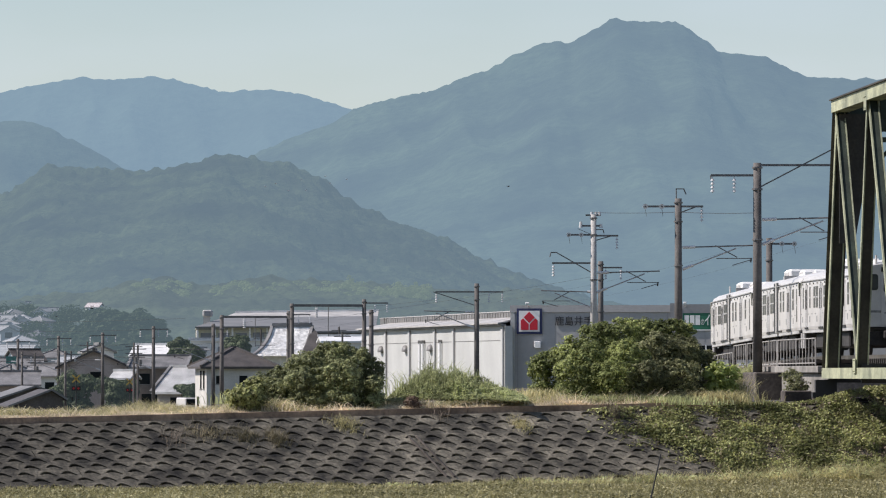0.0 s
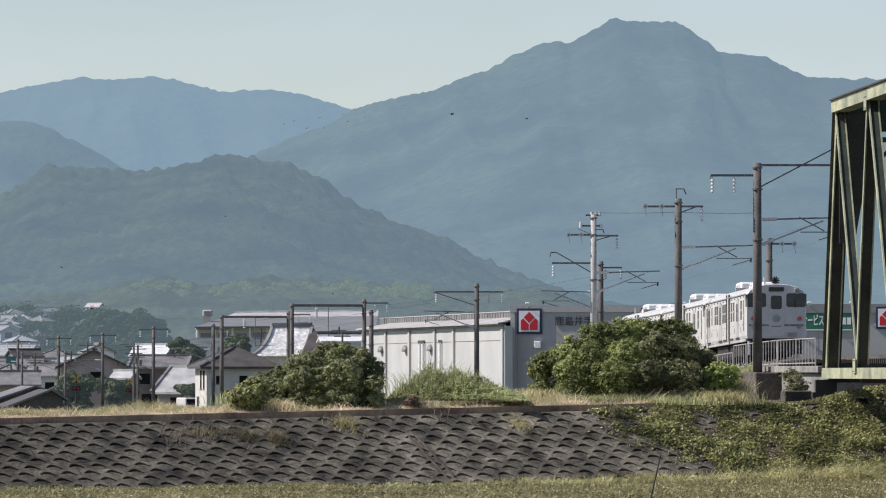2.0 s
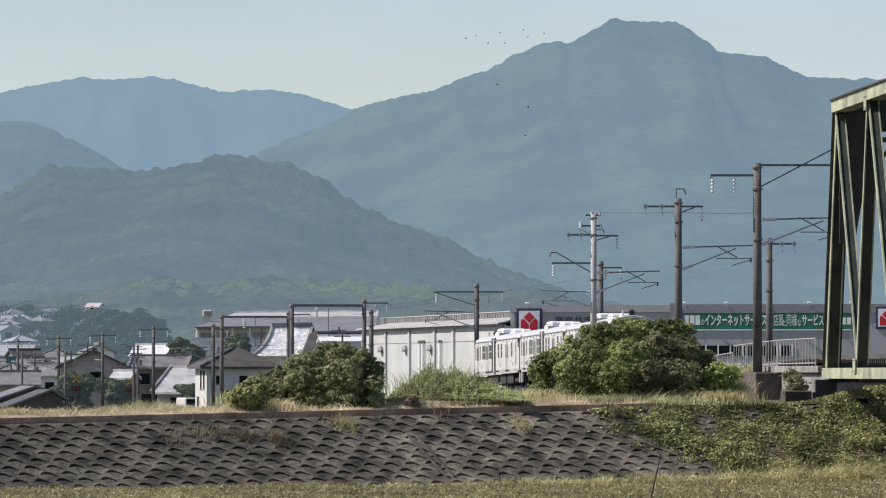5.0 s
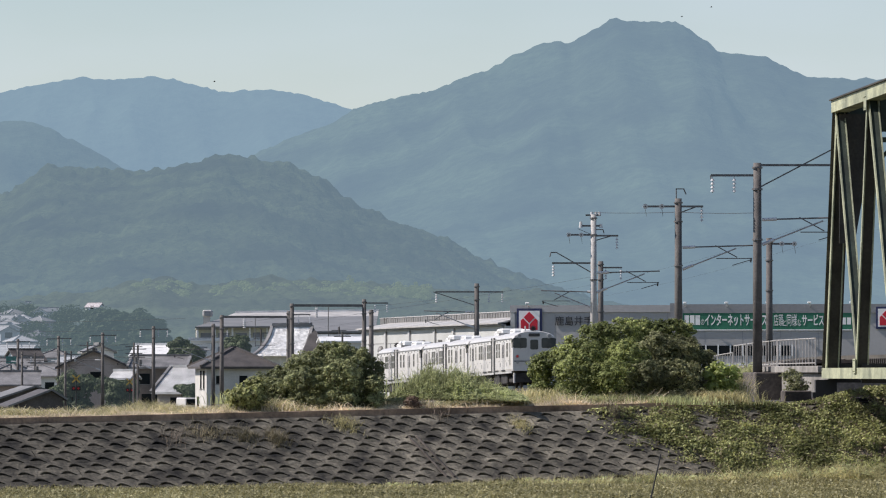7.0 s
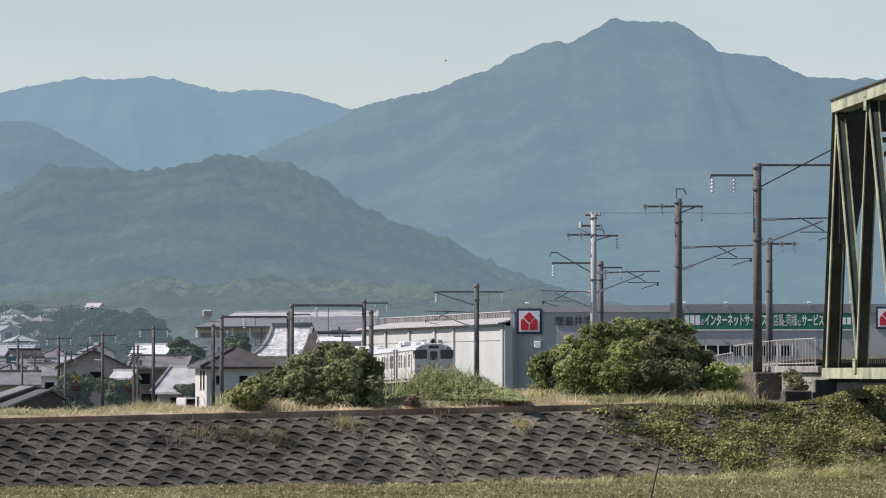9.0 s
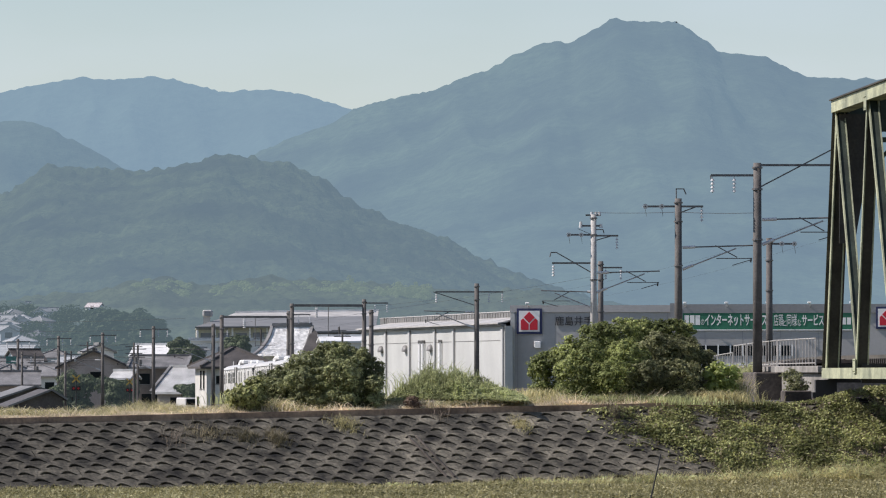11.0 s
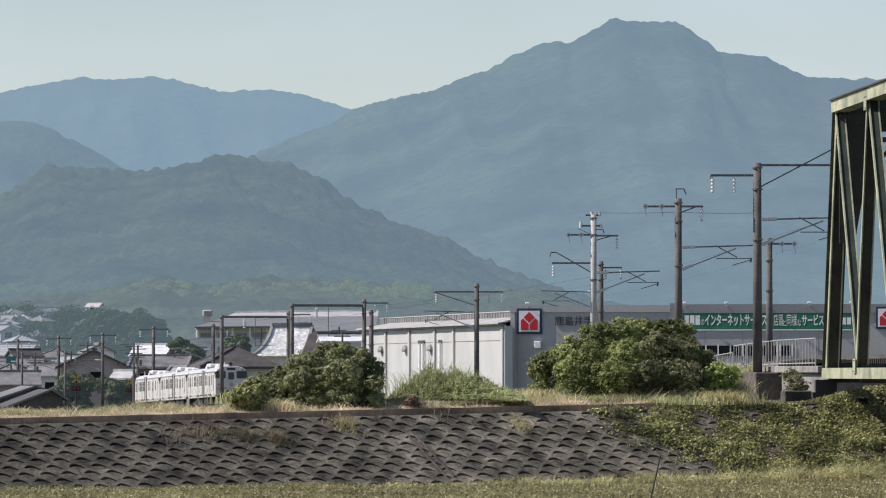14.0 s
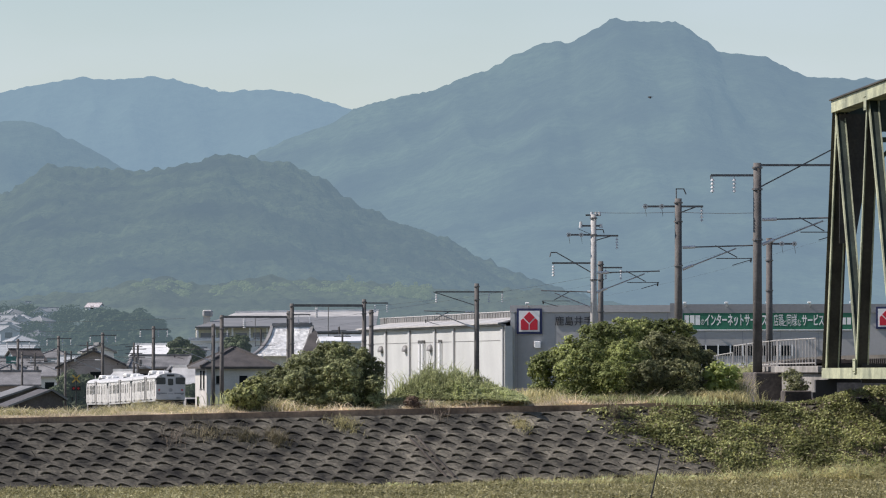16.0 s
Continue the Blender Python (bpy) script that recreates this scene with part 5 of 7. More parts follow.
# ---- plants ----
def leaf_mesh(pts, size, rg, up=0.9, long=1.5, vary=0.5, lead=None):
    """One small four-sided leaf at each point, turned at random, or roughly along lead; returns vertices and faces."""
    n = len(pts)
    nrm = rg.normal(size=(n, 3)) * (1.0 if lead is None else 0.45)
    if lead is None:
        nrm[:, 2] = np.abs(nrm[:, 2]) + up
    else:
        nrm += lead + np.array([0, 0, 0.35])
    nrm /= np.linalg.norm(nrm, axis=1)[:, None]
    a = np.cross(nrm, rg.normal(size=(n, 3)))
    a /= np.linalg.norm(a, axis=1)[:, None]
    b = np.cross(nrm, a)
    s = (size * (1 - vary / 2 + vary * rg.random(n)))[:, None]
    q = np.stack((pts - a * s * long * 0.5, pts - b * s * 0.45 + nrm * s * 0.12, pts + a * s * long * 0.5, pts + b * s * 0.45 + nrm * s * 0.12), 1).reshape(-1, 3)
    return q, np.arange(n * 4).reshape(-1, 4)


def blade_mesh(pts, height, width, lean, rg, vary=0.5):
    """One bent grass blade of two pieces at each point."""
    n = len(pts)
    h = height * (1 - vary / 2 + vary * rg.random(n))
    ang = rg.random(n) * 2 * math.pi
    side = np.stack((np.cos(ang), np.sin(ang), np.zeros(n)), 1) * (width / 2)
    ang2 = rg.random(n) * 2 * math.pi
    bend = np.stack((np.cos(ang2), np.sin(ang2), np.zeros(n)), 1) * (h * lean * (0.4 + rg.random(n)))[:, None]
    upv = np.zeros((n, 3))
    upv[:, 2] = h
    mid = pts + bend * 0.35 + upv * 0.62
    tip = pts + bend + upv * (0.8 + 0.2 * rg.random(n))[:, None]
    v = np.stack((pts - side, pts + side, mid + side * 0.8, mid - side * 0.8, tip), 1).reshape(-1, 3)
    i = np.arange(n)[:, None] * 5
    return v, np.concatenate((i + np.array([[0, 1, 2, 3]]),), 0), i + np.array([[3, 2, 4]])


def mesh_of(name, v, quads, tris, material, parent=None, smooth=False):
    me = bpy.data.meshes.new(name)
    nq, nt = len(quads), len(tris) if tris is not None else 0
    me.vertices.add(len(v))
    me.vertices.foreach_set("co", np.asarray(v, dtype=np.float32).ravel())
    idx = np.asarray(quads).ravel()
    if nt:
        idx = np.concatenate((idx, np.asarray(tris).ravel()))
    me.loops.add(len(idx))
    me.loops.foreach_set("vertex_index", idx.astype(np.int32))
    me.polygons.add(nq + nt)
    me.polygons.foreach_set("loop_start", np.concatenate((np.arange(nq) * 4, nq * 4 + np.arange(nt) * 3)).astype(np.int32))
    me.update(calc_edges=True)
    me.materials.append(material)
    ob = new(name, me)
    ob.parent = parent
    return ob


def cloud(blobs, n, rg, hollow=0.55, lumps=0.5):
    """Points near the shells of overlapping ellipsoids (x, y, z, rx, ry, rz), lumpy, none deep inside another."""
    out = []
    vol = np.array([b[3] * b[5] for b in blobs])
    for b, k in zip(blobs, (vol / vol.sum() * n).astype(int)):
        d = rg.normal(size=(k, 3))
        d /= np.linalg.norm(d, axis=1)[:, None]
        lump = np.array([noise.noise((p[0] * 3.1 + b[0], p[1] * 3.1 + b[1], p[2] * 3.1 + b[2])) + 0.6 * noise.noise((p[0] * 6 + b[0], p[1] * 6, p[2] * 6 + b[2])) for p in d])
        r = (hollow + (1 - hollow) * rg.random(k)) * (1 + lumps * lump)
        out.append(np.array(b[:3]) + d * np.array(b[3:]) * r[:, None])
    return np.concatenate(out)


def clumps(blobs, n, rg, csize):
    """Points and outward ways of leaves gathered in many small rounded sprays over the shells of ellipsoids, with gaps between."""
    pts, ways = [], []
    area = np.array([b[3] * b[5] for b in blobs])
    for b, share in zip(blobs, area / area.sum()):
        k = max(6, int(2.6 * b[3] * b[5] / csize ** 2))
        d = rg.normal(size=(k, 3))
        d[:, 2] = np.where(d[:, 2] < -0.4, -d[:, 2], d[:, 2])
        d /= np.linalg.norm(d, axis=1)[:, None]
        c = np.array(b[:3]) + d * np.array(b[3:]) * rg.uniform(0.7, 1.12, k)[:, None]
        r = csize * rg.uniform(0.6, 1.5, k)
        m = max(4, int(n * share / k))
        e = rg.normal(size=(k, m, 3)) + d[:, None, :] * 0.5 + np.array([0, 0, 0.35])
        e /= np.linalg.norm(e, axis=2)[:, :, None]
        p = c[:, None, :] + e * (r[:, None] * rg.uniform(0.5, 1.05, (k, m)))[:, :, None] * np.array([1.15, 1.0, 0.8])
        pts.append(p.reshape(-1, 3))
        ways.append((e * 0.8 + d[:, None, :] * 0.5).reshape(-1, 3))
    return np.concatenate(pts), np.concatenate(ways)


def bush(name, label, category, blobs, n, size, material, seed, ground, stems=6, csize=0.13, long=1.5):
    rg = np.random.default_rng(seed)
    top = thing(name, label, category, Matrix.Translation(ground))
    g = np.array(ground)
    low = [(b[0], b[1] - 0.2, g[2] + (b[2] - b[5] - g[2]) * 0.45, b[3] * 0.95, b[4], max(0.3, (b[2] - b[5] - g[2]) * 0.75)) for b in blobs if b[2] - b[5] > g[2] + 0.1 and b[2] < g[2] + 3]
    p, ways = clumps(blobs + low, n, rg, csize)
    loose = cloud(blobs + low, n // 2, rg, 0.6, 0.35)
    lead = rg.normal(size=loose.shape)
    p, ways = np.concatenate((p, loose)) - g, np.concatenate((ways, lead))
    ok = p[:, 2] > -0.3
    v, q = leaf_mesh(p[ok], size, rg, long=long, lead=ways[ok])
    mesh_of("crown", v, q, None, material, top)
    bm = bmesh.new()
    for k in range(stems):
        b = blobs[k % len(blobs)]
        e = Vector((b[0] - g[0], b[1] - g[1], b[2] - g[2]))
        foot = Vector((e.x * 0.55 + rg.normal() * 0.1, e.y * 0.5, -0.2))
        m = foot.lerp(e, 0.5) + Vector((rg.normal() * 0.15, 0, 0.1))
        tube(bm, foot, m, 0.07, 0.045, 6)
        tube(bm, m, e, 0.045, 0.015, 6)
        for j in range(3):
            tube(bm, m.lerp(e, 0.2 + 0.25 * j), e + Vector((rg.normal() * b[3] * 0.5, rg.normal() * 0.3, rg.normal() * b[5] * 0.5)), 0.025, 0.008, 5)
    part("stems", bm, M_BARK, top)
    return top


def blob(px, pz, y, rx, rz, ry):
    return (px, y, pz, rx, ry, rz)


# big bush by the abutment
BIG = [(4.27, 239.0, 5.04), (5.08, 238.0, 5.45), (5.78, 236.5, 5.33), (6.18, 239.0, 6.16), (7.1, 240.0, 6.35), (7.22, 236.5, 5.44), (8.26, 241.0, 6.49), (9.16, 241.0, 6.53), (8.49, 238.0, 5.67), (9.42, 239.0, 5.63),
       (10.12, 239.5, 5.34), (5.22, 236.0, 4.89), (6.53, 235.5, 4.82), (7.87, 236.0, 4.82), (9.23, 237.0, 4.82), (3.82, 238.5, 5.0), (7.83, 241.5, 6.7), (9.77, 242.0, 6.59)]
RAD = [(0.75, 0.9), (0.85, 0.95), (0.9, 0.9), (0.95, 0.85), (1.0, 0.8), (1.0, 0.9), (0.95, 0.68), (0.75, 0.62), (1.0, 0.9), (0.95, 0.85), (0.75, 0.62), (0.9, 0.75), (1.0, 0.75), (1.0, 0.75), (0.95, 0.7), (0.5, 0.65), (0.7, 0.45), (0.35, 0.4)]
big = [(blob(p[0], p[2], p[1], r[0] * 0.9, r[1] * 0.9, r[0] * 0.9), p[0] > 7.8 and p[2] < 5.7) for p, r in zip(BIG, RAD)]
bush("bush", "large dense green bush on the levee crest", "bush", [b for b, grey in big if not grey], 62000, 0.07, M_LEAF, 2, (6.2, 238.0, 4.11), 9)
bush("bush", "grey-green straggling bush beside the large one", "bush", [b for b, grey in big if grey], 22000, 0.07, M_LEAFG, 12, (9.1, 238.0, 4.11), 14)
MID = [(-6.86, 230.0, 4.42), (-6.01, 230.0, 4.72), (-5.14, 229.5, 5.08), (-4.18, 230.0, 5.38), (-3.32, 230.0, 5.22), (-2.78, 230.0, 4.89), (-3.94, 228.5, 4.79), (-5.22, 228.5, 4.61), (-2.66, 229.5, 4.46), (-6.51, 228.8, 4.36), (-3.76, 230.5, 5.69), (-4.51, 230.5, 5.65)]
RMD = [(0.6, 0.55), (0.7, 0.6), (0.8, 0.75), (0.8, 0.8), (0.75, 0.75), (0.55, 0.7), (0.9, 0.7), (0.85, 0.6), (0.45, 0.5), (0.8, 0.4), (0.5, 0.4), (0.5, 0.35)]
bush("bush", "dark green rounded bush on the levee", "bush", [blob(p[0], p[2], p[1], r[0] * 0.9, r[1] * 0.9, r[0] * 0.9) for p, r in zip(MID, RMD)], 52000, 0.067, M_LEAFD, 3, (-4.81, 229.5, 3.82), 10)
SML = [(-7.45, 226.0, 4.15), (-7.04, 226.5, 4.36), (-7.16, 225.5, 4.07), (-7.73, 225.5, 4.03)]
bush("shrub", "small green shrub beside the dark bush", "bush", [blob(p[0], p[2], p[1], 0.42, 0.34, 0.42) for p in SML], 3000, 0.1, M_VINE, 4, (-7.49, 226.0, 3.69), 4)


def weed_mound():
    """A rank mound of weeds, leaves from the ground to an uneven top that falls off along the crest."""
    rg = np.random.default_rng(6)
    base = (0.35, 232.0, 3.9)
    top = thing("weed_clump", "rank green weeds on the levee crest", "weeds", Matrix.Translation(base))
    n = 46000
    x, y = rg.uniform(-2.5, 2.9, n), rg.uniform(-1.5, 1.5, n)
    h = np.interp(x, [-2.5, -1.9, -1.3, -0.8, 0.0, 0.7, 1.5, 2.3, 2.9], [0.1, 0.5, 0.95, 1.1, 1.0, 0.85, 0.6, 0.35, 0.1])
    h *= np.clip(1.1 - (y / 1.55) ** 2, 0.08, 1) * np.clip(1.0 + 0.25 * y, 0.6, 1.15) * np.array([1 + 0.35 * noise.noise((a * 1.6, b * 1.6, 3)) + 0.3 * noise.noise((a * 5, b * 5, 8)) for a, b in zip(x, y)])
    p = np.column_stack((x, y, h * np.sqrt(rg.random(n)) + 0.02))
    v, q = leaf_mesh(p[: n * 3 // 4], 0.055, rg, up=0.5, long=2.2)
    mesh_of("leaves", v, q, None, M_WEED, top)
    k = rg.choice(n, 2600)
    v, q, t = blade_mesh(np.column_stack((x[k], y[k], h[k] * 0.45)), h[k] * 0.8, 0.03, 0.5, rg, 0.7)
    tagged(mesh_of("grass", v, q, t, M_WEED, top), kind="stuff")


weed_mound()
LIM = [(10.98, 238.4, 5.09), (10.66, 238.2, 4.87), (11.31, 238.6, 4.91), (10.88, 238.0, 4.64)]
bush("shrub", "bright yellow-green shrub by the walkway railing", "bush", [blob(p[0], p[2], p[1], 0.34, 0.34, 0.34) for p in LIM], 2400, 0.1, M_LIME, 7, (10.95, 238.2, 3.84), 4)
ABU = [(14.29, 244.5, 4.54), (14.12, 244.7, 4.77), (14.46, 244.3, 4.31)]
bush("shrub", "small dark shrub growing on the abutment ledge", "bush", [blob(p[0], p[2], p[1], 0.36, 0.36, 0.36) for p in ABU], 1500, 0.07, M_LEAFG, 8, (14.33, 244.5, 3.99), 4)
DEAD = [(-1.16, 229.0, 3.89), (-1.24, 228.8, 3.8), (-1.05, 228.8, 3.8)]
bush("dead_weed", "round brown clump of dead weeds on the crest", "weeds", [blob(p[0], p[2], p[1], 0.2, 0.17, 0.2) for p in DEAD], 900, 0.05, M_DEAD, 9, (-1.16, 229.0, 3.67), 3)
for i, (pt, r) in enumerate((((-29.7, 694.0, 7.3), 1.45), ((-23.9, 700.0, 8.3), 0.95), ((-36.22, 668.0, 3.12), 1.5), ((-40.53, 672.0, 3.49), 1.6), ((-42.16, 676.0, 2.97), 1.3), ((-26.27, 622.0, 3.02), 0.7))):
    rg = random.Random(i)
    bl = [(pt[0] + rg.uniform(-r, r), pt[1] + rg.uniform(-1, 1), pt[2] + rg.uniform(-r * 0.6, r * 0.5), r * 0.7, r * 0.7, r * 0.55) for _ in range(7)]
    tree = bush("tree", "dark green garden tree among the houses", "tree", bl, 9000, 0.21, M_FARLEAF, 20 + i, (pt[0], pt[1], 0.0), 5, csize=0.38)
    part("trunk", rod((0, 0, 0), (0, 0, pt[2]), 0.2, 0.08), M_BARK, tree)


# tall shoots standing out of the weeds
def shoots(cx, cz, y, wide, n, h, seed, mt):
    rg = np.random.default_rng(seed)
    pts = np.column_stack((cx + rg.normal(size=n) * wide, y + rg.normal(size=n) * 0.4, np.full(n, cz)))
    vv, q, t = blade_mesh(pts, np.full(n, h), 0.026, 0.6, rg, 0.8)
    tagged(mesh_of("reeds", vv, q, t, mt), "tall green weed shoots on the levee crest", "grass", kind="stuff")


shoots(-0.6, 4, 232.0, 0.75, 420, 1.0, 81, M_WEED)
shoots(-7.81, 3.82, 226.5, 0.5, 200, 0.45, 83, M_WEED)
shoots(11.4, 3.75, 239.2, 0.35, 700, 0.95, 85, M_GRASS)
shoots(10.3, 3.75, 236.3, 0.9, 1500, 0.5, 86, M_GRASS)
shoots(7.2, 3.75, 234.6, 1.6, 2000, 0.36, 87, M_WEED)
shoots(3.64, 4.04, 235.0, 0.6, 300, 0.35, 84, M_GRASS)


# wooded knoll among the village
def knoll():
    rg = np.random.default_rng(40)
    cx, cy, w, hgt = -62.38, 1150, 13.5, 16.1
    bl = []
    for k in range(230):
        a, b = rg.uniform(-1, 1), rg.uniform(-1, 1)
        h = hgt * max(0.0, 1 - abs(a) ** 3.6) * (0.35 + 0.65 * (b + 1) / 2)
        bl.append((cx + a * w, cy + b * 8, max(0.5, h - 1.5 + rg.normal() * 0.5), 2.0, 2.0, 1.7))
    p, ways = clumps(bl, 150000, rg, 1.0)
    ok = p[:, 2] > 0
    v, q = leaf_mesh(p[ok], 0.75, rg, lead=ways[ok] * 0.8 + np.array([0, 0, 0.5]))
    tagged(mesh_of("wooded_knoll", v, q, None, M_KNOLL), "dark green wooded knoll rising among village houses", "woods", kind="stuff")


# two thirds of this leaf is blue-grey haze painted in as glow
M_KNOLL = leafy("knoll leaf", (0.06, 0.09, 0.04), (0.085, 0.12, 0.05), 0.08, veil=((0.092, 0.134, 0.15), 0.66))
knoll()


def bamboo():
    """Bright feathery bamboo standing on the foothill crest."""
    rg = np.random.default_rng(61)
    for lo, hi, n in ((232, 335, 110), (380, 650, 260), (655, 760, 50)):
        bl = []
        for _ in range(n):
            y = rg.uniform(1990, 2030)
            x = (rg.uniform(lo, hi) - 784) * y / 10676
            bl.append((x, y, 27.6 + 4.2 * (y - 1990) / 40 + rg.normal() * 1.0, 1.5, 0.9, 2.6))
        p, ways = clumps(bl, n * 300, rg, 0.8)
        v, q = leaf_mesh(p, 0.5, rg, lead=ways * 0.6 + np.array([0, -0.5, 0.6]))
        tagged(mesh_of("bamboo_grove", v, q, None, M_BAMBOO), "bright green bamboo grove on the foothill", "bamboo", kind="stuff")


# the veil paints most of the bamboo over with pale haze
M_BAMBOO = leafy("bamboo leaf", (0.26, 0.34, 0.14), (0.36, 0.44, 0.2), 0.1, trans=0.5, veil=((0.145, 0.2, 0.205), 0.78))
bamboo()


# grass on the crest: dry at the edge, greener behind
def crest_grass():
    rg = np.random.default_rng(50)
    for name, n, vlo, vhi, h, mt, label in (("dry_grass", 56000, -0.52, -0.07, 0.42, M_DRY, "dry straw-coloured grass along the levee crest"),
                                           ("crest_grass", 40000, -1.5, -0.25, 0.72, M_GRASS, "yellow-green grass on the levee crest"),
                                           ("tall_grass", 7000, -1.3, -0.1, 0.8, M_DRY, "tall dry grass stalks on the levee crest"),
                                           ("low_weeds", 14000, -0.7, -0.04, 0.34, M_WEED, "low green weeds among the dry crest grass")):
        u = rg.uniform(-8, 36.5, n * 2)
        v = rg.uniform(vlo, vhi, n * 2)
        keep = np.array([noise.noise((a * 0.35, b * 2.0, 3.0 if h < 0.45 else 9.0)) + 0.5 * noise.noise((a * 1.2, b * 5, 1.0)) for a, b in zip(u, v)]) + rg.normal(size=n * 2) * 0.15 > -0.12
        keep &= u + 2.8 * v < 32.8   # bare before the abutment
        u, v = u[keep][:n], v[keep][:n]
        p = np.array([(LV0 + LU * a + LN * (SLOPE_RUN * b))[:2] for a, b in zip(u, v)])
        tall = (0.62 + 0.12 * np.clip((u - 4) / 14, 0, 1)) * np.array([0.75 + 0.6 * noise.noise((a * 0.5, 2.0, b)) for a, b in zip(u, v)])
        z = np.array([crest_z(a) for a in u]) + 0.12
        pts = np.column_stack((p, z))
        vv, q, t = blade_mesh(pts, h * tall, 0.026, 0.95, rg, 0.8)
        tagged(mesh_of(name, vv, q, t, mt), label, "grass", kind="stuff")


crest_grass()


def village_woods():
    rg = np.random.default_rng(90)
    bl = []
    for k in range(150):
        y = rg.uniform(1050, 2000)
        sx = rg.uniform(-30, 340)
        x = (sx - 784) * y / 10676
        z = slope_z(y) * max(0.0, 1 - max(0.0, x + 105) / 40)
        r = rg.uniform(1.5, 3.2)
        bl.append((x, y, z + r * 0.8, r * 1.5, r, r))
    pts = cloud(bl, 70000, rg)
    v, q = leaf_mesh(pts, 0.6, rg)
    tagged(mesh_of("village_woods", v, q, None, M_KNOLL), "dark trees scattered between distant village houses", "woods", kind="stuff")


village_woods()


# creeper over the block slope beside the abutment
def creeper():
    rg = np.random.default_rng(60)
    n = 210000
    u = rg.uniform(23, 52, n)
    v = rg.uniform(0.0, 1.12, n) - np.where((u > 27.5) & (rg.random(n) < 0.3), 0.16, 0.0) - np.where(u > 37, 0.3, 0.0) * rg.random(n)
    edge = 26.0 + 3.8 * np.clip(v, 0, 1.2) + np.array([1.6 * noise.noise((a * 0.15, b * 4, 2)) + 1.0 * noise.noise((a * 0.9, b * 9, 5)) for a, b in zip(u, v)])
    edge += rg.normal(size=n) * 0.7
    gap = rg.normal(size=n) * 0.16 + np.array([noise.noise((a * 0.55, b * 3.2, 8)) + 0.6 * noise.noise((a * 1.7, b * 8, 4)) for a, b in zip(u, v)])
    keep = (u > edge) & (gap > -0.3)
    u, v, gap = u[keep], v[keep], gap[keep]
    pts = np.array([levee_pt(a, b, 0.1 + max(0.0, g + 0.3) * 0.26 * r)[:] for a, b, g, r in zip(u, v, gap, rg.random(len(u)))])
    mound = np.exp(-((u - 39.5) / 2.3) ** 2) * 0.6 * np.clip(1.0 - np.abs(v - 0.1), 0, 1)
    pts[:, 2] += mound + SLOPE_DROP * np.minimum(v, 0)   # flat over the crest
    dead = (rg.random(len(pts)) < 0.08) | ((gap < -0.1) & (rg.random(len(pts)) < 0.5))
    vv, q = leaf_mesh(pts[dead], 0.06, rg, up=0.4, long=2.6)
    tagged(mesh_of("dry_creeper", vv, q, None, M_DEADVINE), "withered brown creeper among the green", "creeper", kind="stuff")
    pts = pts[~dead]
    vv, q = leaf_mesh(pts, 0.08, rg, up=0.45)
    tagged(mesh_of("creeper", vv, q, None, M_VINE), "green creeper spreading over the block slope", "creeper", kind="stuff")
    # a few straggling clumps and dry stalks on the open blocks
    for k, (cu, cv, r, mt, h) in enumerate(((8.2, 0.2, 1.0, M_DULL, 0.3), (9.6, 0.26, 0.5, M_DULL, 0.3), (6.5, 0.28, 0.5, M_TWIG, 0.55), (26.2, 0.12, 0.2, M_TWIG, 0.75), (14.2, 0.14, 0.5, M_GRASS, 0.3), (21.8, 0.2, 0.35, M_GRASS, 0.25), (10.8, 0.3, 0.4, M_DULL, 0.4), (18.6, 0.05, 0.4, M_TWIG, 0.5))):
        m = 320 if mt is not M_TWIG else 60
        uu, v2 = rg.normal(cu, r * 0.6, m), rg.normal(cv, 0.05, m)
        p = np.array([levee_pt(a, b, 0.05)[:] for a, b in zip(uu, v2)])
        vv, q, t = blade_mesh(p, np.full(m, h), 0.016, 0.9, rg)
        tagged(mesh_of("grass_clump", vv, q, t, mt), "straggling dry grass clump growing between slope blocks", "grass", kind="stuff")


creeper()


def bank_weeds():
    """Weeds over the side of the railway bank."""
    rg = np.random.default_rng(66)
    n = 42000
    y = 267 + rg.random(n) ** 1.5 * 145
    k = rg.random(n)
    pts = []
    for a, b in zip(y, k):
        h = track_z(a) - 0.65
        q = beside(a, -2.7 - h * 1.4 * b)
        pts.append((q.x, q.y, h * (1 - b) - 0.02))
    pts = np.array(pts)
    vv, q, t = blade_mesh(pts[: n // 2], np.full(n // 2, 0.38), 0.045, 0.7, rg, 0.8)
    tagged(mesh_of("bank_grass", vv, q, t, M_GRASS), "long grass on the railway bank", "grass", kind="stuff")
    p2 = pts[n // 2:].copy()
    p2[:, 2] += rg.random(len(p2)) * 0.5
    vv, q = leaf_mesh(p2, 0.13, rg)
    tagged(mesh_of("bank_weeds", vv, q, None, M_WEED), "green weeds on the railway bank", "weeds", kind="stuff")


bank_weeds()


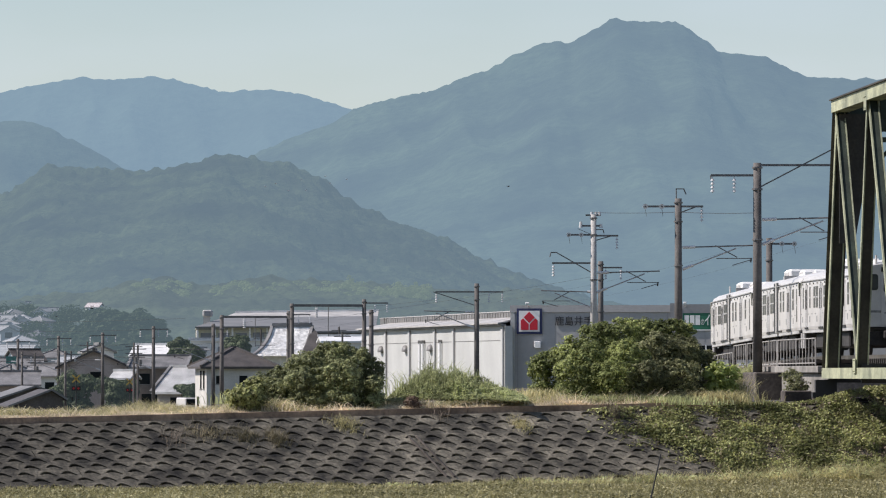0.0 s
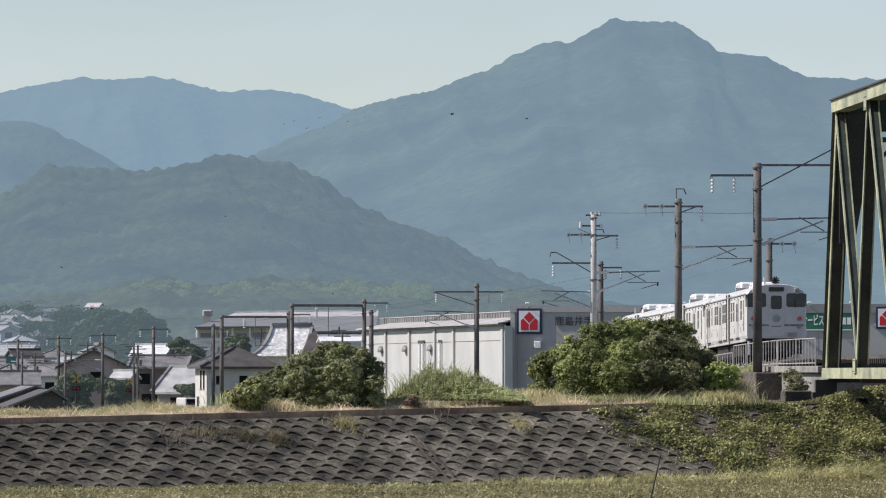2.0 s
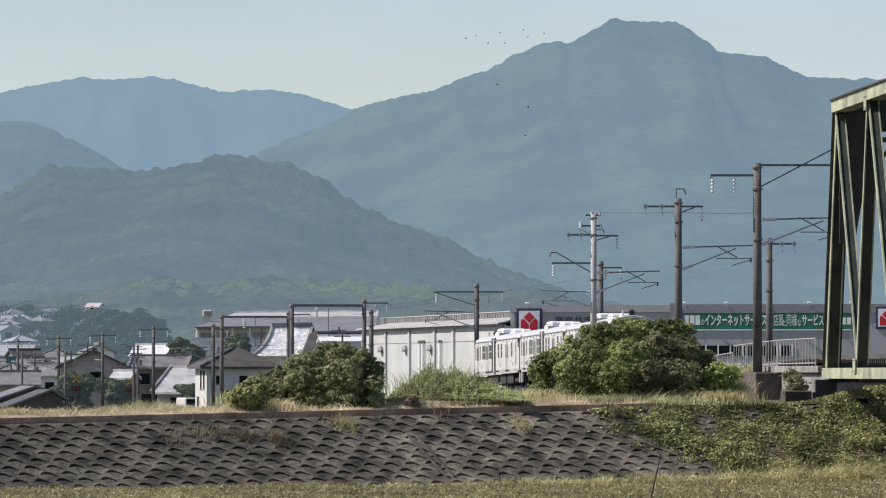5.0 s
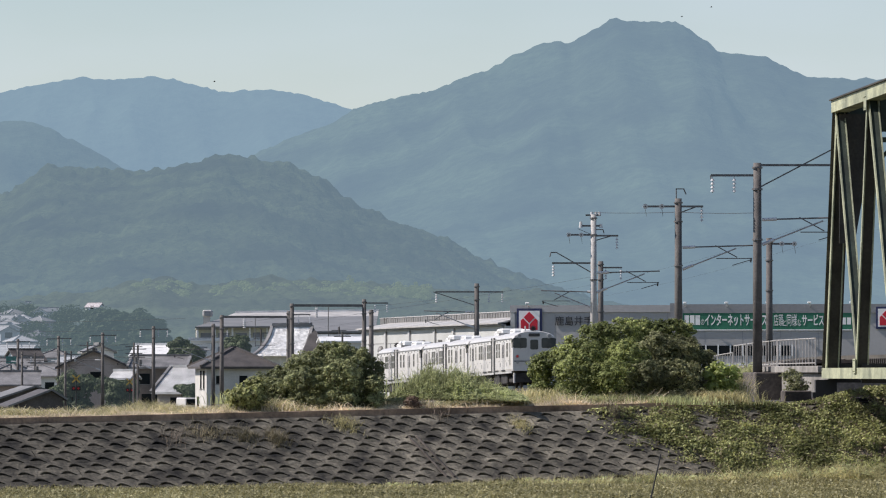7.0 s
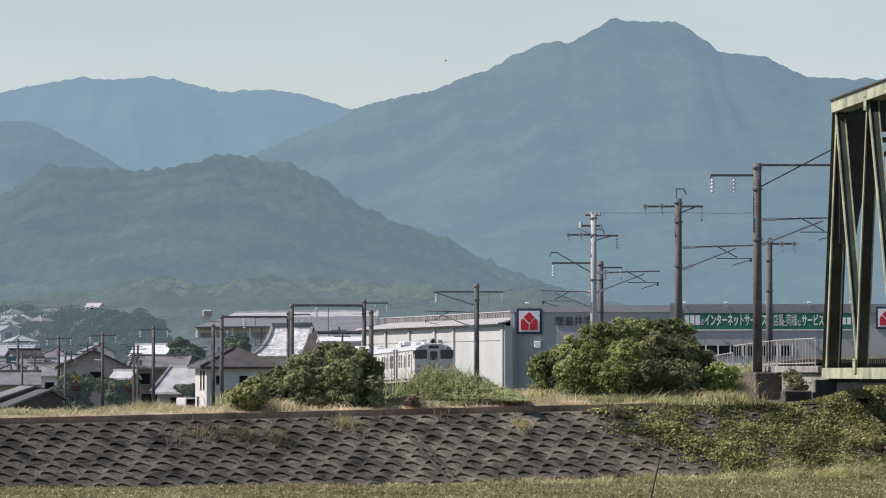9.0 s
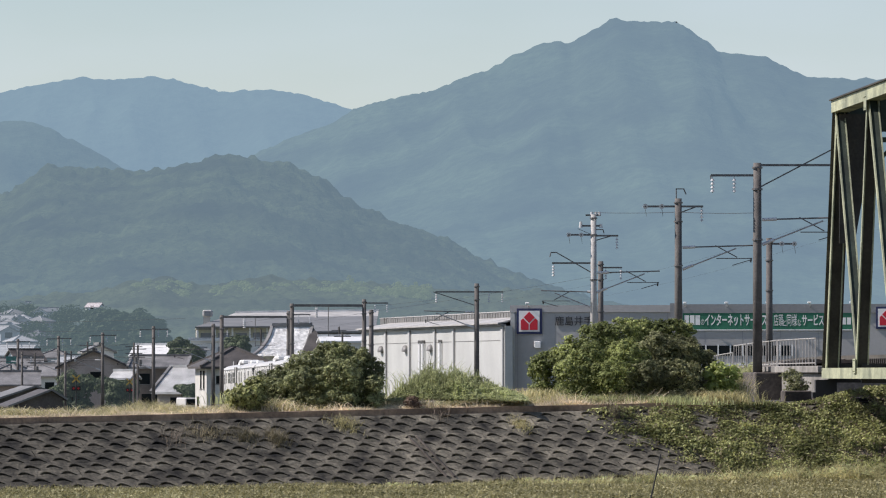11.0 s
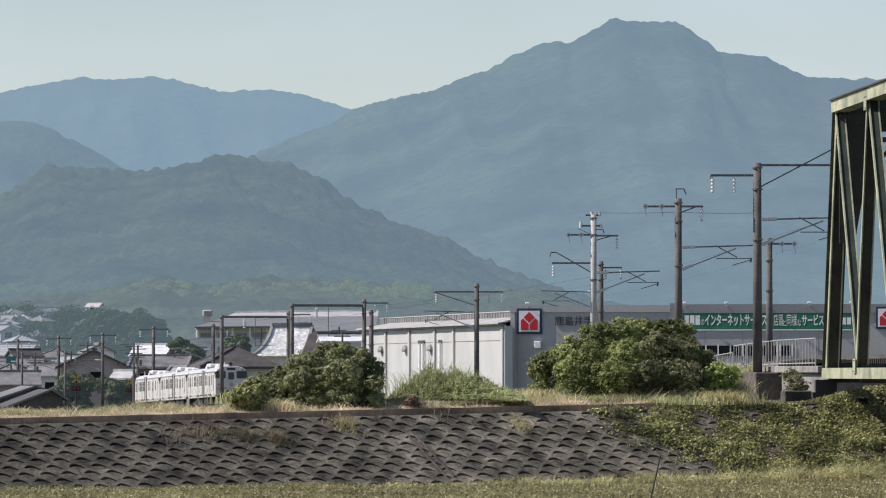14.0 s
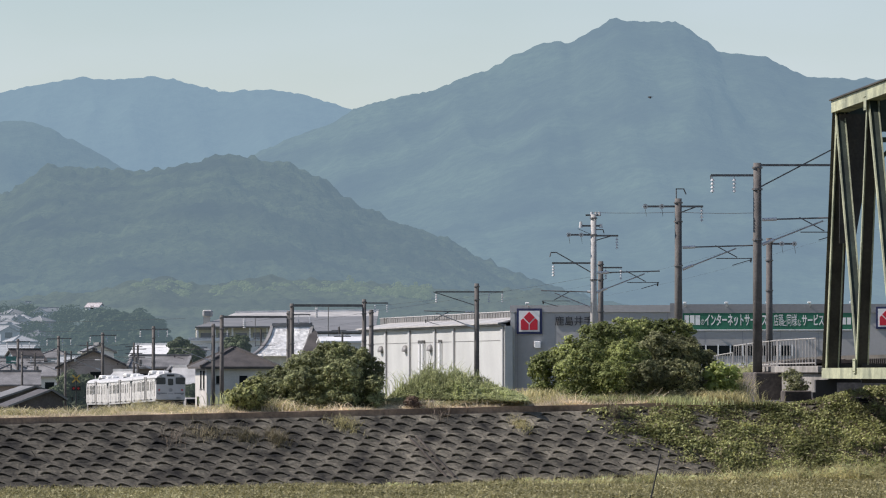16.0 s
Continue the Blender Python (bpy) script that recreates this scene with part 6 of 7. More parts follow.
# paddy
def paddy():
    rg = np.random.default_rng(70)
    tagged(part("paddy_field", boxed(-60, 60, 150, 262, 0.01, 0.06), M_SOIL), "bare soil of the rice paddy", "field", kind="structure")
    xs, ys = np.meshgrid(np.arange(-17, 21, 0.3), np.arange(196, 240, 0.32))
    x, y = xs.ravel() + rg.normal(size=xs.size) * 0.05, ys.ravel() + rg.normal(size=xs.size) * 0.05
    rel = (x - LV0.x) * LN.x + (y - LV0.y) * LN.y
    ok = (rel > SLOPE_RUN * 1.06) & (np.abs(x) < y * 0.078)
    x, y = x[ok], y[ok]
    m = 9
    x, y = np.repeat(x, m), np.repeat(y, m)
    pts = np.column_stack((x + rg.normal(size=len(x)) * 0.06, y + rg.normal(size=len(x)) * 0.06, np.full(len(x), 0.05)))
    swell = np.array([1 + 0.16 * noise.noise((a * 0.25, b * 0.12, 1)) for a, b in zip(x, y)])
    vv, q, t = blade_mesh(pts, 0.88 * swell, 0.05, 0.6, rg, 0.45)
    tagged(mesh_of("rice_plants", vv, q, t, M_RICE), "ripening yellow-green rice filling the paddy", "rice", kind="stuff")
    # drooping ears catching the light over the canopy
    k = rg.choice(len(x), 70000)
    ears = np.column_stack((x[k] + rg.normal(size=70000) * 0.12, y[k] + rg.normal(size=70000) * 0.12, 0.05 + 0.88 * swell[k] * rg.uniform(0.72, 1.02, 70000)))
    vv, q = leaf_mesh(ears, 0.058, rg, up=0.7, long=2.0)
    tagged(mesh_of("rice_ears", vv, q, None, M_EAR), "pale ripening ears over the rice", "rice", kind="stuff")
    # weeds along the toe, taller towards the bridge
    n = 26000
    u = rg.uniform(-6, 52, n)
    w = rg.uniform(0.0, 1.6, n)
    p = np.array([(LV0 + LU * a + LN * (SLOPE_RUN * 1.02 + b))[:2] for a, b in zip(u, w)])
    h = 0.75 + np.clip((u - 12) / 30, 0, 1) * 0.75
    h *= np.array([1 + 0.3 * noise.noise((a * 0.7, b, 7)) for a, b in zip(u, w)])
    vv, q, t = blade_mesh(np.column_stack((p, np.full(n, 0.05))), h, 0.035, 0.45, rg)
    hl = 0.05 + h * rg.uniform(0.3, 0.95, n)
    v2, q2 = leaf_mesh(np.column_stack((p, hl)), 0.08, rg, up=0.8, long=1.8)
    tagged(mesh_of("toe_weeds", v2, q2, None, M_WEED), "leafy weeds along the levee foot", "weeds", kind="stuff")
    tagged(mesh_of("toe_grass", vv, q, t, M_GRASS), "long green grass along the levee foot", "grass", kind="stuff")


paddy()
stake = thing("stake", "thin dark leaning stake standing in the rice", "stake", Matrix.Translation((6.7, 195.6, 0.79)))
part("rod", rod((-0.17, 0, -0.77), (0.36, 0, 1.57), 0.03, 0.022), M_BLACK, stake)


# ---- train: three white diesel railcars ----
CAR_L, CAR_GAP = 19.05, 0.45
M_TAIL = mat("lit red tail lamp", (0.5, 0.02, 0.02), 0.3, vary=0.05)
M_TAIL.node_tree.nodes["Principled BSDF"].inputs["Emission Color"].default_value = (1, 0.05, 0.04, 1)
M_TAIL.node_tree.nodes["Principled BSDF"].inputs["Emission Strength"].default_value = 0.06
M_SIGNBOX = mat("black destination blind", (0.02, 0.02, 0.022), 0.25, vary=0.1, bump=0)
HALF = CAR_L / 2


def rounded(x0, x1, y0, y1, z0, z1, r=0.1):
    """A pane with rounded corners."""
    pts = []
    for cx, cz, a0 in ((x1 - r, z1 - r, 0), (x0 + r, z1 - r, 90), (x0 + r, z0 + r, 180), (x1 - r, z0 + r, 270)):
        pts += [(cx + r * math.cos(radians(a0 + a)), cz + r * math.sin(radians(a0 + a))) for a in (0, 30, 60, 90)]
    return prism(bmesh.new(), pts, y0, y1)


def railcar(label, stripe, ends=(-1, 1), tail=0):
    """Local y runs forward; stripe: distance of the louvre column from the rear."""
    car = thing("railcar", label, "train", group="cars of the white train")
    prof = [(-1.42, 1.13), (-1.45, 1.26), (-1.45, 2.85), (-1.42, 3.15), (-1.3, 3.4), (-1.05, 3.55), (-0.6, 3.66), (0, 3.7)]
    prof = prof + [(-x, z) for x, z in prof[-2::-1]]
    stations = [(-HALF, 0.955, 0.03), (-HALF + 0.12, 0.985, 0.0), (-HALF + 0.45, 1.0, 0.0), (HALF - 0.45, 1.0, 0.0), (HALF - 0.12, 0.985, 0.0), (HALF, 0.955, 0.03)]
    bm = bmesh.new()
    rings = [[bm.verts.new((x * k, y, z - (dz if z > 3.3 else 0))) for x, z in prof] for y, k, dz in stations]
    n = len(prof)
    for a, b in zip(rings, rings[1:]):
        for i in range(n):
            bm.faces.new((a[i], a[(i + 1) % n], b[(i + 1) % n], b[i]))
    bm.faces.new(rings[0][::-1])
    bm.faces.new(rings[-1])
    bmesh.ops.recalc_face_normals(bm, faces=bm.faces)
    body = part("body", bm, M_WHITE, car)
    part("rain_gutter", boxed(-1.47, -1.42, -HALF + 0.3, HALF - 0.3, 3.2, 3.24), M_GREYP, body)
    part("rain_gutter", boxed(1.42, 1.47, -HALF + 0.3, HALF - 0.3, 3.2, 3.24), M_GREYP, body)
    # skirt and underframe
    for sx in (-1, 1):
        for y0, y1 in ((-HALF + 0.5, -HALF + stripe - 0.6), (-HALF + stripe + 0.1, HALF - 0.5)):
            part("skirt", boxed(*sorted((sx * 1.32, sx * 1.41)), y0, y1, 0.98, 1.16, None, 0.02), M_SKIRT, car, "pale grey side skirt")
    for y in (-4.6, -1.5, 1.9, 4.4):
        part("underfloor_box", boxed(-1.2, 1.2, y - 1.2, y + 1.2, 0.32, 0.98, None, 0.06), M_UNDER, car, "dark grimy underfloor equipment")
    for y in (-HALF + 2.6, HALF - 2.6):
        bog = part("bogie", boxed(-1.05, 1.05, y - 1.5, y + 1.5, 0.38, 0.75, None, 0.08), M_UNDER, car, "dark bogie frame")
        for wy in (-1.0, 1.0):
            for sx in (-0.6, 0.6):
                part("wheel", rod((sx - 0.06, y + wy, 0.43), (sx + 0.06, y + wy, 0.43), 0.43, seg=18), M_UNDER, bog)

    def side(name, y0, y1, z0, z1, material, proud=0.006, label="", parent=None):
        first = None
        for sx in (-1, 1):
            a, b = sorted((sx * 1.44, sx * (1.45 + proud)))
            p = part(name, boxed(a, b, y0, y1, z0, z1), material, parent or body, label)
            first = first or p
        return first

    # louvre column: two dark recesses with a white post between
    s = -HALF + stripe
    side("louvre", s - 0.9, s - 0.25, 1.18, 3.38, M_BLACK, 0.012, "black louvre column")
    side("louvre", s + 0.25, s + 0.8, 1.18, 3.38, M_BLACK, 0.012, "black louvre column")
    side("louvre_post", s - 0.2, s + 0.2, 1.16, 3.4, M_WHITE, 0.013)
    part("roof_joint", boxed(-1.1, 1.1, s - 0.3, s - 0.1, 3.5, 3.715), M_GREYP, body)

    def window(c, w, z0=2.05, z1=2.95):
        for sx in (-1, 1):
            a, b = sorted((sx * 1.43, sx * 1.456))
            p = part("window", boxed(a, b, c - w / 2, c + w / 2, z0, z1), M_COACHGLASS, body)
            a, b = sorted((sx * 1.44, sx * 1.466))
            part("sash_bar", boxed(a, b, c - w / 2, c + w / 2, (z0 + z1) / 2 - 0.03, (z0 + z1) / 2 + 0.03), M_SKIRT, p)

    def door(c, w=1.1):
        for k in (-1, 1):
            side("door_leaf", c + k * w / 4 - w / 4 + 0.02, c + k * w / 4 + w / 4 - 0.02, 1.24, 3.05, M_SKIRT, 0.012)
            side("door_glass", c + k * w / 4 - 0.11, c + k * w / 4 + 0.11, 2.0, 2.85, M_GLASS, 0.018)
        side("door_gap", c - 0.012, c + 0.012, 1.24, 3.05, M_BLACK, 0.016)
        side("door_step", c - w / 2 - 0.1, c + w / 2 + 0.1, 1.15, 1.23, M_BLACK, 0.02, "black door sill")

    r = -HALF
    k = stripe / 7.9
    for c, w in ((2.0 * k, 0.62), (5.3 * k, 0.62), (6.3 * k, 0.62)):
        window(r + c, w)
    door(r + 3.6 * k, 1.2)
    f = CAR_L - stripe
    for c in (1.25, 2.1, 4.6, 5.45):
        window(s + c * f / 10.4, 0.7)
    door(s + 3.35 * f / 10.4, 1.2)
    window(s + 7.0 * f / 10.4, 0.4)
    door(s + 8.2 * f / 10.4, 0.9)
    window(s + 9.3 * f / 10.4, 0.35)
    window(r + 0.85, 0.32, 1.5, 2.95)
    rg = random.Random(int(stripe * 10))
    for i in range(14):
        y = r + 0.9 + i * (CAR_L - 1.8) / 13
        side("print_mark", y - 0.06, y + 0.06, 3.06, 3.13, M_BLACKT, 0.008)
        if i % 2 and abs(y - s) > 0.9:
            side("print_emblem", y - 0.16, y + 0.16, 1.45, 1.7, M_GREYP, 0.008, "small grey printed emblem")
        if rg.random() < 0.55 and abs(y - s) > 0.9:
            side("print_line", y + 0.3, y + 0.75, 1.78, 1.82, M_GREYP, 0.008)
    for y0, y1 in ((s - 2.2, s - 0.7), (s + 0.6, s + 2.3)):
        side("sill_slot", y0, y1, 1.17, 1.23, M_BLACK, 0.014)

    # roof: coolers, ventilators, aerial
    for y, l, w, h in ((s + 1.9, 2.2, 1.5, 0.34), (s - 2.4, 1.7, 1.2, 0.2), (s + 5.0, 1.1, 1.0, 0.2), (s - 4.6, 0.6, 0.6, 0.18), (s + 3.7, 0.5, 0.7, 0.16)):
        if abs(y) < HALF - 1:
            unit = part("roof_unit", boxed(-w / 2, w / 2, y - l / 2, y + l / 2, 3.55, 3.7 + h, None, 0.09), M_ROOFW, car, "white rooftop cooling unit")
            part("unit_grille", boxed(-w / 2 - 0.004, w / 2 + 0.004, y - l / 2 + 0.2, y + l / 2 - 0.2, 3.72, 3.7 + h * 0.6), M_SKIRT, unit)

    def cab(e, outer):
        """The cab end at y = e * HALF."""
        y = e * HALF

        def plate(name, x0, x1, z0, z1, material, proud=0.02, parent=body, lab=""):
            a, b = sorted((y, y + e * proud))
            return part(name, boxed(x0, x1, a, b, z0, z1, None, 0.006) if material is not M_CABGLASS else rounded(x0, x1, a, b, z0, z1), material, parent, lab)
        for sx in (-1, 1):
            a, b = sorted((sx * 0.48, sx * 1.38))
            wnd = plate("windscreen", a, b, 2.6, 3.25, M_CABGLASS, 0.012, lab="dark cab windscreen")
            plate("wiper", sx * 0.9 - 0.015, sx * 0.9 + 0.015, 2.56, 3.0, M_BLACK, 0.03, wnd)
            a, b = sorted((sx * 1.385, sx * 1.437))
            c, d = sorted((y - e * 0.04, y - e * 0.5))
            part("corner_window", boxed(a, b, c, d, 2.62, 3.2), M_CABGLASS, body, "dark wraparound corner glass")
            part("headlamp", rod((sx * 0.98, y - e * 0.05, 3.36), (sx * 0.98, y + e * 0.1, 3.36), 0.15, 0.14, 14), M_SKIRT, body, "round headlamp in a white housing")
            part("headlamp_glass", rod((sx * 0.98, y + e * 0.1, 3.36), (sx * 0.98, y + e * 0.115, 3.36), 0.1, seg=14), M_GREYP, body)
            part("tail_lamp", rod((sx * 1.1, y, 2.06), (sx * 1.1, y + e * 0.06, 2.06), 0.075, seg=14), M_TAIL if outer and e < 0 else M_REDLAMP, body, "round red tail lamp")
            part("lamp_ring", rod((sx * 1.1, y, 2.06), (sx * 1.1, y + e * 0.045, 2.06), 0.115, seg=14), M_GREYP, body)
            part("marker_lamp", rod((sx * 1.1, y, 1.68), (sx * 1.1, y + e * 0.06, 1.68), 0.1, seg=14), M_GREYP, body)
            plate("stripe_band", min(sx * 0.35, sx * 1.3), max(sx * 0.35, sx * 1.3), 1.70, 1.79, M_BAND, 0.006)
            part("step_post", rod((sx * 1.28, y - e * 0.15, 0.35), (sx * 1.28, y - e * 0.15, 1.0), 0.07), M_WHITE, body, "white corner step post")
        plate("gangway_door", -0.36, 0.36, 1.2, 3.22, M_WHITE, 0.03)
        plate("door_window", -0.26, 0.26, 2.5, 3.14, M_CABGLASS, 0.04, lab="dark gangway door window")
        plate("destination_blind", -0.36, 0.36, 3.34, 3.54, M_SIGNBOX, 0.05, lab="black destination blind box")
        part("round_emblem", rod((0, y, 2.06), (0, y + e * 0.045, 2.06), 0.19, seg=20), M_GREYP, body, "round grey emblem")
        plate("ornament", -0.24, 0.24, 1.66, 1.72, M_GREYP, 0.04)
        part("coupler", boxed(-0.28, 0.28, *sorted((y - e * 0.2, y + e * 0.32)), 0.65, 0.98, None, 0.05), M_UNDER, body, "dark coupler")
        part("pilot_plate", boxed(-1.25, 1.25, *sorted((y - e * 0.5, y - e * 0.3)), 0.4, 0.95), M_UNDER, body)
        part("jumper_box", boxed(0.55, 0.95, *sorted((y, y + e * 0.1)), 1.22, 1.4), M_GREYP, body)
        if not outer:
            return
        part("aerial", rod((-0.5, y - e * 0.5, 3.6), (-0.5, y - e * 0.5, 4.02), 0.045), M_WHITE, body, "white aerial post")
        bm2 = bmesh.new()
        for a in range(0, 180, 36):
            box(bm2, -0.2, 0.2, -0.04, 0.04, -0.03, 0.03, Matrix.Translation((0, y - e * 0.35, 3.86)) @ Matrix.Rotation(radians(a), 4, "Y"))
        tube(bm2, (0, y - e * 0.35, 3.65), (0, y - e * 0.35, 3.86), 0.03)
        part("horn_cluster", bm2, M_BLACK, body, "black star-shaped roof horn")

    for e in ends:
        cab(e, e == tail)
    return car


def gangway(car, e):
    part("gangway_bellows", boxed(-0.5, 0.5, *sorted((e * HALF, e * (HALF + CAR_GAP * 0.48))), 1.1, 3.1, None, 0.03), M_BLACK, car, "black rubber gangway bellows")


CARS = [railcar("white diesel railcar with dark cab windows at the tail", 7.9, tail=-1),
        railcar("white diesel railcar in the middle of the train", 9.0),
        railcar("white diesel railcar leading the train", 10.3, tail=1)]
gangway(CARS[0], 1), gangway(CARS[1], 1)


# ---- what moves ----
def tail_y(t):
    """Distance of the train's rear end at t seconds."""
    return 242.8 + 20.8 * t


def car_pose(y_rear):
    """A car's pose from its two bogies on the track."""
    a, b = beside(y_rear + 2.6, 0), beside(y_rear + CAR_L - 2.6, 0)
    d = (b - a).normalized()
    side = d.cross(Vector((0, 0, 1))).normalized()
    up = side.cross(d)
    c = (a + b) / 2
    return Matrix(((side.x, d.x, up.x, c.x), (side.y, d.y, up.y, c.y), (side.z, d.z, up.z, c.z), (0, 0, 0, 1)))


# ---- birds ----
def bird(label, span, turn, coat=M_BIRD):
    """A small bird, its beak along local y, wings as parts hinged at the body."""
    b = thing("bird", label, "bird", group="birds over the hills")
    bm = bmesh.new()
    bmesh.ops.create_uvsphere(bm, u_segments=8, v_segments=6, radius=span * 0.11, matrix=Matrix.Diagonal((0.8, 2.4, 0.8, 1)))
    part("body", bm, coat, b, smooth=True)
    part("tail", boxed(-span * 0.06, span * 0.06, -span * 0.42, -span * 0.2, -0.006, 0.006), coat, b)
    wings = []
    for sx in (-1, 1):
        bm = prism(bmesh.new(), [(0, -0.012 * span), (sx * span * 0.25, 0.03 * span), (sx * span * 0.5, 0.0), (sx * span * 0.25, 0.01 * span)], -span * 0.1, span * 0.08)
        wings.append((sx, part("wing", bm, coat, b)))
    return b, wings, turn


FLIGHTS = []
# single birds: label, wingspan, heading, way-points
FLIGHTS.append((bird("small dark bird flying over the mountain", 0.36, -80), [(0.0, (-30.05, 380.0, 16.75)), (1.0, (-11.88, 330.0, 16.59)), (2.5, (4.47, 262.0, 17.38)), (3.0, (7.9, 260.0, 18.18)), (3.5, (12.24, 260.0, 18.99)), (4.0, (16.77, 260.0, 20.38)), (4.2, (18.72, 260.0, 21.09)), (6.0, (34.54, 260.0, 27.19)), (16.0, (122.69, 260.0, 62.71))]))
FLIGHTS.append((bird("small dark bird rising past the peak", 0.26, -80), [(0.0, (3.26, 300.0, 14.28)), (3.0, (6.36, 300.0, 19.34)), (3.5, (8.35, 300.0, 20.27)), (4.0, (11.53, 300.0, 21.51)), (4.2, (13.19, 300.0, 22.01)), (6.0, (25.77, 300.0, 26.94)), (16.0, (96.28, 300.0, 51.78))]))
FLIGHTS.append((bird("small dark bird above the ridge", 0.26, -80), [(0.0, (-33.5, 330.0, 5.62)), (5.0, (4.67, 330.0, 19.53)), (6.3, (19.52, 330.0, 23.87)), (6.6, (22.96, 330.0, 24.86)), (8.0, (39.18, 330.0, 29.76)), (16.0, (130.71, 330.0, 56.45))]))
FLIGHTS.append((bird("small dark bird near the flat peak", 0.22, -80), [(0.0, (-21.78, 340.0, 8.18)), (5.0, (3.06, 340.0, 21.25)), (6.3, (10.58, 340.0, 23.96)), (7.0, (15.14, 340.0, 25.62)), (9.0, (29.21, 340.0, 30.83)), (16.0, (77.13, 340.0, 48.41))]))
FLIGHTS.append((bird("small dark bird climbing over the ridge", 0.22, -80), [(0.0, (-12.59, 350.0, 4.02)), (5.0, (4.79, 350.0, 18.77)), (6.3, (10.7, 350.0, 23.24)), (7.0, (13.88, 350.0, 25.67)), (9.0, (23.51, 350.0, 32.9)), (16.0, (56.42, 350.0, 57.92))]))
FLIGHTS.append((bird("small dark bird over the saddle", 0.24, -80), [(0.0, (-62.21, 360.0, 17.82)), (9.0, (0.17, 360.0, 23.63)), (9.2, (1.55, 360.0, 23.76)), (10.5, (10.53, 360.0, 25.25)), (12.5, (24.17, 360.0, 27.95)), (16.0, (48.32, 360.0, 33.02))]))
FLIGHTS.append((bird("dark bird gliding before the mountain", 0.34, 80), [(0.0, (136.59, 255.0, 12.88)), (14.0, (24.28, 255.0, 15.87)), (15.0, (15.82, 255.0, 16.06)), (15.3, (13.22, 255.0, 15.99)), (15.6, (10.9, 255.0, 16.3)), (15.8, (9.73, 255.0, 16.49)), (16.0, (8.75, 255.0, 16.66))]))
flock = [(0, 0), (18, -6), (40, 6), (62, -14), (70, 4), (104, -22), (112, -10), (142, -18)]
for dx, dy in flock:
    o = Vector((dx * 0.084, dx * 0.1, -dy * 0.084))
    FLIGHTS.append((bird("tiny distant bird paled by haze in a loose flock", 0.6, -70, M_BIRDFAR), [(t, Vector(p) + o) for t, p in
                   ((0.0, (-26.48, 900.0, 32.83)), (2.5, (-22.27, 900.0, 44.64)), (3.5, (-16.37, 900.0, 48.86)), (4.2, (-7.93, 900.0, 50.38)), (6.0, (18.23, 900.0, 64.07)), (16.0, (162.13, 900.0, 179.28)))]))


# ---- slope blocks: hooded concrete units with a hollow under an arched lip ----
BW, BR = 0.90, 0.44   # along the crest, down the slope


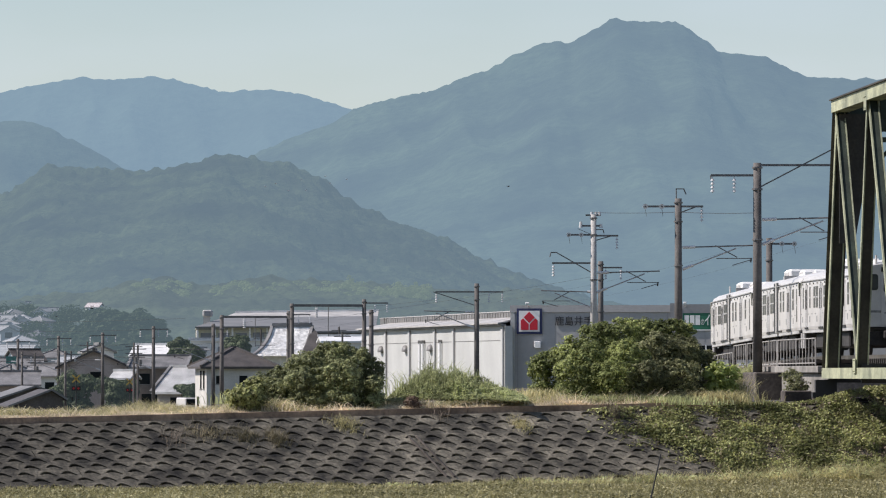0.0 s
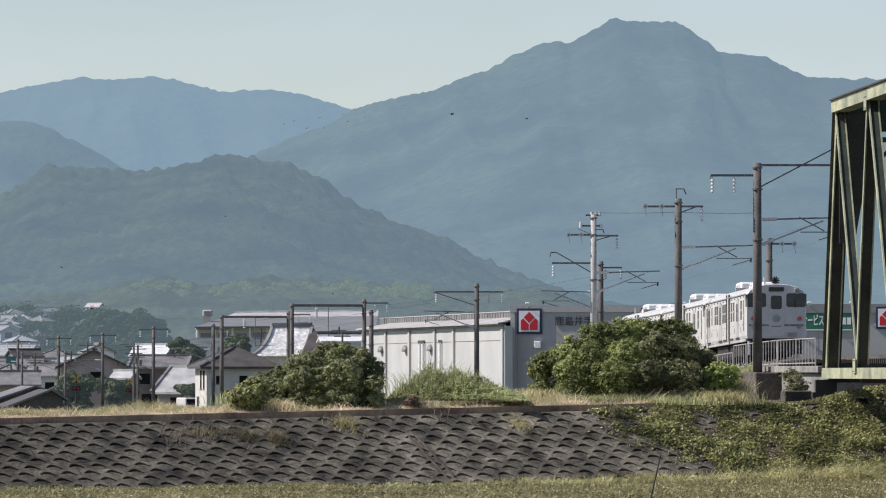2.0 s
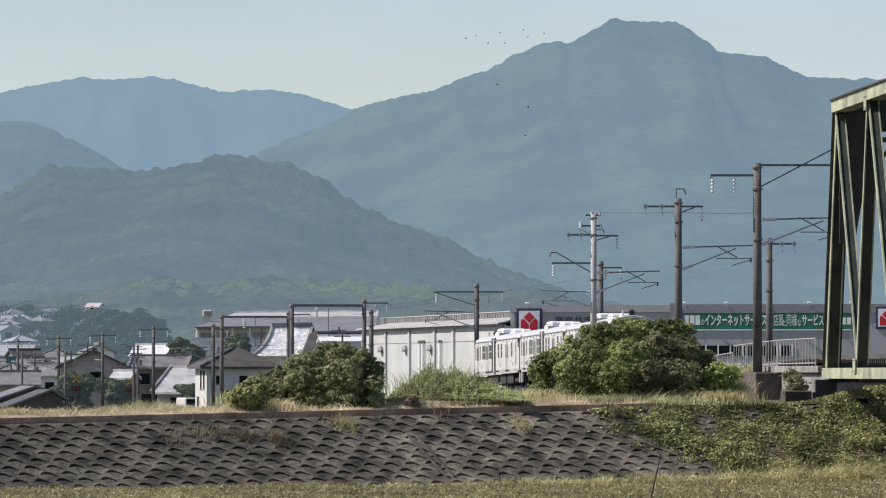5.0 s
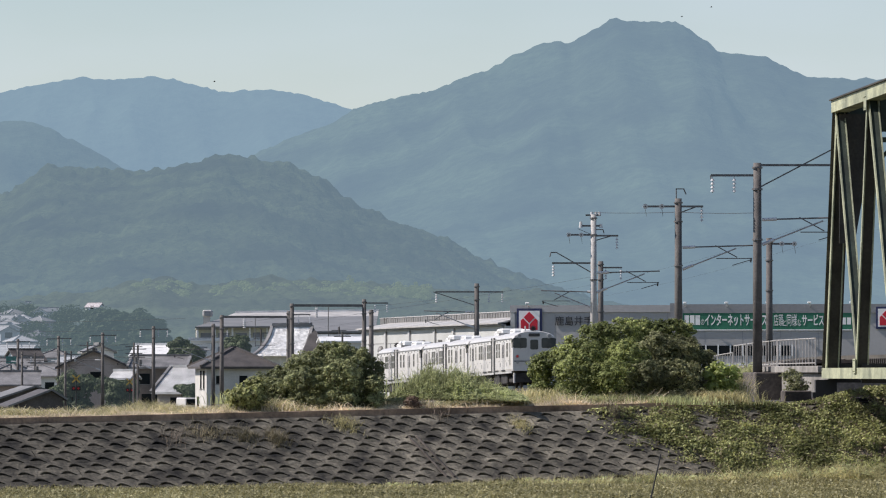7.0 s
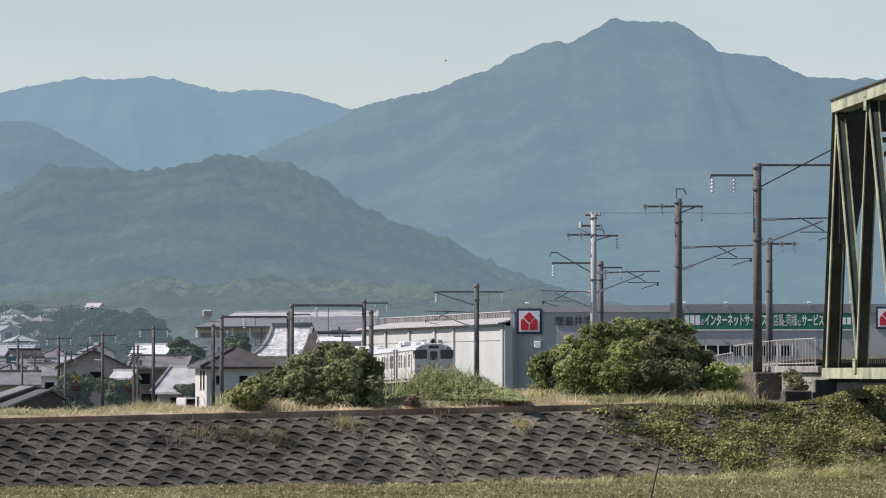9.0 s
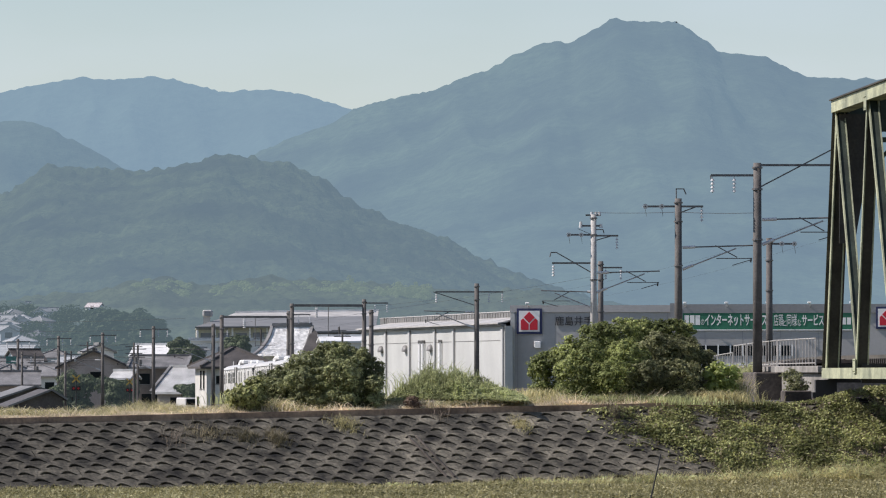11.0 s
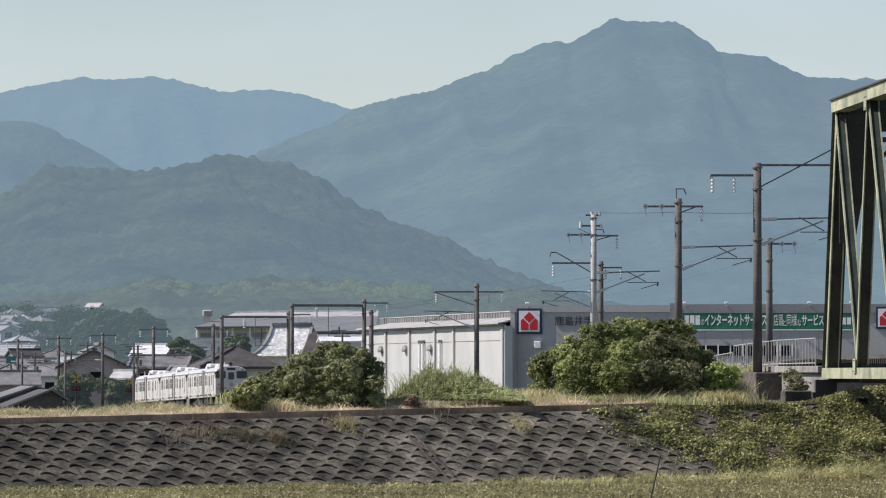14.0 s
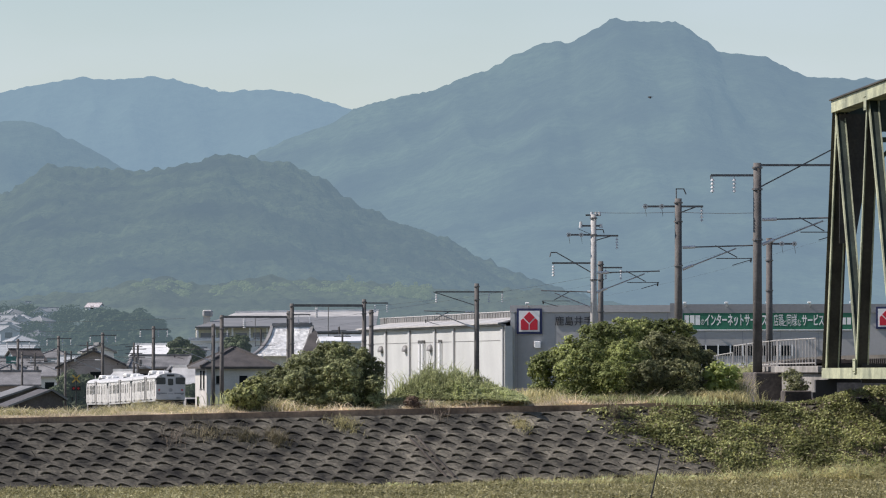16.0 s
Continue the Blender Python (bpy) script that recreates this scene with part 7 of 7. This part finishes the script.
def block_mesh():
    """A slab whose arched, raised lip hangs over a shallow pocket that rises to the slab's face again."""
    n = 9
    rows = [[], [], [], [], [], []]
    for i in range(n):
        a = i / (n - 1) * 2 - 1
        x = a * BW * 0.508
        e = min(1.0, abs(a + 0.04) / 0.68)
        k = 1 - e ** 3
        s = 0.06 + 0.2 * e * e + 0.06 * a
        rows[0].append((x, -0.03, 0.124))
        rows[1].append((x, s - 0.05, 0.126 + 0.022 * k))
        rows[2].append((x, s, 0.122 + 0.02 * k))
        rows[3].append((x, s - 0.06 * k + 0.004, 0.122 - 0.15 * k))
        rows[4].append((x, min(BR - 0.02, s + 0.05 + 0.125 * k), 0.122 + 0.03 * k))
        rows[5].append((x, BR + 0.01, 0.121))
    v = [p for r in rows for p in r] + [(-BW * 0.5, BR + 0.01, -0.05), (BW * 0.5, BR + 0.01, -0.05)]
    f = []
    for r in range(5):
        for i in range(n - 1):
            a = r * n + i
            f.append((a, a + n, a + n + 1, a + 1))
    f.append(tuple(range(5 * n, 6 * n)) + (6 * n + 1, 6 * n))
    me = bpy.data.meshes.new("slope_block")
    me.from_pydata(v, [], f)
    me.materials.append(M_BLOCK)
    return me


def slope_blocks():
    me = block_mesh()
    k = math.hypot(SLOPE_RUN, SLOPE_DROP)
    down = (LN * SLOPE_RUN + Vector((0, 0, -SLOPE_DROP))) / k
    out = (LN * SLOPE_DROP + Vector((0, 0, SLOPE_RUN))) / k
    rg = random.Random(9)
    rest_v, rest_f = [], []
    base = [v.co.copy() for v in me.vertices]
    polys = [tuple(p.vertices) for p in me.polygons]
    for row in range(12):
        for c in range(-6, 58):
            u = c * BW + (0.5 * BW if row % 2 else 0) + rg.gauss(0, 0.012)
            p = levee_pt(u, (0.12 + row * BR) / k, rg.gauss(-0.02, 0.003))
            tilt = Matrix.Rotation(rg.gauss(0, 0.003), 4, "Z") @ Matrix.Rotation(rg.gauss(0, 0.006), 4, "X")
            m = Matrix(((LU.x, down.x, out.x, p.x), (LU.y, down.y, out.y, p.y), (0.0165, down.z, out.z, p.z), (0, 0, 0, 1))) @ tilt
            if 0 <= c < 25:
                o = new("block", me)
                o.matrix_basis = m
                o.parent = LEVEE
            else:
                b = len(rest_v)
                rest_v += [(m @ q)[:] for q in base]
                rest_f += [tuple(i + b for i in q) for q in polys]
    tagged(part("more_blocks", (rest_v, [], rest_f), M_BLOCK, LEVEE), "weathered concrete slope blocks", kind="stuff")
    bm = bmesh.new()
    for o in (0.0, 0.34):
        bar(bm, levee_pt(16.5 + o, 0.3, 0.13), levee_pt(16.75 + o, 0.82, 0.13), 0.07, 0.07)
    part("slope_rib", bm, M_DARKCONC, LEVEE, "weathered concrete rib running down the slope")


slope_blocks()


def motions():
    for k, car in enumerate(CARS):
        walk(car, [(t / 2, car_pose(tail_y(t / 2) + k * (CAR_L + CAR_GAP))) for t in range(33)])
    for (b, wings, turn), way in FLIGHTS:
        walk(b, [(t, pose(*p, 0, 0, turn)) for t, p in way])
        for sx, wing in wings:
            walk(wing, [(k * 0.2, pose(0, 0, 0, 0, -sx * (28 if k % 2 else -18), 0)) for k in range(81)])


motions()
